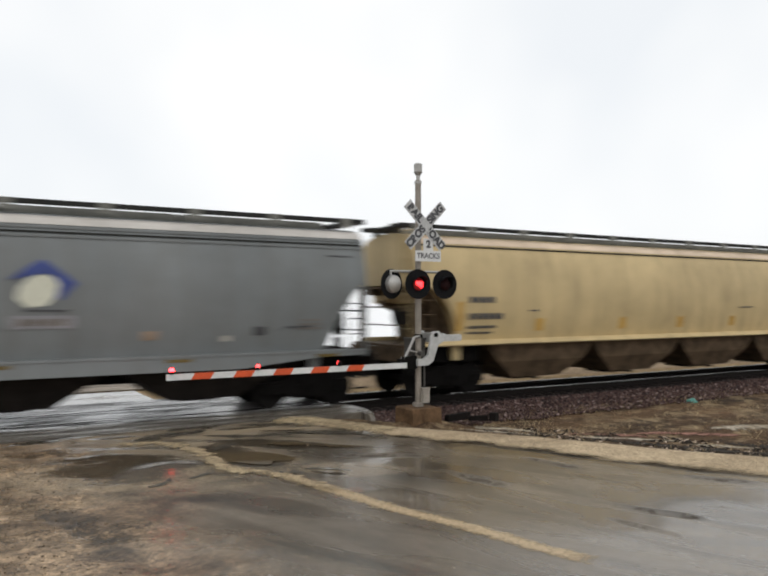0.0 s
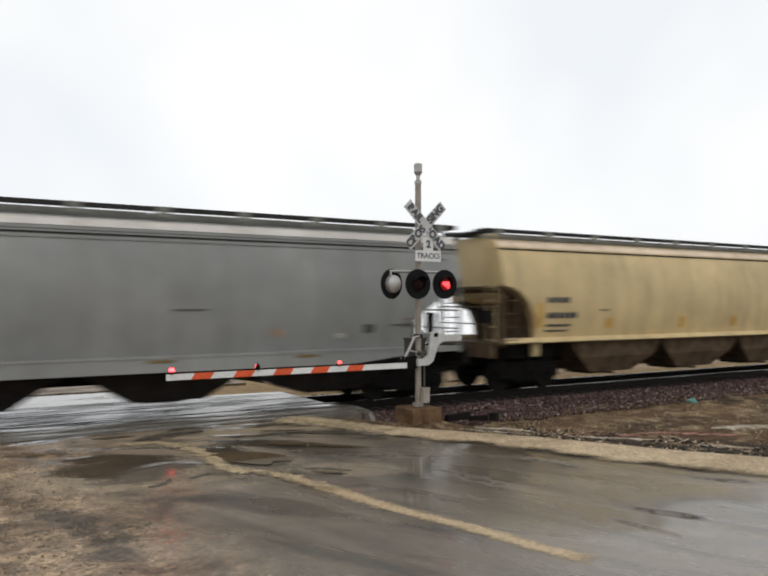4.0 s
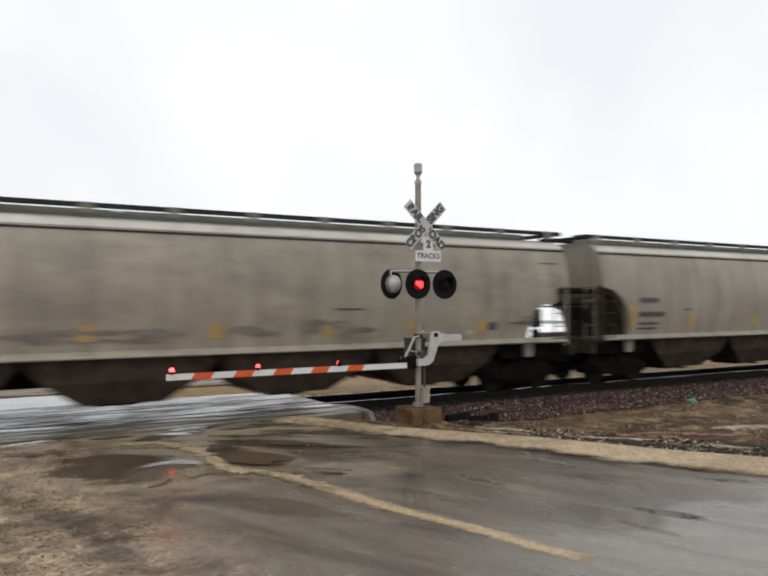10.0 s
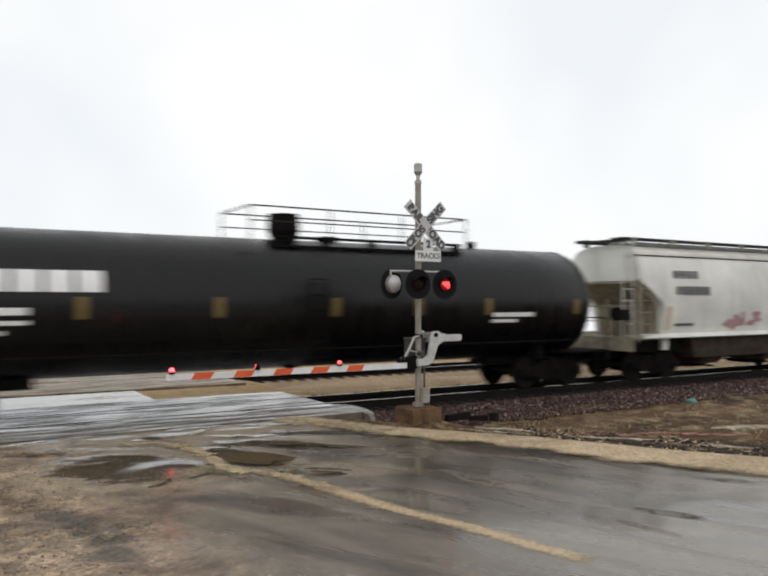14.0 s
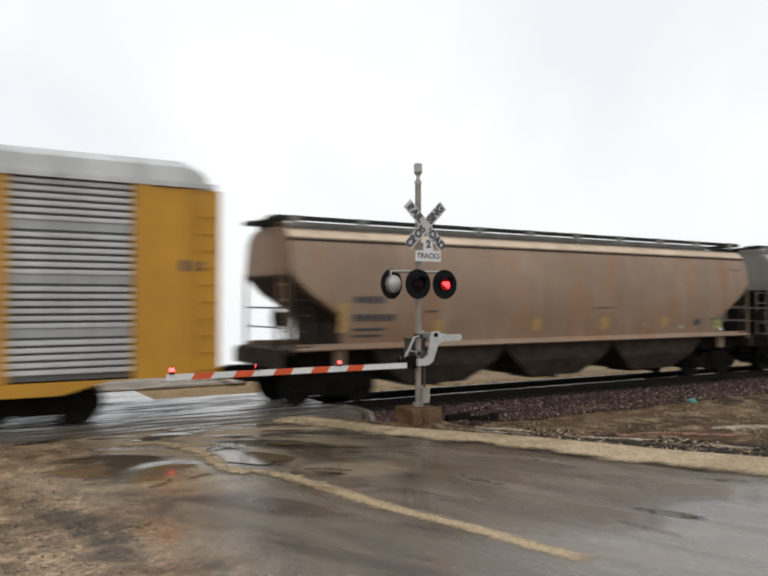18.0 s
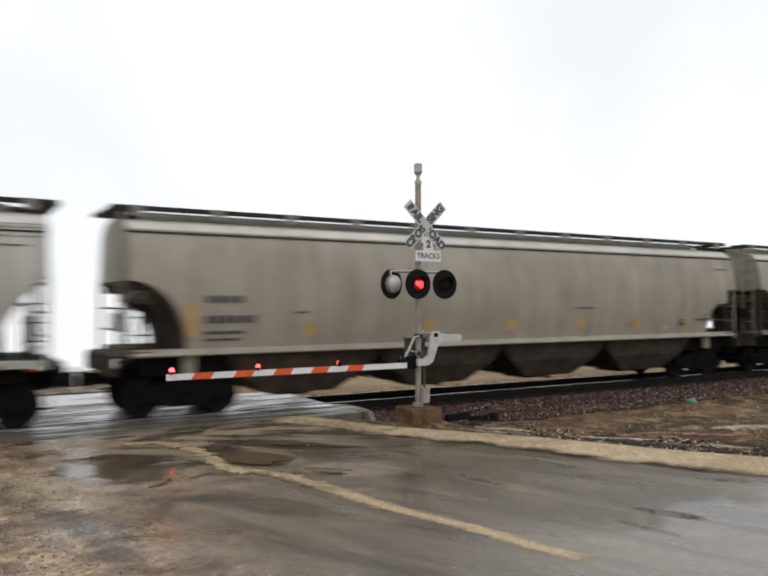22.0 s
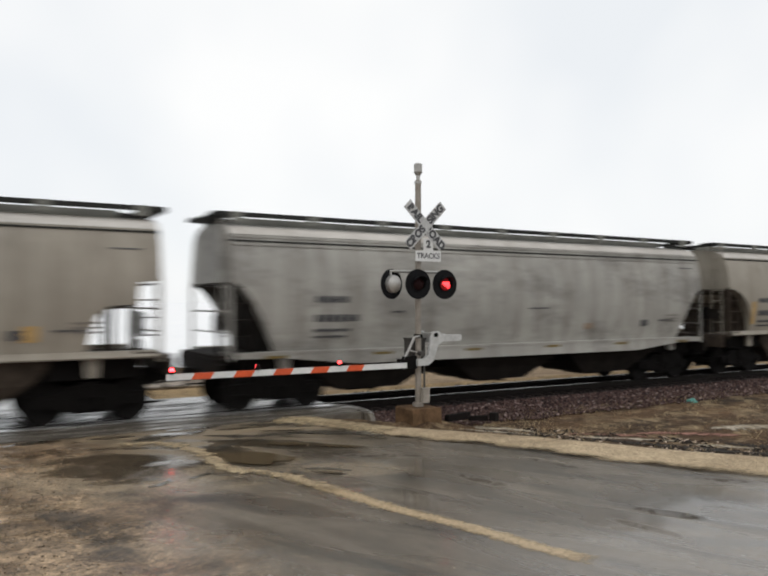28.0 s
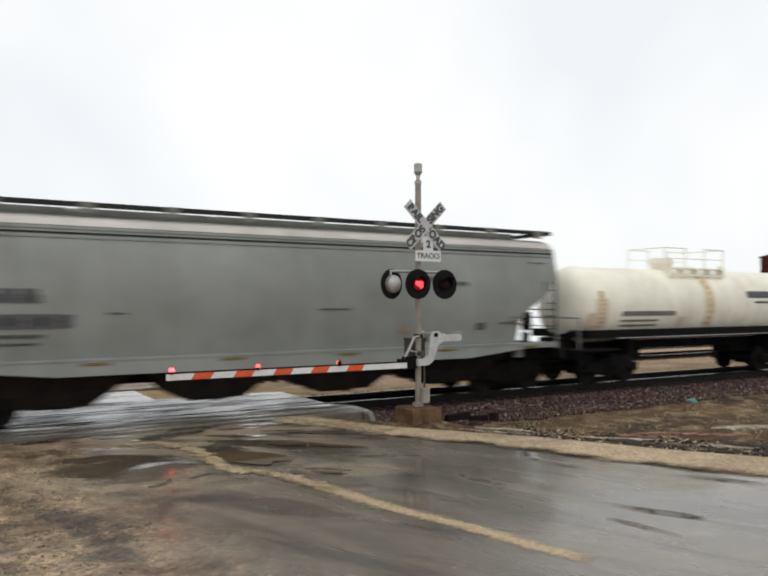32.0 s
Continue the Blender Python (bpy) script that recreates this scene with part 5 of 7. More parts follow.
def road_mix(name):
    """Rain-wet asphalt, worn in streaks along the road, that runs under tracked-in gravel mud on its left; water stands in the hollows."""
    m, n, l, b = node_mat(name, 0.4)
    v = coords(n, l)
    sx = n.new("ShaderNodeSeparateXYZ")
    l.new(v, sx.inputs["Vector"])

    def maths(op, p, q):
        k = n.new("ShaderNodeMath")
        k.operation = op
        for i, w in enumerate((p, q)):
            if isinstance(w, (int, float)):
                k.inputs[i].default_value = w
            else:
                l.new(w, k.inputs[i])
        return k.outputs[0]

    def along(deg, length, width):
        tc, mp = n.new("ShaderNodeTexCoord"), n.new("ShaderNodeMapping")
        mp.vector_type = "TEXTURE"
        mp.inputs["Rotation"].default_value = (0, 0, radians(deg))
        mp.inputs["Scale"].default_value = (length, width, 1)
        l.new(tc.outputs["Object"], mp.inputs["Vector"])
        return mp.outputs["Vector"]

    def hollow(cx, cy, deg, rx, ry, soft=0.35, ragged=0.9):
        """1 inside a ragged oval, 0 outside."""
        tc, mp, ln = n.new("ShaderNodeTexCoord"), n.new("ShaderNodeMapping"), n.new("ShaderNodeVectorMath")
        mp.vector_type = "TEXTURE"
        mp.inputs["Location"].default_value = (cx, cy, 0)
        mp.inputs["Rotation"].default_value = (0, 0, radians(deg))
        mp.inputs["Scale"].default_value = (rx, ry, 1000)
        l.new(tc.outputs["Object"], mp.inputs["Vector"])
        ln.operation = "LENGTH"
        l.new(mp.outputs["Vector"], ln.inputs[0])
        d = maths("ADD", ln.outputs["Value"], maths("MULTIPLY", maths("SUBTRACT", shore, 0.5), ragged * 2))
        return ramp(n, l, d, [(1.0 - soft, grey(1)), (1.0, grey(0))])
    shore = noise_tex(n, l, along(-12, 1.6, 0.7), 1.3, 6, 0.62, 0.4)
    streak = noise_tex(n, l, along(-62, 2.6, 0.7), 1.0, 5, 0.58, 0.5)
    mid, fine = noise_tex(n, l, v, 5, 5, 0.65), noise_tex(n, l, v, 60, 4, 0.7)
    blot = noise_tex(n, l, coords(n, l, (0.55, 0.8, 1)), 1.0, 6, 0.62, 0.7)
    vo = n.new("ShaderNodeTexVoronoi")
    vo.inputs["Scale"].default_value = 26
    l.new(v, vo.inputs["Vector"])
    grit = noise_tex(n, l, v, 17, 5, 0.75)
    tar = ramp(n, l, streak, [(0.32, (0.045, 0.039, 0.029)), (0.48, (0.09, 0.072, 0.051)), (0.66, (0.172, 0.143, 0.107))])
    tar = blend(n, l, 0.3, tar, ramp(n, l, fine, [(0.3, grey(0.2)), (0.7, grey(0.85))]), "OVERLAY")
    tar = blend(n, l, 0.25, tar, ramp(n, l, mid, [(0.3, grey(0.2)), (0.7, grey(0.8))]), "OVERLAY")
    mud = ramp(n, l, blot, [(0.34, (0.09, 0.061, 0.038)), (0.46, (0.2, 0.139, 0.086)), (0.56, (0.275, 0.197, 0.125)), (0.68, (0.38, 0.268, 0.162))])
    clot = noise_tex(n, l, v, 2.4, 6, 0.7, 0.5)
    mud = blend(n, l, 0.7, mud, ramp(n, l, clot, [(0.36, grey(0.12)), (0.5, grey(0.5)), (0.64, grey(0.85))]), "OVERLAY")
    mud = blend(n, l, 0.5, mud, ramp(n, l, mid, [(0.32, grey(0.2)), (0.68, grey(0.8))]), "OVERLAY")
    mud = blend(n, l, 0.3, mud, ramp(n, l, fine, [(0.32, grey(0.12)), (0.68, grey(0.92))]), "OVERLAY")
    mud = blend(n, l, 0.62, mud, ramp(n, l, grit, [(0.37, grey(0.06)), (0.63, grey(0.97))]), "OVERLAY")
    mud = blend(n, l, 0.25, mud, ramp(n, l, vo.outputs["Color"], [(0.2, grey(0.1)), (0.85, grey(0.85))]), "OVERLAY")
    edge = maths("ADD", sx.outputs["X"], maths("MULTIPLY", maths("SUBTRACT", blot, 0.5), 4.0))
    mask = maths("SUBTRACT", 1.0, maths("MULTIPLY", maths("SUBTRACT", edge, 1.7), 0.6))
    mk = n.new("ShaderNodeClamp")
    l.new(mask, mk.inputs["Value"])
    mk = mk.outputs[0]
    near_rails = ramp(n, l, maths("ADD", maths("MULTIPLY", sx.outputs["Y"], 0.28), 1.75), [(0.0, grey(0.03)), (0.75, grey(1.0))])
    silt = maths("MULTIPLY", ramp(n, l, noise_tex(n, l, along(-28, 2.6, 0.5), 1.1, 6, 0.62), [(0.42, grey(0)), (0.56, grey(0.9))]), near_rails)
    tar = blend(n, l, silt, tar, blend(n, l, 0.5, (0.27, 0.21, 0.135), ramp(n, l, fine, [(0.3, grey(0.2)), (0.7, grey(0.85))]), "OVERLAY"))
    # worn scabs in the surface that stand out of the water, and drier grit beside the painted line
    scab = hollow(8.2, -11.5, -62, 0.75, 0.16, 0.5, 0.7)
    for cx, cy, deg, rx, ry in ((7.5, -11.8, -78, 0.5, 0.14), (7.2, -8.9, -80, 0.7, 0.2), (10.5, -10.9, -58, 0.7, 0.22), (9.0, -8.8, -76, 0.7, 0.16), (6.8, -6.8, -30, 0.9, 0.2)):
        scab = maths("MAXIMUM", scab, hollow(cx, cy, deg, rx, ry, 0.5, 0.9))
    scab = maths("MULTIPLY", scab, ramp(n, l, clot, [(0.42, grey(1.0)), (0.58, grey(0.4))]))
    tar = blend(n, l, maths("MULTIPLY", scab, 0.7), tar, blend(n, l, 0.6, (0.06, 0.052, 0.042), ramp(n, l, grit, [(0.36, grey(0.15)), (0.64, grey(0.9))]), "OVERLAY"))
    base = blend(n, l, mk, tar, mud)
    rut = maths("MAXIMUM", hollow(1.72, -9.0, -84, 1.5, 0.36, 0.6, 1.3), hollow(2.55, -7.2, -25, 1.3, 0.3, 0.5, 1.0))
    rut = maths("MAXIMUM", rut, maths("MAXIMUM", hollow(1.35, -7.6, -80, 0.9, 0.2, 0.6, 1.3), hollow(3.2, -7.9, -35, 1.0, 0.35, 0.6, 1.2)))
    rut = maths("MULTIPLY", rut, ramp(n, l, clot, [(0.4, grey(1.0)), (0.6, grey(0.35))]))
    base = blend(n, l, maths("MULTIPLY", rut, 0.9), base, blend(n, l, 0.7, (0.04, 0.034, 0.028), ramp(n, l, grit, [(0.36, grey(0.1)), (0.64, grey(0.9))]), "OVERLAY"))
    wet = maths("MAXIMUM", hollow(2.7, -5.6, -25, 1.55, 1.15), hollow(4.62, -5.6, -75, 1.35, 0.55))
    for cx, cy, deg, rx, ry in ((5.6, -5.0, -40, 1.6, 0.35),):
        wet = maths("MAXIMUM", wet, hollow(cx, cy, deg, rx, ry))
    for cx, cy, deg, rx, ry in ((1.6, -2.8, 2, 0.6, 0.13), (3.0, -2.9, -3, 0.55, 0.14), (4.3, -3.05, -6, 0.65, 0.15), (5.6, -3.15, -8, 0.7, 0.13), (6.9, -4.45, -38, 0.9, 0.16), (6.2, -3.7, -20, 0.6, 0.12), (5.35, -7.55, -25, 0.32, 0.12)):
        wet = maths("MAXIMUM", wet, hollow(cx, cy, deg, rx, ry, 0.3, 0.45))
    shoreline = maths("MAXIMUM", hollow(2.75, -5.95, -30, 2.1, 1.6, 0.3), maths("MAXIMUM", hollow(4.62, -5.6, -75, 1.7, 0.85, 0.3), hollow(5.8, -7.4, -35, 1.1, 0.5, 0.3)))
    rim = maths("MULTIPLY", shoreline, maths("SUBTRACT", 1.0, wet))
    base = blend(n, l, maths("MULTIPLY", rim, 0.55), base, blend(n, l, 0.6, (0.30, 0.238, 0.158), ramp(n, l, grit, [(0.36, grey(0.15)), (0.64, grey(0.9))]), "OVERLAY"))
    base = blend(n, l, maths("MULTIPLY", wet, 0.7), base, blend(n, l, 0.5, (0.055, 0.043, 0.03), ramp(n, l, grit, [(0.36, grey(0.25)), (0.64, grey(0.75))]), "OVERLAY"))
    l.new(base, b.inputs["Base Color"])
    film = noise_tex(n, l, coords(n, l, (0.5, 0.75, 1)), 1.0, 5, 0.6, 0.8)
    r_tar = ramp(n, l, noise_tex(n, l, along(-66, 3.4, 0.9), 1.0, 5, 0.6, 0.6), [(0.38, grey(0.035)), (0.48, grey(0.07)), (0.6, grey(0.17))])
    r_tar = blend(n, l, silt, r_tar, (0.5, 0.5, 0.5))
    r_tar = blend(n, l, scab, r_tar, (0.6, 0.6, 0.6))
    r_mud = ramp(n, l, film, [(0.36, grey(0.2)), (0.5, grey(0.32)), (0.64, grey(0.55))])
    dry_tar = maths("MAXIMUM", silt, scab)
    # the asphalt lies under a film of water that mirrors the train and the sky
    film_on = maths("MULTIPLY", maths("SUBTRACT", 1.0, mk), maths("SUBTRACT", 1.0, dry_tar))
    right_lane = ramp(n, l, maths("MULTIPLY", maths("SUBTRACT", sx.outputs["X"], 4.3), 0.5), [(0.1, grey(0.05)), (0.85, grey(0.68))])
    l.new(maths("MULTIPLY", film_on, right_lane), b.inputs["Coat Weight"])
    l.new(r_tar, b.inputs["Coat Roughness"])
    b.inputs["Coat IOR"].default_value = 1.36
    l.new(ramp(n, l, maths("MULTIPLY", scab, maths("SUBTRACT", 1.0, mk)), [(0.2, grey(0.5)), (0.8, grey(0.12))]), b.inputs["Specular IOR Level"])
    rough = blend(n, l, wet, blend(n, l, mk, maths("ADD", r_tar, 0.16), r_mud), (0.08, 0.08, 0.08))
    rough = blend(n, l, hollow(3.3, -6.15, 0, 0.95, 0.95, 0.35, 0.25), rough, (0.19, 0.19, 0.19))
    rough = blend(n, l, hollow(2.75, -8.1, -45, 1.3, 0.75, 0.5, 0.3), rough, (0.5, 0.5, 0.5))
    l.new(rough, b.inputs["Roughness"])
    flat = (0.5, 0.5, 0.5)
    hgt = blend(n, l, ramp(n, l, film, [(0.38, grey(0.25)), (0.6, grey(1.0))]), flat, blend(n, l, 0.6, mid, grit))
    grain = blend(n, l, ramp(n, l, streak, [(0.4, grey(0.05)), (0.66, grey(0.3))]), flat, fine)
    hgt = blend(n, l, mk, blend(n, l, silt, grain, blend(n, l, 0.5, fine, mid)), hgt)
    bump(n, l, b, blend(n, l, wet, hgt, blend(n, l, 0.05, flat, mid)), 0.62, 0.025)
    return m


ASPHALT = road_mix("wet_road_and_mud")
MUD = wet_ground("wet_gravel_mud", (0.10, 0.082, 0.06), (0.20, 0.165, 0.125), 0.16, 0.62, 0.8, 0.5, 0.8, 0.40)
SHOULDER = wet_ground("tan_gravel", (0.26, 0.196, 0.122), (0.48, 0.375, 0.245), 0.4, 0.85, 1.5, 0.25, 0.4, 0.2)
APRON = wet_ground("wet_concrete_apron", (0.14, 0.125, 0.10), (0.25, 0.225, 0.185), 0.08, 0.3, 0.7, 0.2, 0.3, 0.6)
def panel_mat(name, dark, pale, wet, dry):
    """Worn crossing panels: grime and water lie in streaks along the rails; pale colours the wet streaks."""
    m, n, l, b = node_mat(name, 0.4)
    st = noise_tex(n, l, coords(n, l, (0.55, 7.0, 1), "Object"), 1.0, 6, 0.7, 0.3)
    tc, mp = n.new("ShaderNodeNewGeometry"), n.new("ShaderNodeMapping")
    mp.inputs["Scale"].default_value = (0.45, 3.6, 1)
    l.new(tc.outputs["Position"], mp.inputs["Vector"])
    wide = noise_tex(n, l, mp.outputs["Vector"], 1.0, 6, 0.68, 0.4)
    f = blend(n, l, 0.35, wide, st)
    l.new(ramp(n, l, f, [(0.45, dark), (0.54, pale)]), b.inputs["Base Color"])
    l.new(ramp(n, l, f, [(0.44, grey(dry)), (0.55, grey(wet))]), b.inputs["Roughness"])
    bump(n, l, b, noise_tex(n, l, coords(n, l), 40, 4, 0.7), 0.12, 0.01)
    return m


# Pale streaks paint the white sky sheen of the wet panels into the colour.
PANEL = panel_mat("sheen_streaked_wet_panel", (0.022, 0.019, 0.016), (0.46, 0.455, 0.445), 0.06, 0.6)
PANEL_DIRTY = panel_mat("muddy_crossing_panel", (0.06, 0.05, 0.039), (0.17, 0.15, 0.122), 0.25, 0.6)
PANEL_TAN = panel_mat("tan_dirt_covered_panel", (0.10, 0.072, 0.045), (0.30, 0.23, 0.155), 0.4, 0.8)
DIRT_BED = wet_ground("tan_dirt_bed", (0.20, 0.14, 0.085), (0.36, 0.265, 0.165), 0.6, 0.9, 1.2, 0.4, 0.6, 0.2)
GRASSLAND = wet_ground("dry_grass_ground", (0.22, 0.15, 0.075), (0.45, 0.32, 0.17), 0.7, 0.95, 0.5, 0.3, 0.8, 0.1)
VERGE = wet_ground("brown_verge", (0.018, 0.012, 0.008), (0.15, 0.088, 0.045), 0.5, 0.9, 2.4, 0.5, 1.0, 0.25, tint=(0.36, 0.27, 0.16))
# Near-black bed: the shade beneath the train is put into its colour.
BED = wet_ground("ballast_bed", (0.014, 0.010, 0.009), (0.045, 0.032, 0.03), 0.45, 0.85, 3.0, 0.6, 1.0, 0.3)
SNOW = wet_ground("fresh_snow", (0.87, 0.88, 0.89), (0.92, 0.92, 0.92), 0.5, 0.7, 0.15, 0.0, 0.2, 0.3)
YELLOW, n_, l_, b_ = node_mat("worn_yellow_paint", 0.4)
l_.new(ramp(n_, l_, noise_tex(n_, l_, coords(n_, l_), 20, 5, 0.7), [(0.3, (0.27, 0.195, 0.105)), (0.65, (0.56, 0.42, 0.25))]), b_.inputs["Base Color"])
soft_edges(YELLOW, 16.0, 0.15, 1.3, 0.9)
RIDGE = wet_ground("tan_silt", (0.25, 0.185, 0.105), (0.46, 0.36, 0.215), 0.3, 0.7, 1.6, 0.4, 0.6, 0.3)
soft_edges(RIDGE, 4.5, 0.35, 1.1, 1.4)
FILM, n_, l_, b_ = node_mat("thin_rain_water", 0.05)
b_.inputs["Base Color"].default_value = (0.1, 0.088, 0.07, 1)
bump(n_, l_, b_, noise_tex(n_, l_, coords(n_, l_, (1, 2, 1)), 4.0, 3), 0.03, 0.01)
soft_edges(FILM, 3.5, 0.3, 1.3, 1.5, streak=3.2)
soft_edges(SHOULDER, 3.0, 0.0, 0.5, 0.45)
WATER, n_, l_, b_ = node_mat("puddle_water", 0.03)
b_.inputs["Base Color"].default_value = (0.115, 0.085, 0.05, 1)
b_.inputs["Specular IOR Level"].default_value = 0.6
bump(n_, l_, b_, noise_tex(n_, l_, coords(n_, l_, (1, 2, 1)), 3.0, 2), 0.02, 0.01)
RAIL_TOP = simple("polished_rail_steel", (0.38, 0.37, 0.36), 0.22, 1.0, var=0.1)
# Rail sides and ties: near-black, with the train's shade in their colour.
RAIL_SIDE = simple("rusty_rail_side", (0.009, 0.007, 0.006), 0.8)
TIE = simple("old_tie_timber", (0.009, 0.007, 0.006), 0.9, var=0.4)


def stone_mat(name, stops):
    m, n, l, b = node_mat(name, 0.8)
    b.inputs["Specular IOR Level"].default_value = 0.15
    g = n.new("ShaderNodeNewGeometry")
    c = ramp(n, l, g.outputs["Random Per Island"], stops)
    f = noise_tex(n, l, coords(n, l), 30, 3)
    l.new(blend(n, l, 0.35, c, ramp(n, l, f, [(0.3, grey(0.25)), (0.7, grey(0.75))]), "OVERLAY"), b.inputs["Base Color"])
    return m


STONE = stone_mat("crushed_pinkish_stone", [(0.0, (0.022, 0.015, 0.015)), (0.45, (0.068, 0.041, 0.036)), (0.88, (0.115, 0.072, 0.062)), (1.0, (0.29, 0.22, 0.2))])
PEBBLE = stone_mat("brown_pebbles", [(0.0, (0.10, 0.078, 0.055)), (0.5, (0.18, 0.14, 0.10)), (0.85, (0.26, 0.21, 0.15)), (1.0, (0.38, 0.33, 0.27))])
# Stones darkened for oil and, in the same tone, for shade under the train.
STONE_DARK = stone_mat("oil_and_shade_dark_stone", [(0.0, (0.006, 0.005, 0.005)), (0.7, (0.022, 0.017, 0.015)), (1.0, (0.06, 0.045, 0.04))])
STRAW = stone_mat("dead_straw", [(0.0, (0.10, 0.066, 0.032)), (0.5, (0.30, 0.21, 0.11)), (1.0, (0.56, 0.45, 0.28))])


# ---- ground ----
def smooth01(t):
    t = max(0.0, min(1.0, t))
    return t * t * (3 - 2 * t)


def bend(table, u):
    for (u0, a), (u1, b) in zip(table, table[1:]):
        if u <= u1:
            return a + (b - a) * max(0.0, (u - u0) / (u1 - u0))
    return table[-1][1]


def road_right(y):
    """x of the road's right edge at y."""
    return bend([(2, 6.7), (3.6, 7.0), (5.4, 7.85), (7.0, 9.0), (8.8, 9.85), (10.1, 10.6), (11.1, 11.3), (14, 12.8), (26, 17)], -y)


def shoulder_out(y):
    """x of the gravel shoulder's outer edge."""
    return bend([(2.4, 7.5), (4.4, 8.55), (6.0, 9.95), (7.4, 11.0), (9.0, 12.0), (10.1, 12.9), (14, 15.2), (26, 20)], -y)


def lot_z(y):
    """The road climbs gently to the rails."""
    return -0.0145 * max(0.0, min(30.0, -y - 2.5))


def road_left(y):
    return -14.0


def ground_z(x, y):
    """The ground sinks beside the road's right shoulder and beyond the tracks."""
    side = smooth01((x - shoulder_out(y) + 0.1) / 2.2)
    z = -0.08 + lot_z(y) - 0.16 * side
    if y > 12.5:
        z = -0.5
    elif y > 2:
        z = -0.08 - 0.22 * smooth01((y - 2) / 2.0) * (smooth01((x - 9) / 1.5) if y < 60 else 1)
    near = 1.0 if abs(x) < 40 and abs(y) < 40 else 0.0
    return z + near * (0.02 * noise.noise((x * 0.6, y * 0.6, 0)) + 0.012 * noise.noise((x * 2.1, y * 2.1, 4)))


def ground(bm):
    xs = [-3000, -400, -90, -40, -20] + [-12 + 0.5 * i for i in range(90)] + [36, 44, 60, 120, 500, 3000]
    ys = [-3000, -400, -90, -40] + [-26 + 0.5 * i for i in range(64)] + [8, 12, 20, 40, 60, 120, 500, 3000]
    grid = [[bm.verts.new((x, y, ground_z(x, y))) for y in ys] for x in xs]
    for a, b in zip(grid, grid[1:]):
        for i in range(len(ys) - 1):
            f = bm.faces.new((a[i], b[i], b[i + 1], a[i + 1]))
            c = f.calc_center_median()
            f.material_index = 1 if c.y > 2.2 else (2 if c.x > shoulder_out(c.y) - 0.3 else 0)


solid("ground", ground, [MUD, GRASSLAND, VERGE], "wet gravelly mud with dry grass verges", "ground", "structure", smooth=60)


def strip(bm, left, right, y0, y1, k, z, m=6):
    rows = []
    for i in range(k + 1):
        y = y0 + (y1 - y0) * i / k
        a, b = left(y), right(y)
        rows.append([bm.verts.new((a + (b - a) * j / m, y, z(a + (b - a) * j / m, y))) for j in range(m + 1)])
    lay = bm.loops.layers.uv.new("across")
    for i, (p, q) in enumerate(zip(rows, rows[1:])):
        for j in range(m):
            f = bm.faces.new((p[j], p[j + 1], q[j + 1], q[j]))
            for lp, (di, dj) in zip(f.loops, ((0, 0), (0, 1), (1, 1), (1, 0))):
                lp[lay].uv = ((i + di) / k, (j + dj) / m)


def road_z(x, y):
    """Gentle waves in the asphalt; rutted, lumpy mud beside it, and a low lip by the puddle, added to tilt a lamp's
    reflection.
    """
    z = -0.025 + lot_z(y) + 0.010 * noise.noise((x * 0.7, y * 0.7, 9))
    if -4.0 < x < 9.0 and y > -14.0:
        u, v = 0.86 * x - 0.51 * y, 0.51 * x + 0.86 * y
        mud = smooth01((3.9 - x + 0.5 * noise.noise((x, y, 3))) / 1.2)
        rails = smooth01((y + 6.0) / 1.6) * smooth01((7.6 - x) / 1.0) * 0.6
        k = max(mud, rails) * smooth01((-2.6 - y) / 0.5)
        pool_here = math.exp(-(((x - 2.65) / 1.25) ** 2 + ((y + 5.5) / 1.2) ** 2) ** 2)
        k *= 1 - 0.8 * max(pool_here, math.exp(-((x - 3.2) / 0.6) ** 2 - ((y + 6.5) / 0.6) ** 2))
        z += k * (0.026 * noise.noise((u * 0.5, v * 1.5, 1)) + 0.018 * noise.noise((u * 1.3, v * 3.2, 2)) + 0.011 * noise.noise((x * 5, y * 5, 5)) + 0.006 * noise.noise((x * 11, y * 11, 7)))
        # Added lip: its slope brings the gate lamp's red reflection to this spot.
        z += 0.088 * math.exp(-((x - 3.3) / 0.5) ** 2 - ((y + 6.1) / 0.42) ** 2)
        z -= 0.03 * k * math.exp(-((x - 1.45 - 0.2 * (-8.0 - y)) / 0.28) ** 2) * smooth01((-7.4 - y) / 0.8)
    return z


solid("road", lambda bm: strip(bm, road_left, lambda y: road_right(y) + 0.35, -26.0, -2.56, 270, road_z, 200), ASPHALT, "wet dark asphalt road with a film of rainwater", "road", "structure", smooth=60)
solid("far_road", lambda bm: strip(bm, lambda y: -9.0, lambda y: 5.2, 2.36, 14.5, 20, lambda x, y: -0.035), APRON, "wet pale road beyond the tracks", "road", "structure")
def shoulder_z(x, y):
    a, b = road_right(y), shoulder_out(y)
    q = (x - a) / (b - a)
    return lot_z(y) - 0.028 + 0.05 * smooth01((q + 0.3) / 0.5) - 0.09 * smooth01((q - 0.6) / 0.5) + 0.014 * noise.noise((x * 3, y * 3, 2))


solid("shoulder", lambda bm: strip(bm, lambda y: road_right(y) - 0.08 + 0.2 * noise.noise((y * 1.7, 0, 8)), lambda y: shoulder_out(y) - 0.02 + 0.1 * math.sin(y * 0.8) + 0.3 * noise.noise((y * 1.6, 0, 5)), -20.0, -2.4, 150, shoulder_z, 14), SHOULDER, "tan gravel road shoulder", "road shoulder", "structure", smooth=60)
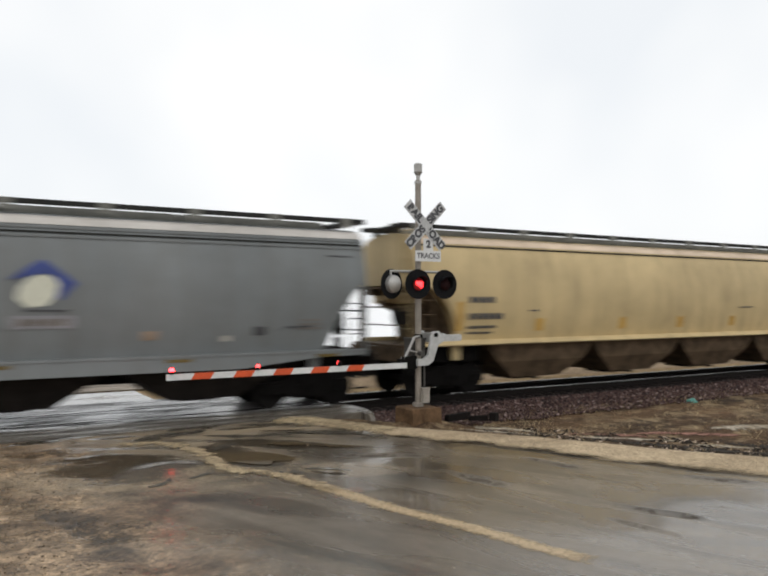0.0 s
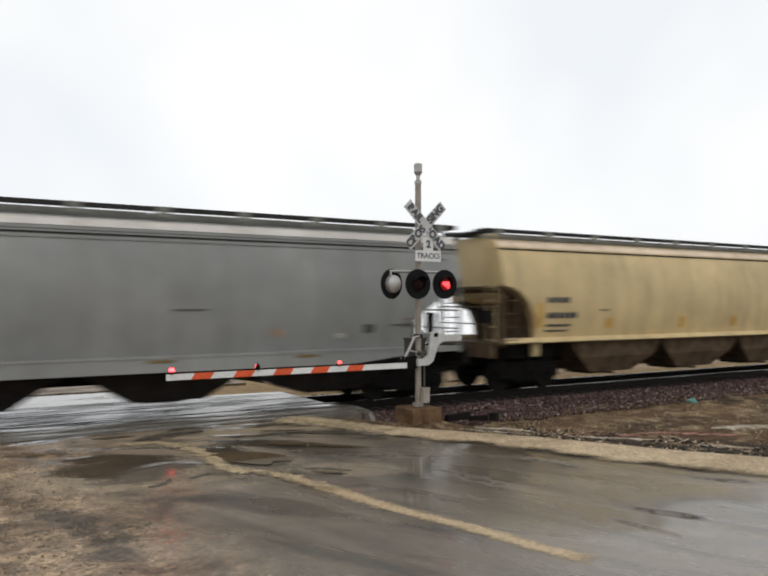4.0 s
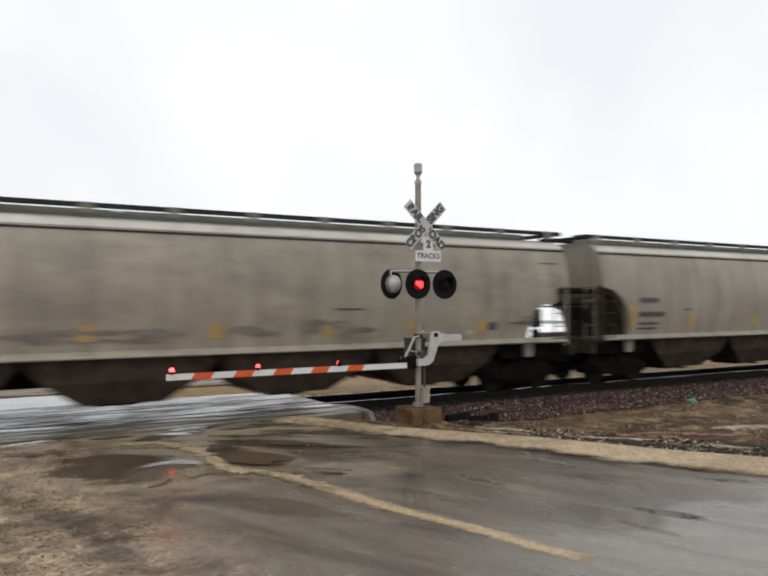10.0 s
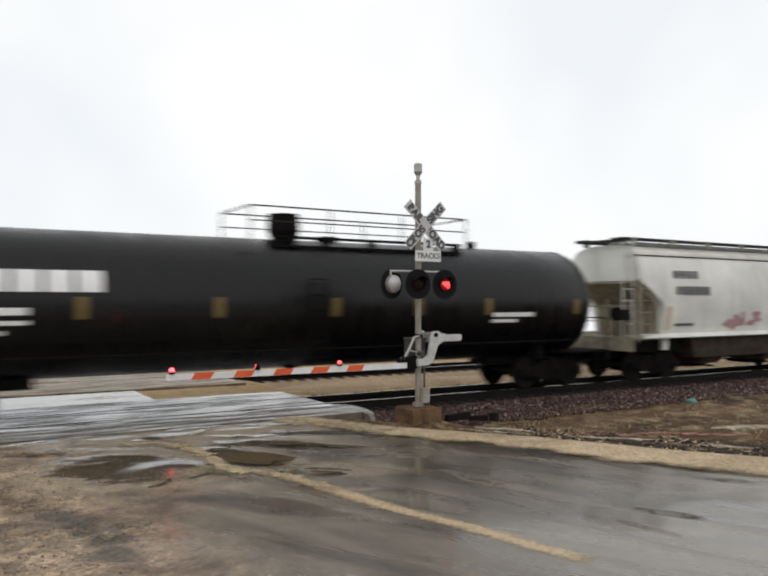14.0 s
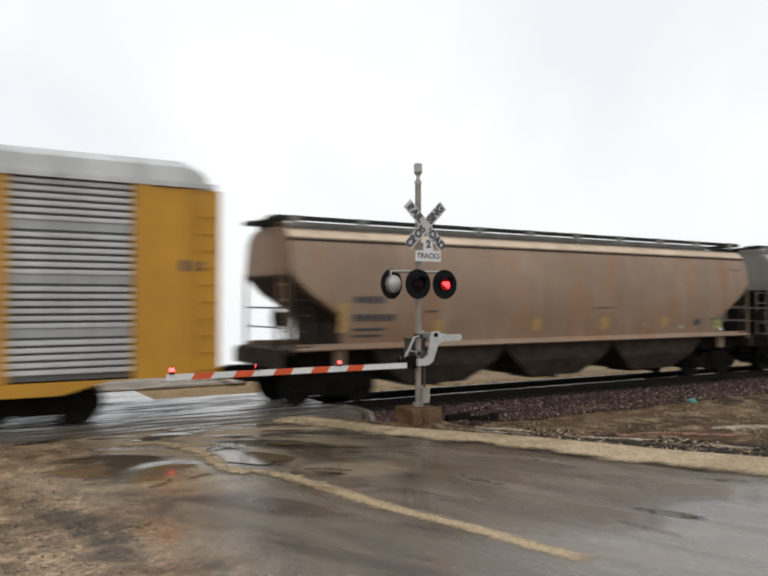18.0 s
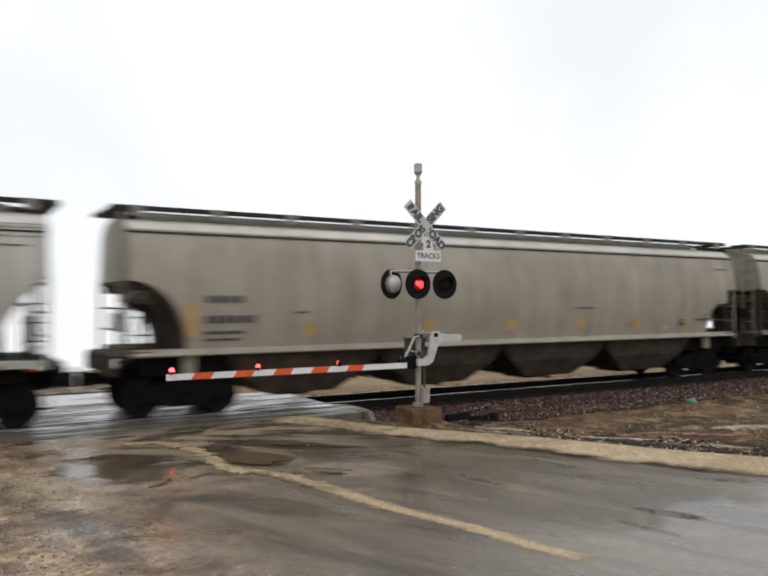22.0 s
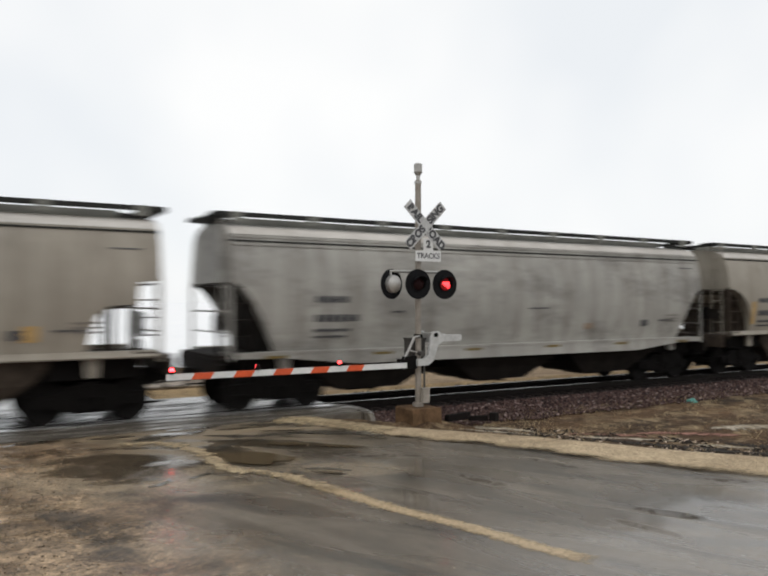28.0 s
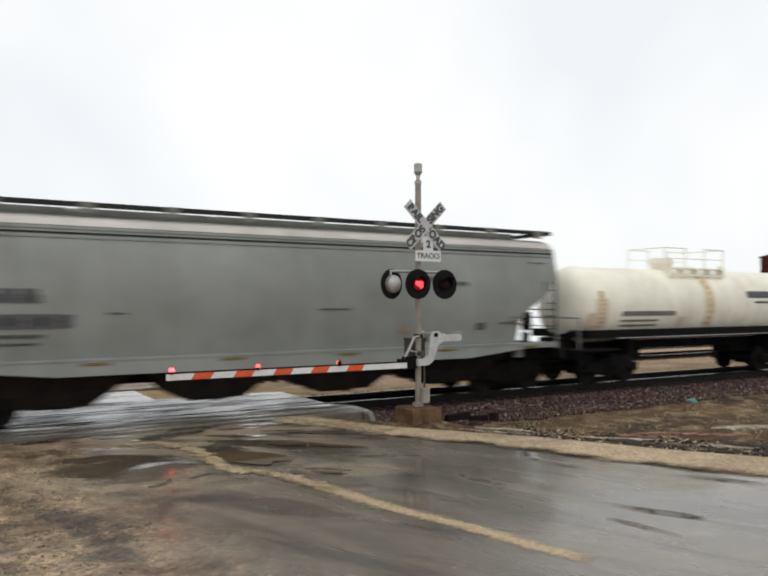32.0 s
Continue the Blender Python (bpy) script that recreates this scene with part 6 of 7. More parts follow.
solid("snow_field", lambda bm: strip(bm, lambda y: -1500.0, lambda y: 2500.0, 13.5, 2500.0, 30, lambda x, y: 0.0 - 0.25 * (1 - smooth01((y - 13.5) / 60))), SNOW, "flat white field under snow", "snow", "structure")


def surface_z(x, y):
    """The height of the road, its shoulder or the verge."""
    if x < road_right(y):
        return road_z(x, y)
    if x < shoulder_out(y):
        return shoulder_z(x, y)
    return ground_z(x, y)


def ribbon(bm, pts, half, z, k=10, wob=0.02, crown=0.0, seed=1, taper=False):
    """A band along a smooth line through a few points."""
    rnd = random.Random(seed)
    rows = []
    for i in range(len(pts) - 1):
        p0, p1, p2, p3 = pts[max(i - 1, 0)], pts[i], pts[i + 1], pts[min(i + 2, len(pts) - 1)]
        for j in range(k + (1 if i == len(pts) - 2 else 0)):
            t = j / k
            c = [0.5 * (2 * p1[a] + (p2[a] - p0[a]) * t + (2 * p0[a] - 5 * p1[a] + 4 * p2[a] - p3[a]) * t * t + (3 * p1[a] - p0[a] - 3 * p2[a] + p3[a]) * t ** 3) for a in (0, 1)]
            rows.append(Vector((c[0], c[1], 0)))
    ring = []
    for i, c in enumerate(rows):
        d = (rows[min(i + 1, len(rows) - 1)] - rows[max(i - 1, 0)]).normalized()
        nrm = Vector((-d.y, d.x, 0))
        h = half * (1 + rnd.uniform(-1, 1) * wob * 8)
        if taper:
            h *= min(1.0, 0.15 + i / (0.3 * len(rows)), 0.15 + (len(rows) - 1 - i) / (0.3 * len(rows)))
        ring.append([bm.verts.new(c + nrm * h * s + Vector((0, 0, z + 0.025 + surface_z(c.x + nrm.x * h * s, c.y + nrm.y * h * s) + crown * (1 - s * s)))) for s in (-1, -0.5, 0, 0.5, 1)])
    lay = bm.loops.layers.uv.new("across")
    for i, (a, b) in enumerate(zip(ring, ring[1:])):
        for j in range(4):
            f = bm.faces.new((a[j], a[j + 1], b[j + 1], b[j]))
            for lp, (di, dj) in zip(f.loops, ((0, 0), (0, 1), (1, 1), (1, 0))):
                lp[lay].uv = ((i + di) / (len(ring) - 1), (j + dj) / 4)


solid("centre_line", lambda bm: ribbon(bm, [(6.13, -12.45), (5.87, -11.74), (5.7, -11.07), (5.4, -10.09), (5.21, -9.46), (4.98, -8.41), (4.78, -7.54), (4.66, -7.04)], 0.19, -0.019, wob=0.02), YELLOW, "worn yellow line painted on the wet asphalt", "road marking", "structure")
solid("silt_ridge", lambda bm: ribbon(bm, [(5.1, -8.9), (4.8, -7.75), (4.56, -7.03), (4.25, -6.76), (4.06, -6.36), (4.1, -5.57), (4.02, -4.71), (3.75, -3.95), (3.3, -3.75), (2.9, -3.7)], 0.23, -0.02, k=14, wob=0.07, crown=0.024), RIDGE, "low ridge of tan silt beside a puddle", "silt ridge", "structure", smooth=60)
solid("silt_streak", lambda bm: ribbon(bm, [(6.4, -2.6), (7.0, -3.0), (7.5, -3.7), (7.8, -4.4), (8.1, -5.2)], 0.5, -0.018, k=14, wob=0.03, crown=0.012, seed=4), RIDGE, "washed-out tan silt at the road edge", "silt ridge", "structure", smooth=60)
for i, (pts, wide) in enumerate((([(1.2, -2.85), (1.96, -2.62), (2.9, -2.5)], 0.2), ([(3.25, -3.35), (3.8, -3.3), (4.3, -3.2), (4.9, -2.9)], 0.3), ([(4.1, -2.75), (4.7, -2.62), (5.3, -2.62)], 0.2), ([(4.35, -5.0), (4.65, -4.72), (4.95, -4.55)], 0.17), ([(4.6, -3.5), (5.28, -4.0), (5.9, -4.05), (6.5, -4.2)], 0.24), ([(5.6, -2.75), (6.3, -3.05), (6.9, -3.35)], 0.2), ([(6.4, -4.05), (7.0, -4.5), (7.4, -4.8), (7.75, -5.3)], 0.3), ([(5.15, -7.05), (5.5, -7.2), (5.8, -7.55)], 0.1), ([(2.7, -7.05), (2.95, -6.95), (3.12, -6.72)], 0.09), ([(3.35, -6.85), (3.6, -6.72), (3.85, -6.62)], 0.07), ([(4.45, -7.0), (4.75, -7.1), (5.05, -7.25)], 0.08))):
    solid("water_streak", lambda bm: ribbon(bm, pts, wide, -0.016, k=12, wob=0.01, taper=True, seed=40 + i), FILM, "thin streak of standing rain water", "puddle", "structure", "puddles", smooth=60)
SAND_PALE = wet_ground("pale_washed_sand", (0.30, 0.25, 0.18), (0.52, 0.46, 0.37), 0.5, 0.9, 2.5, 0.5, 0.8, 0.2)
soft_edges(SAND_PALE, 4.0, 0.4, 1.2, 1.5)
SAND_RED = wet_ground("reddish_wet_clay", (0.14, 0.06, 0.04), (0.34, 0.19, 0.145), 0.5, 0.9, 2.5, 0.5, 0.8, 0.2)
soft_edges(SAND_RED, 4.0, 0.4, 1.2, 1.5)
for i, (pts, wide, m, lab) in enumerate((([(10.4, -4.3), (10.84, -4.7), (11.2, -5.1), (11.5, -5.6)], 0.28, SAND_PALE, "pale washed sand"), ([(11.2, -6.2), (11.5, -6.5), (12.07, -6.94), (12.7, -7.3), (13.4, -7.9)], 0.22, SAND_PALE, "pale washed sand"), ([(13.2, -6.75), (13.9, -7.1), (14.6, -7.55), (15.2, -8.1)], 0.3, SAND_RED, "reddish wet clay"), ([(15.3, -7.1), (15.81, -7.44), (16.4, -7.55), (17.0, -7.7)], 0.4, SAND_PALE, "pale washed sand"), ([(13.2, -8.2), (13.77, -8.6), (14.24, -9.1)], 0.18, SAND_PALE, "pale washed sand"), ([(9.75, -5.0), (10.1, -5.35), (10.5, -5.85), (10.8, -6.3)], 0.2, SAND_PALE, "pale washed sand"), ([(15.2, -8.6), (15.9, -8.9), (16.6, -9.4)], 0.3, SAND_RED, "reddish wet clay"), ([(11.9, -6.1), (12.5, -6.5), (13.2, -7.2)], 0.2, SAND_RED, "reddish wet clay"), ([(17.0, -8.3), (17.8, -8.5), (18.8, -9.0)], 0.4, SAND_RED, "reddish wet clay"))):
    solid("sand_streak", lambda bm: ribbon(bm, pts, wide, -0.018, k=12, wob=0.05, crown=0.02, taper=True, seed=60 + i), m, lab + " lying in a streak on the verge", "sand", "structure", "sand streaks", smooth=60)
SHOULDER_STONE = simple("pale_dry_clod", (0.46, 0.37, 0.29), 0.9, var=0.5)
DITCH = simple("black_wet_soil", (0.022, 0.016, 0.011), 0.7, var=0.5, scale=6)
for i, pts in enumerate(([(11.55, -7.1), (11.75, -7.5), (12.2, -8.07), (12.6, -8.56), (13.02, -9.11), (13.54, -9.66), (14.2, -10.4)], [(11.2, -6.35), (11.55, -6.8), (11.8, -7.2)], [(14.0, -8.4), (14.36, -8.74), (14.6, -9.1), (15.0, -9.6)], [(10.3, -5.45), (10.7, -5.75), (11.1, -6.2)])):
    solid("verge_rut", lambda bm: ribbon(bm, pts, (0.26, 0.12, 0.13, 0.08)[i], -0.012, k=12, wob=0.08, crown=0.008, taper=True, seed=7 + i), DITCH, "dark wet rut along the verge", "rut", "structure", "verge ruts", smooth=60)


def pool(cx, cy, rx, ry, rot, seed, z=-0.012):
    def make(bm):
        rnd = random.Random(seed)
        k = 28
        ph = [rnd.uniform(0, 6.28) for _ in range(3)]
        ring = []
        for i in range(k):
            a = 2 * math.pi * i / k
            q = 1 + 0.22 * math.sin(2 * a + ph[0]) + 0.14 * math.sin(3 * a + ph[1]) + 0.08 * math.sin(5 * a + ph[2])
            u, w = rx * q * math.cos(a), ry * q * math.sin(a)
            ring.append(bm.verts.new((cx + u * math.cos(rot) - w * math.sin(rot), cy + u * math.sin(rot) + w * math.cos(rot), z + lot_z(cy + u * math.sin(rot) + w * math.cos(rot)))))
        bm.faces.new(ring)
    solid("puddle", make, WATER, "shallow muddy rain puddle on the road", "puddle", "structure", "puddles")


for i, (cx, cy, rx, ry, rot) in enumerate(((4.68, -5.85, 0.82, 0.4, -1.05), (5.42, -7.45, 0.22, 0.07, -0.8), (5.75, -5.1, 0.42, 0.12, -0.75), (6.5, -5.75, 0.5, 0.08, -0.8))):
    pool(cx, cy, rx, ry, rot, 20 + i)


# ---- tracks ----
def rail_mesh(bm, x0, x1, y):
    prof = [(-0.07, -0.18), (-0.07, -0.165), (-0.012, -0.14), (-0.012, -0.045), (-0.036, -0.035), (-0.036, -0.004), (-0.03, 0.0), (0.03, 0.0), (0.036, -0.004), (0.036, -0.035), (0.012, -0.045), (0.012, -0.14), (0.07, -0.165), (0.07, -0.18)]
    loft(bm, [[(x, y + a, z) for a, z in prof] for x in (x0, x1)])
    bm.faces.ensure_lookup_table()
    for f in bm.faces:
        if all(v.co.z > -0.006 for v in f.verts):
            f.material_index = 1


SECOND = 7.6
for yc in (0.0, SECOND):
    for s in (-1, 1):
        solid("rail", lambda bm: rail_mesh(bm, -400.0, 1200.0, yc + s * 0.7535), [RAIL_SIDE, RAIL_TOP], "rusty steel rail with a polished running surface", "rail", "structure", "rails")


def bed_profile(bm, yc, x0, x1):
    prof = [(-4.35, -0.31), (-1.6, -0.19), (1.75, -0.19), (3.0, -0.4)]
    loft(bm, [[(x, yc + a, z) for a, z in prof] for x in (x0, x1)])


for yc in (0.0, SECOND):
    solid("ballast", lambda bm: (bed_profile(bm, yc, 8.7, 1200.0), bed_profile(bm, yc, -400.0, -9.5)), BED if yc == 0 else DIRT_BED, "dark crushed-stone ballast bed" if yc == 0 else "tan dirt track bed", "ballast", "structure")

# level crossing: concrete panels between and beside the rails
crossing = thing("level_crossing", "wet concrete panel level crossing over the rails", "level crossing", kind="structure")
for yc in (0.0, SECOND):
    for y0, y1, k in ((-2.55, -0.85, 4), (-0.66, 0.66, 3), (0.85, 2.35, 3)):
        wide = (y1 - y0) / k
        for r in range(k):
            for i in range(7):
                a = -9.3 + i * 2.58
                drop = 0.003 * noise.noise((a * 3, yc + y0 + r, 6))
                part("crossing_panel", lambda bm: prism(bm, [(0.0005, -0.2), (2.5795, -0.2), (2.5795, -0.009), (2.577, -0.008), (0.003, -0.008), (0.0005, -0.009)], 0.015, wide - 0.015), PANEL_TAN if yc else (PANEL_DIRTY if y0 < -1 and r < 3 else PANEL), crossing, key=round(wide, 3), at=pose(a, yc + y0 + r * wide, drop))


def apron_end(bm):
    """A concrete lip with a rounded corner that drops to the ballast."""
    plan = [(8.752, -2.95), (8.752, -0.87), (8.95, -0.9)] + [(8.85 + 0.38 * math.cos(radians(k)), -1.35 + 0.4 * math.sin(radians(k))) for k in range(70, -10, -10)] + [(9.2, -2.0), (9.05, -2.6), (8.85, -2.97)]
    mid = (8.8, -1.9)

    def ring(q, z):
        return [(mid[0] + (x - mid[0]) * (q if x > 8.76 else 1), mid[1] + (y - mid[1]) * q, z) for x, y in plan]
    loft(bm, [ring(1.15, -0.3), ring(1.02, -0.06), ring(0.96, -0.02), ring(0.85, -0.008)])


part("ramp_end", apron_end, PANEL_DIRTY, crossing, "rounded concrete end of the crossing surface", smooth=50)

ties = thing("cross_ties", "weathered dark timber cross ties", "railway ties", kind="structure")
for i in range(110):
    x = 9.3 + i * 0.52
    part("tie", lambda bm: box(bm, -0.11, 0.11, -1.3, 1.3, -0.4, -0.172), TIE, ties, key="tie", at=pose(x, 0.02 * math.sin(i * 3.1), 0, 0, 0, 0.6 * math.sin(i * 1.7)))
for i in range(60):
    part("tie", lambda bm: box(bm, -0.11, 0.11, -1.3, 1.3, -0.4, -0.172), TIE, ties, key="tie", at=pose(9.3 + i * 0.52, SECOND, 0))


def scatter(name, mat, label, category, count, place, size, seed, flat=0.7):
    """Many small stones joined into one piece."""
    rng = np.random.default_rng(seed)
    base = np.array([(1, 0, 0), (0, 1, 0), (-1, 0, 0), (0, -1, 0), (0, 0, 1), (0, 0, -1), (0.65, 0.65, 0.5), (-0.65, -0.6, 0.55)], float)
    tri = np.array([(0, 6, 4), (6, 1, 4), (1, 2, 4), (2, 7, 4), (7, 3, 4), (3, 0, 4), (0, 1, 6), (2, 3, 7), (1, 0, 5), (2, 1, 5), (3, 2, 5), (0, 3, 5)])
    V, F = [], []
    for i in range(count):
        p = place(rng)
        q = size * rng.uniform(0.5, 1.5)
        sh = rng.uniform(0.65, 1.25, 3) * (1, 1, flat)
        a, b2 = rng.uniform(0, 6.28), rng.uniform(-0.6, 0.6)
        ca, sa, cb, sb = math.cos(a), math.sin(a), math.cos(b2), math.sin(b2)
        R = np.array([(ca, -sa, 0), (sa, ca, 0), (0, 0, 1)]) @ np.array([(1, 0, 0), (0, cb, -sb), (0, sb, cb)])
        V.append((base * sh * q * rng.uniform(0.8, 1.2, (8, 1))) @ R.T + p)
        F.append(tri + 8 * i)
    me = bpy.data.meshes.new(name)
    me.from_pydata(np.concatenate(V).tolist(), [], np.concatenate(F).tolist())
    me.materials.append(mat)
    tagged(new(name, me), label, category, kind="stuff")


def on_bed(rng):
    x = 8.9 + 46 * rng.uniform() ** 1.6
    u = rng.uniform() ** 1.15
    y = -1.7 - (2.6 + 0.25 * noise.noise((x * 0.9, 0, 0))) * u
    z = -0.185 if y > -1.6 else -0.19 - 0.05 * (-1.6 - y) / 2.7
    return np.array((x, y, z + 0.015))


scatter("ballast_stones", STONE, "crushed pinkish-grey ballast stones", "ballast", 20000, on_bed, 0.032, 3)
scatter("ballast_stones", STONE_DARK, "ballast stones between the ties, blackened for oil and the train's shade", "ballast", 4000, lambda r: np.array((8.9 + 40 * r.uniform() ** 1.5, r.uniform(-1.75, 2.6), -0.19)), 0.04, 4)


def on_lot(rng):
    while True:
        x, y = rng.uniform(-2.5, 14.5), -rng.uniform(2.8, 14.0)
        w = smooth01((2.4 - x) / 2.2) * 0.8 if x < 2.4 else (0.12 if road_right(y) + 0.3 < x < shoulder_out(y) + 0.2 else 0.004)
        if rng.uniform() < w:
            return np.array((x, y, road_z(x, y) + 0.002 if x < road_right(y) else (shoulder_z(x, y) + 0.002 if x < shoulder_out(y) - 0.3 else ground_z(x, y) + 0.02)))


scatter("loose_gravel", PEBBLE, "loose wet brown gravel on the mud", "gravel", 7000, on_lot, 0.012, 5)


def straw(name, count, place, size, seed, label):
    rng = np.random.default_rng(seed)
    V, F = [], []
    for i in range(count):
        p = place(rng)
        a, lean, hgt = rng.uniform(0, 6.28), rng.uniform(0.9, 1.5), size * rng.uniform(0.5, 1.4)
        d = np.array((math.cos(a), math.sin(a), 0))
        w = np.array((-math.sin(a), math.cos(a), 0)) * 0.004
        mid = p + d * math.sin(lean) * hgt * 0.5 + np.array((0, 0, math.cos(lean) * hgt * 0.6))
        tip = p + d * math.sin(lean) * hgt + np.array((0, 0, math.cos(lean) * hgt * 0.7))
        V += [p - w, p + w, mid - w * 0.7, mid + w * 0.7, tip]
        k = 5 * i
        F += [(k, k + 1, k + 3, k + 2), (k + 2, k + 3, k + 4)]
    me = bpy.data.meshes.new(name)
    me.from_pydata([tuple(v) for v in V], [], F)
    me.materials.append(STRAW)
    tagged(new(name, me), label, "dead grass", kind="stuff")


def on_verge(rng):
    while True:
        x, y = 9.5 + 24 * rng.uniform() ** 1.3, -rng.uniform(3.5, 11.5)
        if x > shoulder_out(y) + 0.1 and not (y < -6.8 and 0.55 < x - shoulder_out(y) < 1.4) and noise.noise((x * 0.45, y * 0.9, 1)) + 0.5 * noise.noise((x * 1.6, y * 2.4, 8)) + rng.uniform(-0.08, 0.12) > 0.1:
            return np.array((x, y, ground_z(x, y) - 0.004))


def on_lower_verge(rng):
    while True:
        x, y = rng.uniform(10.2, 18.0), -rng.uniform(5.0, 11.5)
        d = x - shoulder_out(y)
        if 0.1 < d < 2.6 and noise.noise((x * 1.6, y * 1.6, 5)) + rng.uniform(-0.2, 0.2) > 0.05:
            return np.array((x, y, ground_z(x, y)))


scatter("pale_clods", SHOULDER_STONE, "pale clods and litter-coloured stones on the verge", "clods", 380, on_lower_verge, 0.03, 31, 0.5)
scatter("dark_clods", DITCH, "black wet clods of soil on the verge", "clods", 900, on_lower_verge, 0.045, 32, 0.5)
straw("dead_grass", 8000, on_verge, 0.2, 6, "matted dead straw-coloured grass beside the ballast")
straw("dead_grass", 12000, lambda r: np.array((8.5 + 45 * r.uniform() ** 1.4, r.uniform(3.0, 13.0), -0.36)), 0.3, 7, "dry tan grass beyond the track")

# a low mound of dirt round the signal's footing
def mound(bm):
    k, rings = 40, []
    for r in [0.0, 0.15, 0.3, 0.45, 0.6, 0.75, 0.9, 1.05, 1.2]:
        ring = []
        for i in range(k):
            a = 2 * math.pi * i / k
            x, y = 9.36 + max(r, 0.01) * 1.25 * math.cos(a), -4.18 + max(r, 0.01) * 0.9 * math.sin(a)
            ring.append((x, y, -0.3 + 0.33 * math.exp(-(r / 0.75) ** 2) * (1 + 0.3 * noise.noise((x * 2.5, y * 2.5, 2))) + 0.03 * noise.noise((x * 7, y * 7, 5))))
        rings.append(ring)
    loft(bm, rings, caps=False)


solid("dirt_mound", mound, VERGE, "brown dirt heaped round the signal footing", "dirt mound", "structure", smooth=60)

# scrap and timbers by the mast
scrap = thing("plastic_scrap", "crumpled teal plastic scrap lying on the ballast", "litter")


def crumple(bm):
    bmesh.ops.create_icosphere(bm, subdivisions=2, radius=0.13)
    for v in bm.verts:
        v.co = Vector((18.6, -4.2, -0.24)) + Vector((v.co.x * 1.3, v.co.y, v.co.z * 0.75)) * (1 + 0.5 * noise.noise(v.co * 14))


part("crumpled_sheet", crumple, simple("teal_plastic", (0.05, 0.22, 0.18), 0.35), scrap)
for i, (x, y, w, d, hh, r) in enumerate(((10.35, -4.2, 0.7, 0.13, 0.16, 6), (10.7, -4.5, 0.45, 0.12, 0.12, -14), (10.95, -4.75, 0.22, 0.16, 0.2, 30))):
    t = thing("timber_block", "dark rotten timber block lying by the signal base", "timber", "timbers by the signal", at=pose(x, y, -0.1, 0, 3 * i, r))
    part("block", lambda bm: prism(bm, [(-w / 2, 0), (w / 2, 0), (w / 2 - 0.01, hh), (-w / 2 + 0.015, hh - 0.02)], -d / 2, d / 2), TIE, t)

# ---- crossing signal with its gate ----
ALU = simple("weathered_aluminium", (0.40, 0.39, 0.37), 0.45, 0.6, var=0.2)
MAST = simple("weathered_grey_mast", (0.27, 0.24, 0.205), 0.55, 0.3, var=0.25)
WHITE_PAINT = simple("white_sheeting", (0.64, 0.64, 0.63), 0.45, var=0.1)
BLADE = simple("weathered_white_sheeting", (0.47, 0.47, 0.465), 0.5, var=0.15)
BLACK = simple("matt_black_paint", (0.006, 0.006, 0.007), 0.75)
RED_SHEET = simple("red_orange_sheeting", (0.62, 0.085, 0.02), 0.4, var=0.12)
CRANK = simple("scuffed_white_casting", (0.46, 0.46, 0.45), 0.5, var=0.2)
RUST = simple("rust_stained_concrete", (0.13, 0.078, 0.042), 0.8, var=0.6)
LENS_DARK = simple("unlit_red_lens", (0.013, 0.0022, 0.0025), 0.7, var=0.1)
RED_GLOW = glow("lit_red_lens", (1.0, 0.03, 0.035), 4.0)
# Weaker copy of the lit lens, painted round its bright spot.
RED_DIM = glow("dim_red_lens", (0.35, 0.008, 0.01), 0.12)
RED_GLOW_SMALL = glow("lit_gate_lamp", (1.0, 0.007, 0.009), 60.0)
GATE_GREY = simple("grimy_grey_housing", (0.06, 0.056, 0.05), 0.6, var=0.35)
RED_GLOW_FLASH = glow("lit_flashing_gate_lamp", (1.0, 0.05, 0.05), 5.0)
MX, MY = 9.32, -4.12
signal = thing("crossing_signal", "grey level-crossing signal mast with crossbuck, flashing lights and lowered gate", "crossing signal", at=pose(MX, MY, 0.0))


def mast(bm):
    rod(bm, (0, 0, 0.25), (0, 0, 5.31), 0.068, 18)
    for z in (0.32, 0.36):
        rod(bm, (0, 0, z - 0.04), (0, 0, z), 0.13, 18)


part("mast", mast, MAST, signal, smooth=40)
part("foundation", lambda bm: prism(bm, [(-0.39, -0.35), (0.39, -0.35), (0.37, 0.24), (0.33, 0.27), (-0.33, 0.27), (-0.37, 0.24)], -0.36, 0.36), RUST, signal, "rust-stained concrete footing")
part("junction_box", lambda bm: (box(bm, 0.03, 0.2, -0.16, 0.0, 0.36, 0.68), box(bm, 0.02, 0.21, -0.17, 0.0, 0.66, 0.69)), CONCRETE, signal, "pale cable box on the mast")
part("bell", lambda bm: (rod(bm, (0, 0, 5.31), (0, 0, 5.44), 0.045, 14), rod(bm, (0, 0, 5.42), (0, 0, 5.5), 0.05, 16, 0.095), rod(bm, (0, 0, 5.5), (0, 0, 5.67), 0.095, 16), rod(bm, (0, 0, 5.67), (0, 0, 5.7), 0.1, 16, 0.06)), ALU, signal, "grey warning bell on the mast top", smooth=40)
for z in (5.24, 4.0, 3.55, 2.9):
    part("mast_collar", lambda bm: rod(bm, (0, 0, 0), (0, 0, 0.05), 0.082, 16), ALU, signal, key="collar", at=pose(0, 0, z))


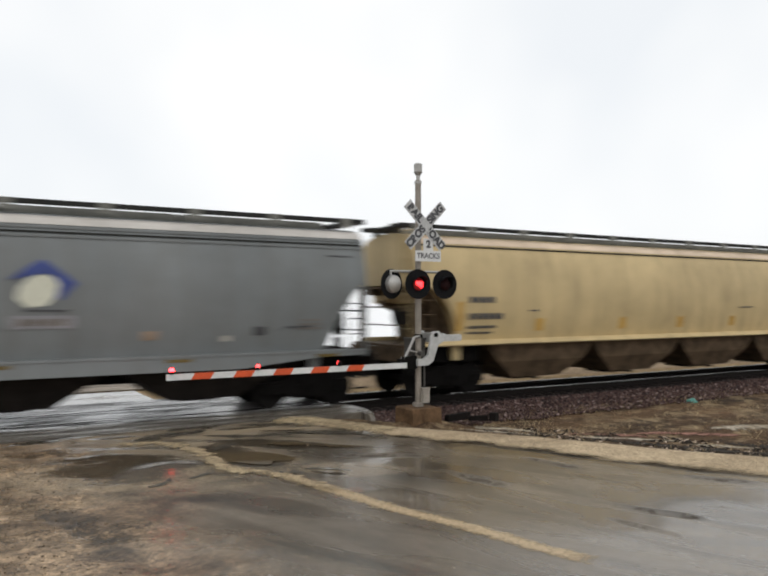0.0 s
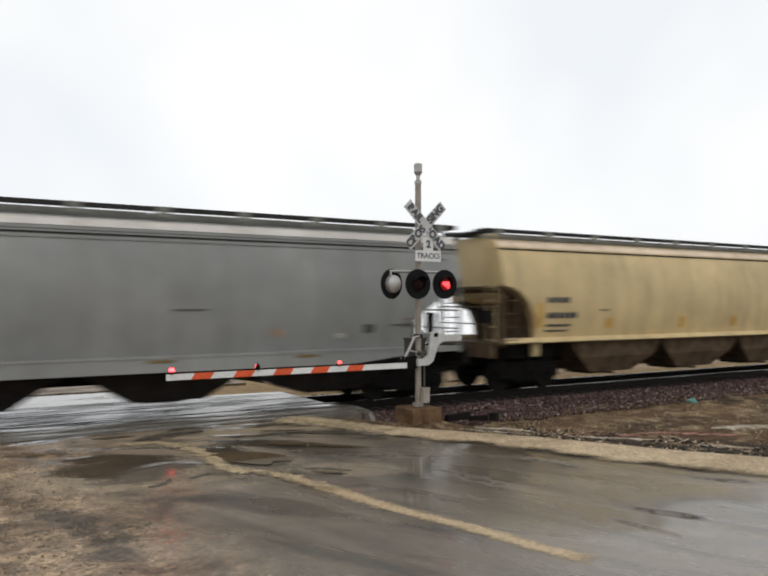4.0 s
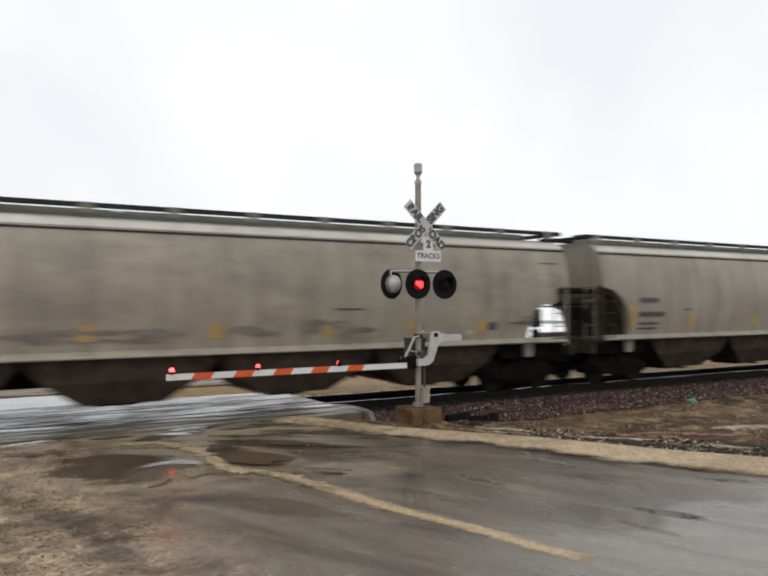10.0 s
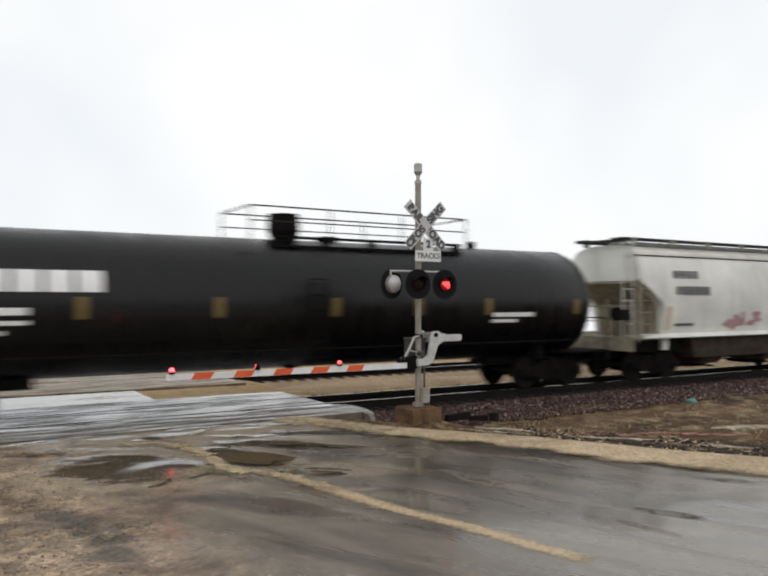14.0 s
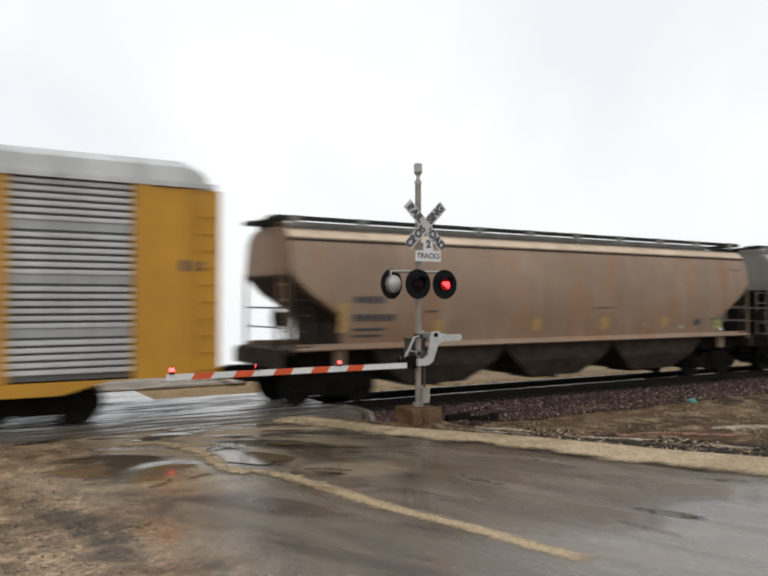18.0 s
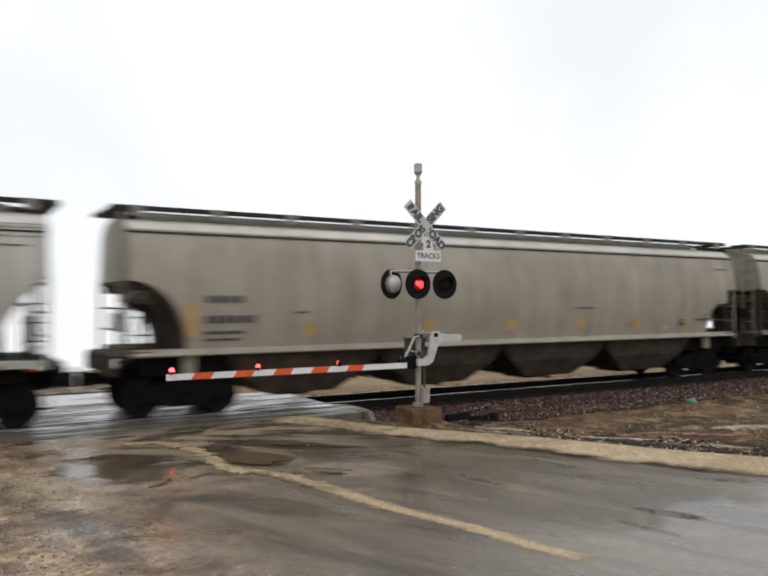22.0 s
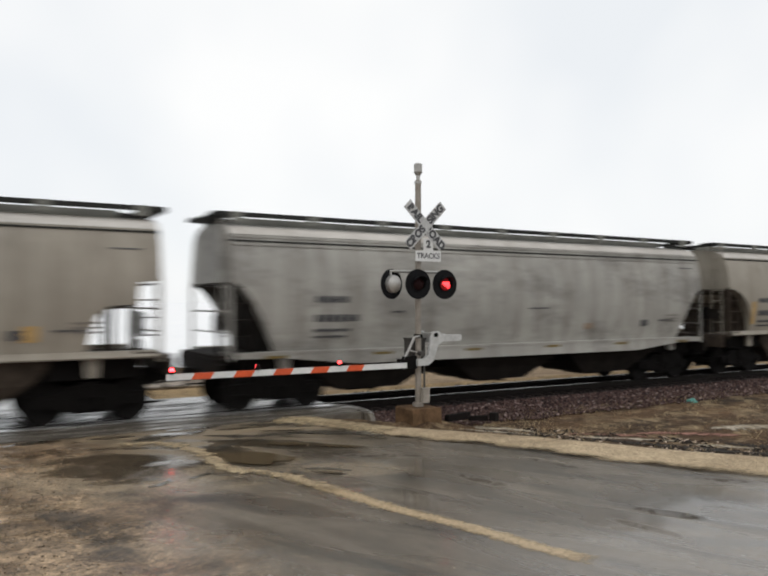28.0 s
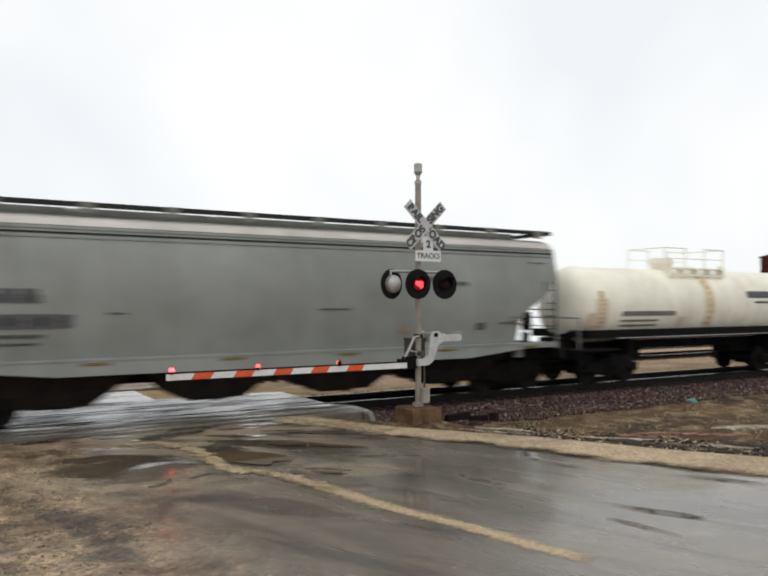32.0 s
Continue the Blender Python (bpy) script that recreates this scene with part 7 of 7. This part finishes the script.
def word(name, text, size, at, parent, mat=MARK_DARK, bold=0.013):
    """Raised lettering from the built-in font, made into a mesh."""
    cu = bpy.data.curves.new(name, "FONT")
    cu.body, cu.size, cu.align_x, cu.align_y, cu.extrude, cu.offset = text, size, "CENTER", "CENTER", 0.003, bold
    tmp = bpy.data.objects.new(name, cu)
    scene.collection.objects.link(tmp)
    me = bpy.data.meshes.new_from_object(tmp.evaluated_get(bpy.context.evaluated_depsgraph_get()))
    bpy.data.objects.remove(tmp)
    me.materials.clear()
    me.materials.append(mat)
    ob = new(name, me)
    ob.matrix_basis = at
    ob.parent = parent
    return ob


ZX = 4.28  # height of the crossbuck's middle
for k, (tilt, a, b) in enumerate(((45, "RAIL", "ROAD"), (-45, "CROS", "SING"))):
    yk = -0.13 - 0.022 * k
    at = pose(0.10, yk, ZX + 0.02, 0, tilt, 0)
    bl = part("crossbuck_blade", lambda bm: box(bm, -0.67, 0.67, -0.006, 0.006, -0.12, 0.12), BLADE, signal, "white crossbuck blade with black letters", at=at)
    for txt, xo in ((a, -0.37), (b, 0.37)):
        word("lettering", txt, 0.23, pose(xo, -0.008, 0, 90, 0, 0), bl)
pt = part("track_count_plate", lambda bm: (box(bm, -0.13, 0.13, -0.006, 0.006, 0.0, 0.27), box(bm, -0.34, 0.34, -0.006, 0.006, -0.24, 0.0)), WHITE_PAINT, signal, "white plate reading 2 tracks", at=pose(0.19, -0.12, 3.74))
word("lettering", "2", 0.22, pose(0, -0.008, 0.14, 90, 0, 0), pt)
word("lettering", "TRACKS", 0.165, pose(0, -0.008, -0.12, 90, 0, 0), pt, bold=0.003)
part("crossarm", lambda bm: (rod(bm, (-0.75, 0, 3.27), (0.7, 0, 3.27), 0.03, 10), rod(bm, (-0.72, 0, 3.27), (-0.72, 0, 3.0), 0.03, 8), rod(bm, (0.58, -0.06, 3.27), (0.58, -0.06, 3.0), 0.03, 8)), ALU, signal)
BLINK = []
ZL = 2.99
for x, y, s, wh in ((-0.14, -0.2, -1, 0), (0.58, -0.2, -1, 1), (-0.68, 0.02, 1, 2)):
    head = part("signal_head", lambda bm: rod(bm, (0, 0, 0), (0, s * 0.012, 0), 0.33, 40), BLACK, signal, "round black signal background", at=pose(x, y, ZL, 0, 0, 14 if wh == 2 else 0))

    def hood(bm):
        k = 24
        for r0, r1, a0, a1 in ((0.165, 0.165, -20, 200),):
            rings = []
            for d, r in ((0.0, 0.17), (0.17, 0.185), (0.17, 0.175), (0.0, 0.16)):
                rings.append([(r * math.cos(radians(a0 + (a1 - a0) * i / k)), s * (0.012 + d * (1.0 if 30 < a0 + (a1 - a0) * i / k < 150 else 0.45)), r * math.sin(radians(a0 + (a1 - a0) * i / k))) for i in range(k + 1)])
            loft(bm, rings + [rings[0]], caps=False, closed=False)
    part("visor", hood, BLACK, head, "black half visor")
    part("lamp_housing", lambda bm: (rod(bm, (0, 0, 0), (0, -s * 0.1, 0), 0.2, 24, 0.19), rod(bm, (0, -s * 0.1, 0), (0, -s * 0.2, 0), 0.19, 24, 0.08)), ALU if s > 0 else BLACK, head, "grey lamp housing" if s > 0 else "black lamp housing", smooth=50)
    part("lens_ring", lambda bm: loft(bm, [[(r * math.cos(2 * math.pi * i / 28), s * d, r * math.sin(2 * math.pi * i / 28)) for i in range(28)] for r, d in ((0.152, 0.012), (0.165, 0.012), (0.165, 0.04), (0.152, 0.04))], caps=False), BLACK, head)
    if wh < 2:
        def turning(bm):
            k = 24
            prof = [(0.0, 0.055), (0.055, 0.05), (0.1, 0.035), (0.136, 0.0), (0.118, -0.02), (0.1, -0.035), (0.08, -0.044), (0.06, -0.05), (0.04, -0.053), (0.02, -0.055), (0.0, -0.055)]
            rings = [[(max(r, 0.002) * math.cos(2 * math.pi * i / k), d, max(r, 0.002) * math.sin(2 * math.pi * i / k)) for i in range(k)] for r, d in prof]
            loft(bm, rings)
            # The lit face's bright spot and dimmer rest are painted by emission strength.
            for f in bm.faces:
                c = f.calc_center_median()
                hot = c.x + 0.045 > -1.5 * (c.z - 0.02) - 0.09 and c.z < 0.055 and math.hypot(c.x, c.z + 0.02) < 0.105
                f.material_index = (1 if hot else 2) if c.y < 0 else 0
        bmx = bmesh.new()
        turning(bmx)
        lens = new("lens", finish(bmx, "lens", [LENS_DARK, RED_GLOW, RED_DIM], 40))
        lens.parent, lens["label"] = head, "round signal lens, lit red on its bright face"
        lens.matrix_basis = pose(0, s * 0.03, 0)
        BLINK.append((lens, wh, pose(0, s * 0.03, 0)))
    else:
        part("lens", lambda bm: rod(bm, (0, s * 0.012, 0), (0, s * 0.03, 0), 0.15, 24), LENS_DARK, head, "dark red lens")

# gate: mechanism, counterweight arms, striped arm and its lamps
ZG = 1.26
part("gate_mechanism", lambda bm: (box(bm, -0.1, 0.24, 0.08, 0.42, ZG + 0.05, ZG + 0.5), box(bm, -0.12, 0.26, 0.06, 0.44, ZG + 0.49, ZG + 0.53), rod(bm, (0, -0.2, ZG + 0.2), (0, 0.5, ZG + 0.2), 0.06, 12)), GATE_GREY, signal, "grey gate motor housing")
part("mechanism_bracket", lambda bm: (box(bm, -0.45, -0.1, -0.1, -0.02, ZG - 0.14, ZG + 0.14), box(bm, -0.55, -0.4, -0.14, 0.02, ZG - 0.09, ZG + 0.09)), UNDER, signal, "dark gate arm bracket")
for dx, y in ((0.0, -0.08), (0.12, 0.05)):
    part("bracket_strut", lambda bm: (rod(bm, (-0.42 + dx, y, ZG + 0.1), (-0.16 + dx, y, ZG + 0.56), 0.022, 8), rod(bm, (-0.33 + dx, y, ZG + 0.28), (-0.08, y, ZG + 0.22), 0.016, 8), rod(bm, (-0.16 + dx, y, ZG + 0.56), (0.0, y, ZG + 0.58), 0.022, 8)), ALU, signal, "thin grey strut of the gate bracket")
part("mast_clamp", lambda bm: rod(bm, (0, 0, ZG + 0.54), (0, 0, ZG + 0.62), 0.1, 16), UNDER, signal)
part("cable_conduit", lambda bm: (rod(bm, (0.13, -0.05, 0.4), (0.13, -0.05, ZG + 0.06), 0.022, 8)), GATE_GREY, signal)


def weight_arm(bm):
    outline = [(-0.12, ZG - 0.07), (0.16, ZG - 0.07), (0.3, ZG + 0.02), (0.42, ZG + 0.36), (0.56, ZG + 0.45), (1.05, ZG + 0.45), (1.08, ZG + 0.5), (1.08, ZG + 0.58), (1.05, ZG + 0.6), (0.5, ZG + 0.6), (0.46, ZG + 0.68), (0.3, ZG + 0.68), (0.24, ZG + 0.55), (0.16, ZG + 0.16), (0.04, ZG + 0.08), (-0.12, ZG + 0.08)]
    prism(bm, outline, -0.17, -0.1)
    prism(bm, outline, 0.46, 0.53)


part("counterweight_arm", weight_arm, CRANK, signal, "white cranked counterweight arm")
part("counterweight", lambda bm: box(bm, 0.4, 0.62, -0.09, 0.45, ZG + 0.42, ZG + 0.63), ALU, signal)
part("arm_pivot", lambda bm: rod(bm, (0.36, -0.2, ZG + 0.6), (0.36, -0.165, ZG + 0.6), 0.05, 14), UNDER, signal)
TIPX = -5.62
arm = part("gate_arm", lambda bm: box(bm, TIPX, -0.4, -0.165, -0.13, ZG - 0.105, ZG + 0.01), WHITE_PAINT, signal, "white reflective gate arm, lowered")
for i in range(5):
    xa = TIPX + 0.45 + i * 0.815
    part("red_stripe", lambda bm: prism(bm, [(xa, ZG - 0.106), (xa + 0.37, ZG - 0.106), (xa + 0.45, ZG + 0.011), (xa + 0.08, ZG + 0.011)], -0.169, -0.126), RED_SHEET, arm, "slanted red reflective stripe")
for i, x in enumerate((TIPX + 0.1, TIPX + 1.77, TIPX + 3.56)):
    lb = part("gate_lamp", lambda bm: (rod(bm, (0, 0, -0.03), (0, 0, 0.03), 0.05, 12), rod(bm, (0, 0, 0.03), (0, 0, 0.11), 0.012, 6)), UNDER, arm, "small gate arm lamp", at=pose(x, -0.15, ZG + 0.04))

    def bulb(bm):
        bmesh.ops.create_uvsphere(bm, u_segments=14, v_segments=10, radius=0.052)
        for f in bm.faces:
            f.material_index = 1 if (i == 0 or f.calc_center_median().y < 0) else 0
    bmx = bmesh.new()
    bulb(bmx)
    gl = new("lamp_lens", finish(bmx, "lamp_lens", [LENS_DARK, RED_GLOW_SMALL if i == 0 else RED_GLOW_FLASH], 60))
    gl.parent, gl.matrix_basis = signal, pose(x, -0.15, ZG + 0.075)
    gl["label"] = "red gate lamp lens"
    if i:
        BLINK.append((gl, i - 1, pose(x, -0.15, ZG + 0.075)))

# the opposite gate, lowered across the far lane
far_gate = thing("far_gate", "lowered red and white gate arm beyond the second track", "crossing gate", at=pose(-3.2, 10.6, 0.0))
part("post", lambda bm: (rod(bm, (0, 0, -0.4), (0, 0, 1.5), 0.07, 14), box(bm, -0.2, 0.2, -0.2, 0.2, 0.0, 0.62)), ALU, far_gate, smooth=40)
far_arm = part("gate_arm", lambda bm: box(bm, 0.2, 6.75, -0.165, -0.13, 0.19, 0.3), BLADE, far_gate, "white reflective gate arm")
for i in range(7):
    part("red_stripe", lambda bm: prism(bm, [(0, 0.189), (0.4, 0.189), (0.32, 0.301), (-0.08, 0.301)], -0.169, -0.126), RED_SHEET, far_arm, "slanted red reflective stripe", key="far_stripe", at=pose(6.0 - i * 0.9, 0, 0))
part("gate_lamp", lambda bm: rod(bm, (6.64, -0.15, 0.3), (6.64, -0.15, 0.34), 0.05, 12), UNDER, far_gate, "small gate arm lamp")
part("lamp_lens", lambda bm: rod(bm, (6.64, -0.15, 0.34), (6.64, -0.15, 0.43), 0.05, 12, 0.035), RED_GLOW_FLASH, far_gate, "glowing red gate lamp lens")

build_train()


# ---- what moves ----
SPEED = 22.0
PERIOD, RIGHT_ON, RIGHT_OFF = 1.697, 0.335, 1.355


def motions():
    for car in CARS:
        x = car.matrix_basis.translation.x
        walk(car, [(t, pose(x - SPEED * t, 0, 0)) for t in (0.0, 8.0, 16.0, 24.0, 32.0)])
    step = 1 / FPS
    turn = -math.degrees(SPEED / 0.457) * step
    for wheel, car, dx, k in WHEELSETS:
        x = HOME[car.name] + dx
        first = max(0, int(((x - 34) / SPEED) * FPS))
        last = min(int(32 * FPS), int(((x + 4) / SPEED) * FPS))
        if last <= first:
            continue
        rows = [(i * step, pose(k, 0, 0.457) @ Matrix.Rotation(radians(turn * (i - first)), 4, "Y")) for i in range(first, last + 1)]
        if first > 0:
            rows.insert(0, (0.0, rows[0][1]))
        if last < 32 * FPS:
            rows.append((32.0, rows[-1][1]))
        walk(wheel, rows)
    for lens, which, home in BLINK:
        # which 0: lit while the right lamp is dark; the bright face turns to the road and away again
        events = []
        k = -1
        while RIGHT_ON + PERIOD * k < 32.5:
            events += [(RIGHT_ON + PERIOD * k, which == 1), (RIGHT_OFF + PERIOD * k, which == 0)]
            k += 1
        lit = [on for t, on in events if t <= 0][-1]
        ang = 0 if lit else 180
        rows = [(0.0, home @ pose(0, 0, 0, 0, 0, ang))]
        for t, on in events:
            if t <= 0.1 or t > 31.93:
                continue
            i0 = round((t - (0.0 if on else (0.05 if which else 0.1))) * FPS)
            if i0 / FPS > rows[-1][0]:
                rows.append((i0 / FPS, rows[-1][1]))
            for j in (1, 2, 3):
                if i0 + j > 32 * FPS:
                    break
                rows.append(((i0 + j) / FPS, home @ pose(0, 0, 0, 0, 0, ang + (85, 170, 180)[j - 1])))
            ang += 180
        if rows[-1][0] < 32.0:
            rows.append((32.0, rows[-1][1]))
        walk(lens, rows)


HOME = {car.name: car.matrix_basis.translation.x for car in CARS}
motions()
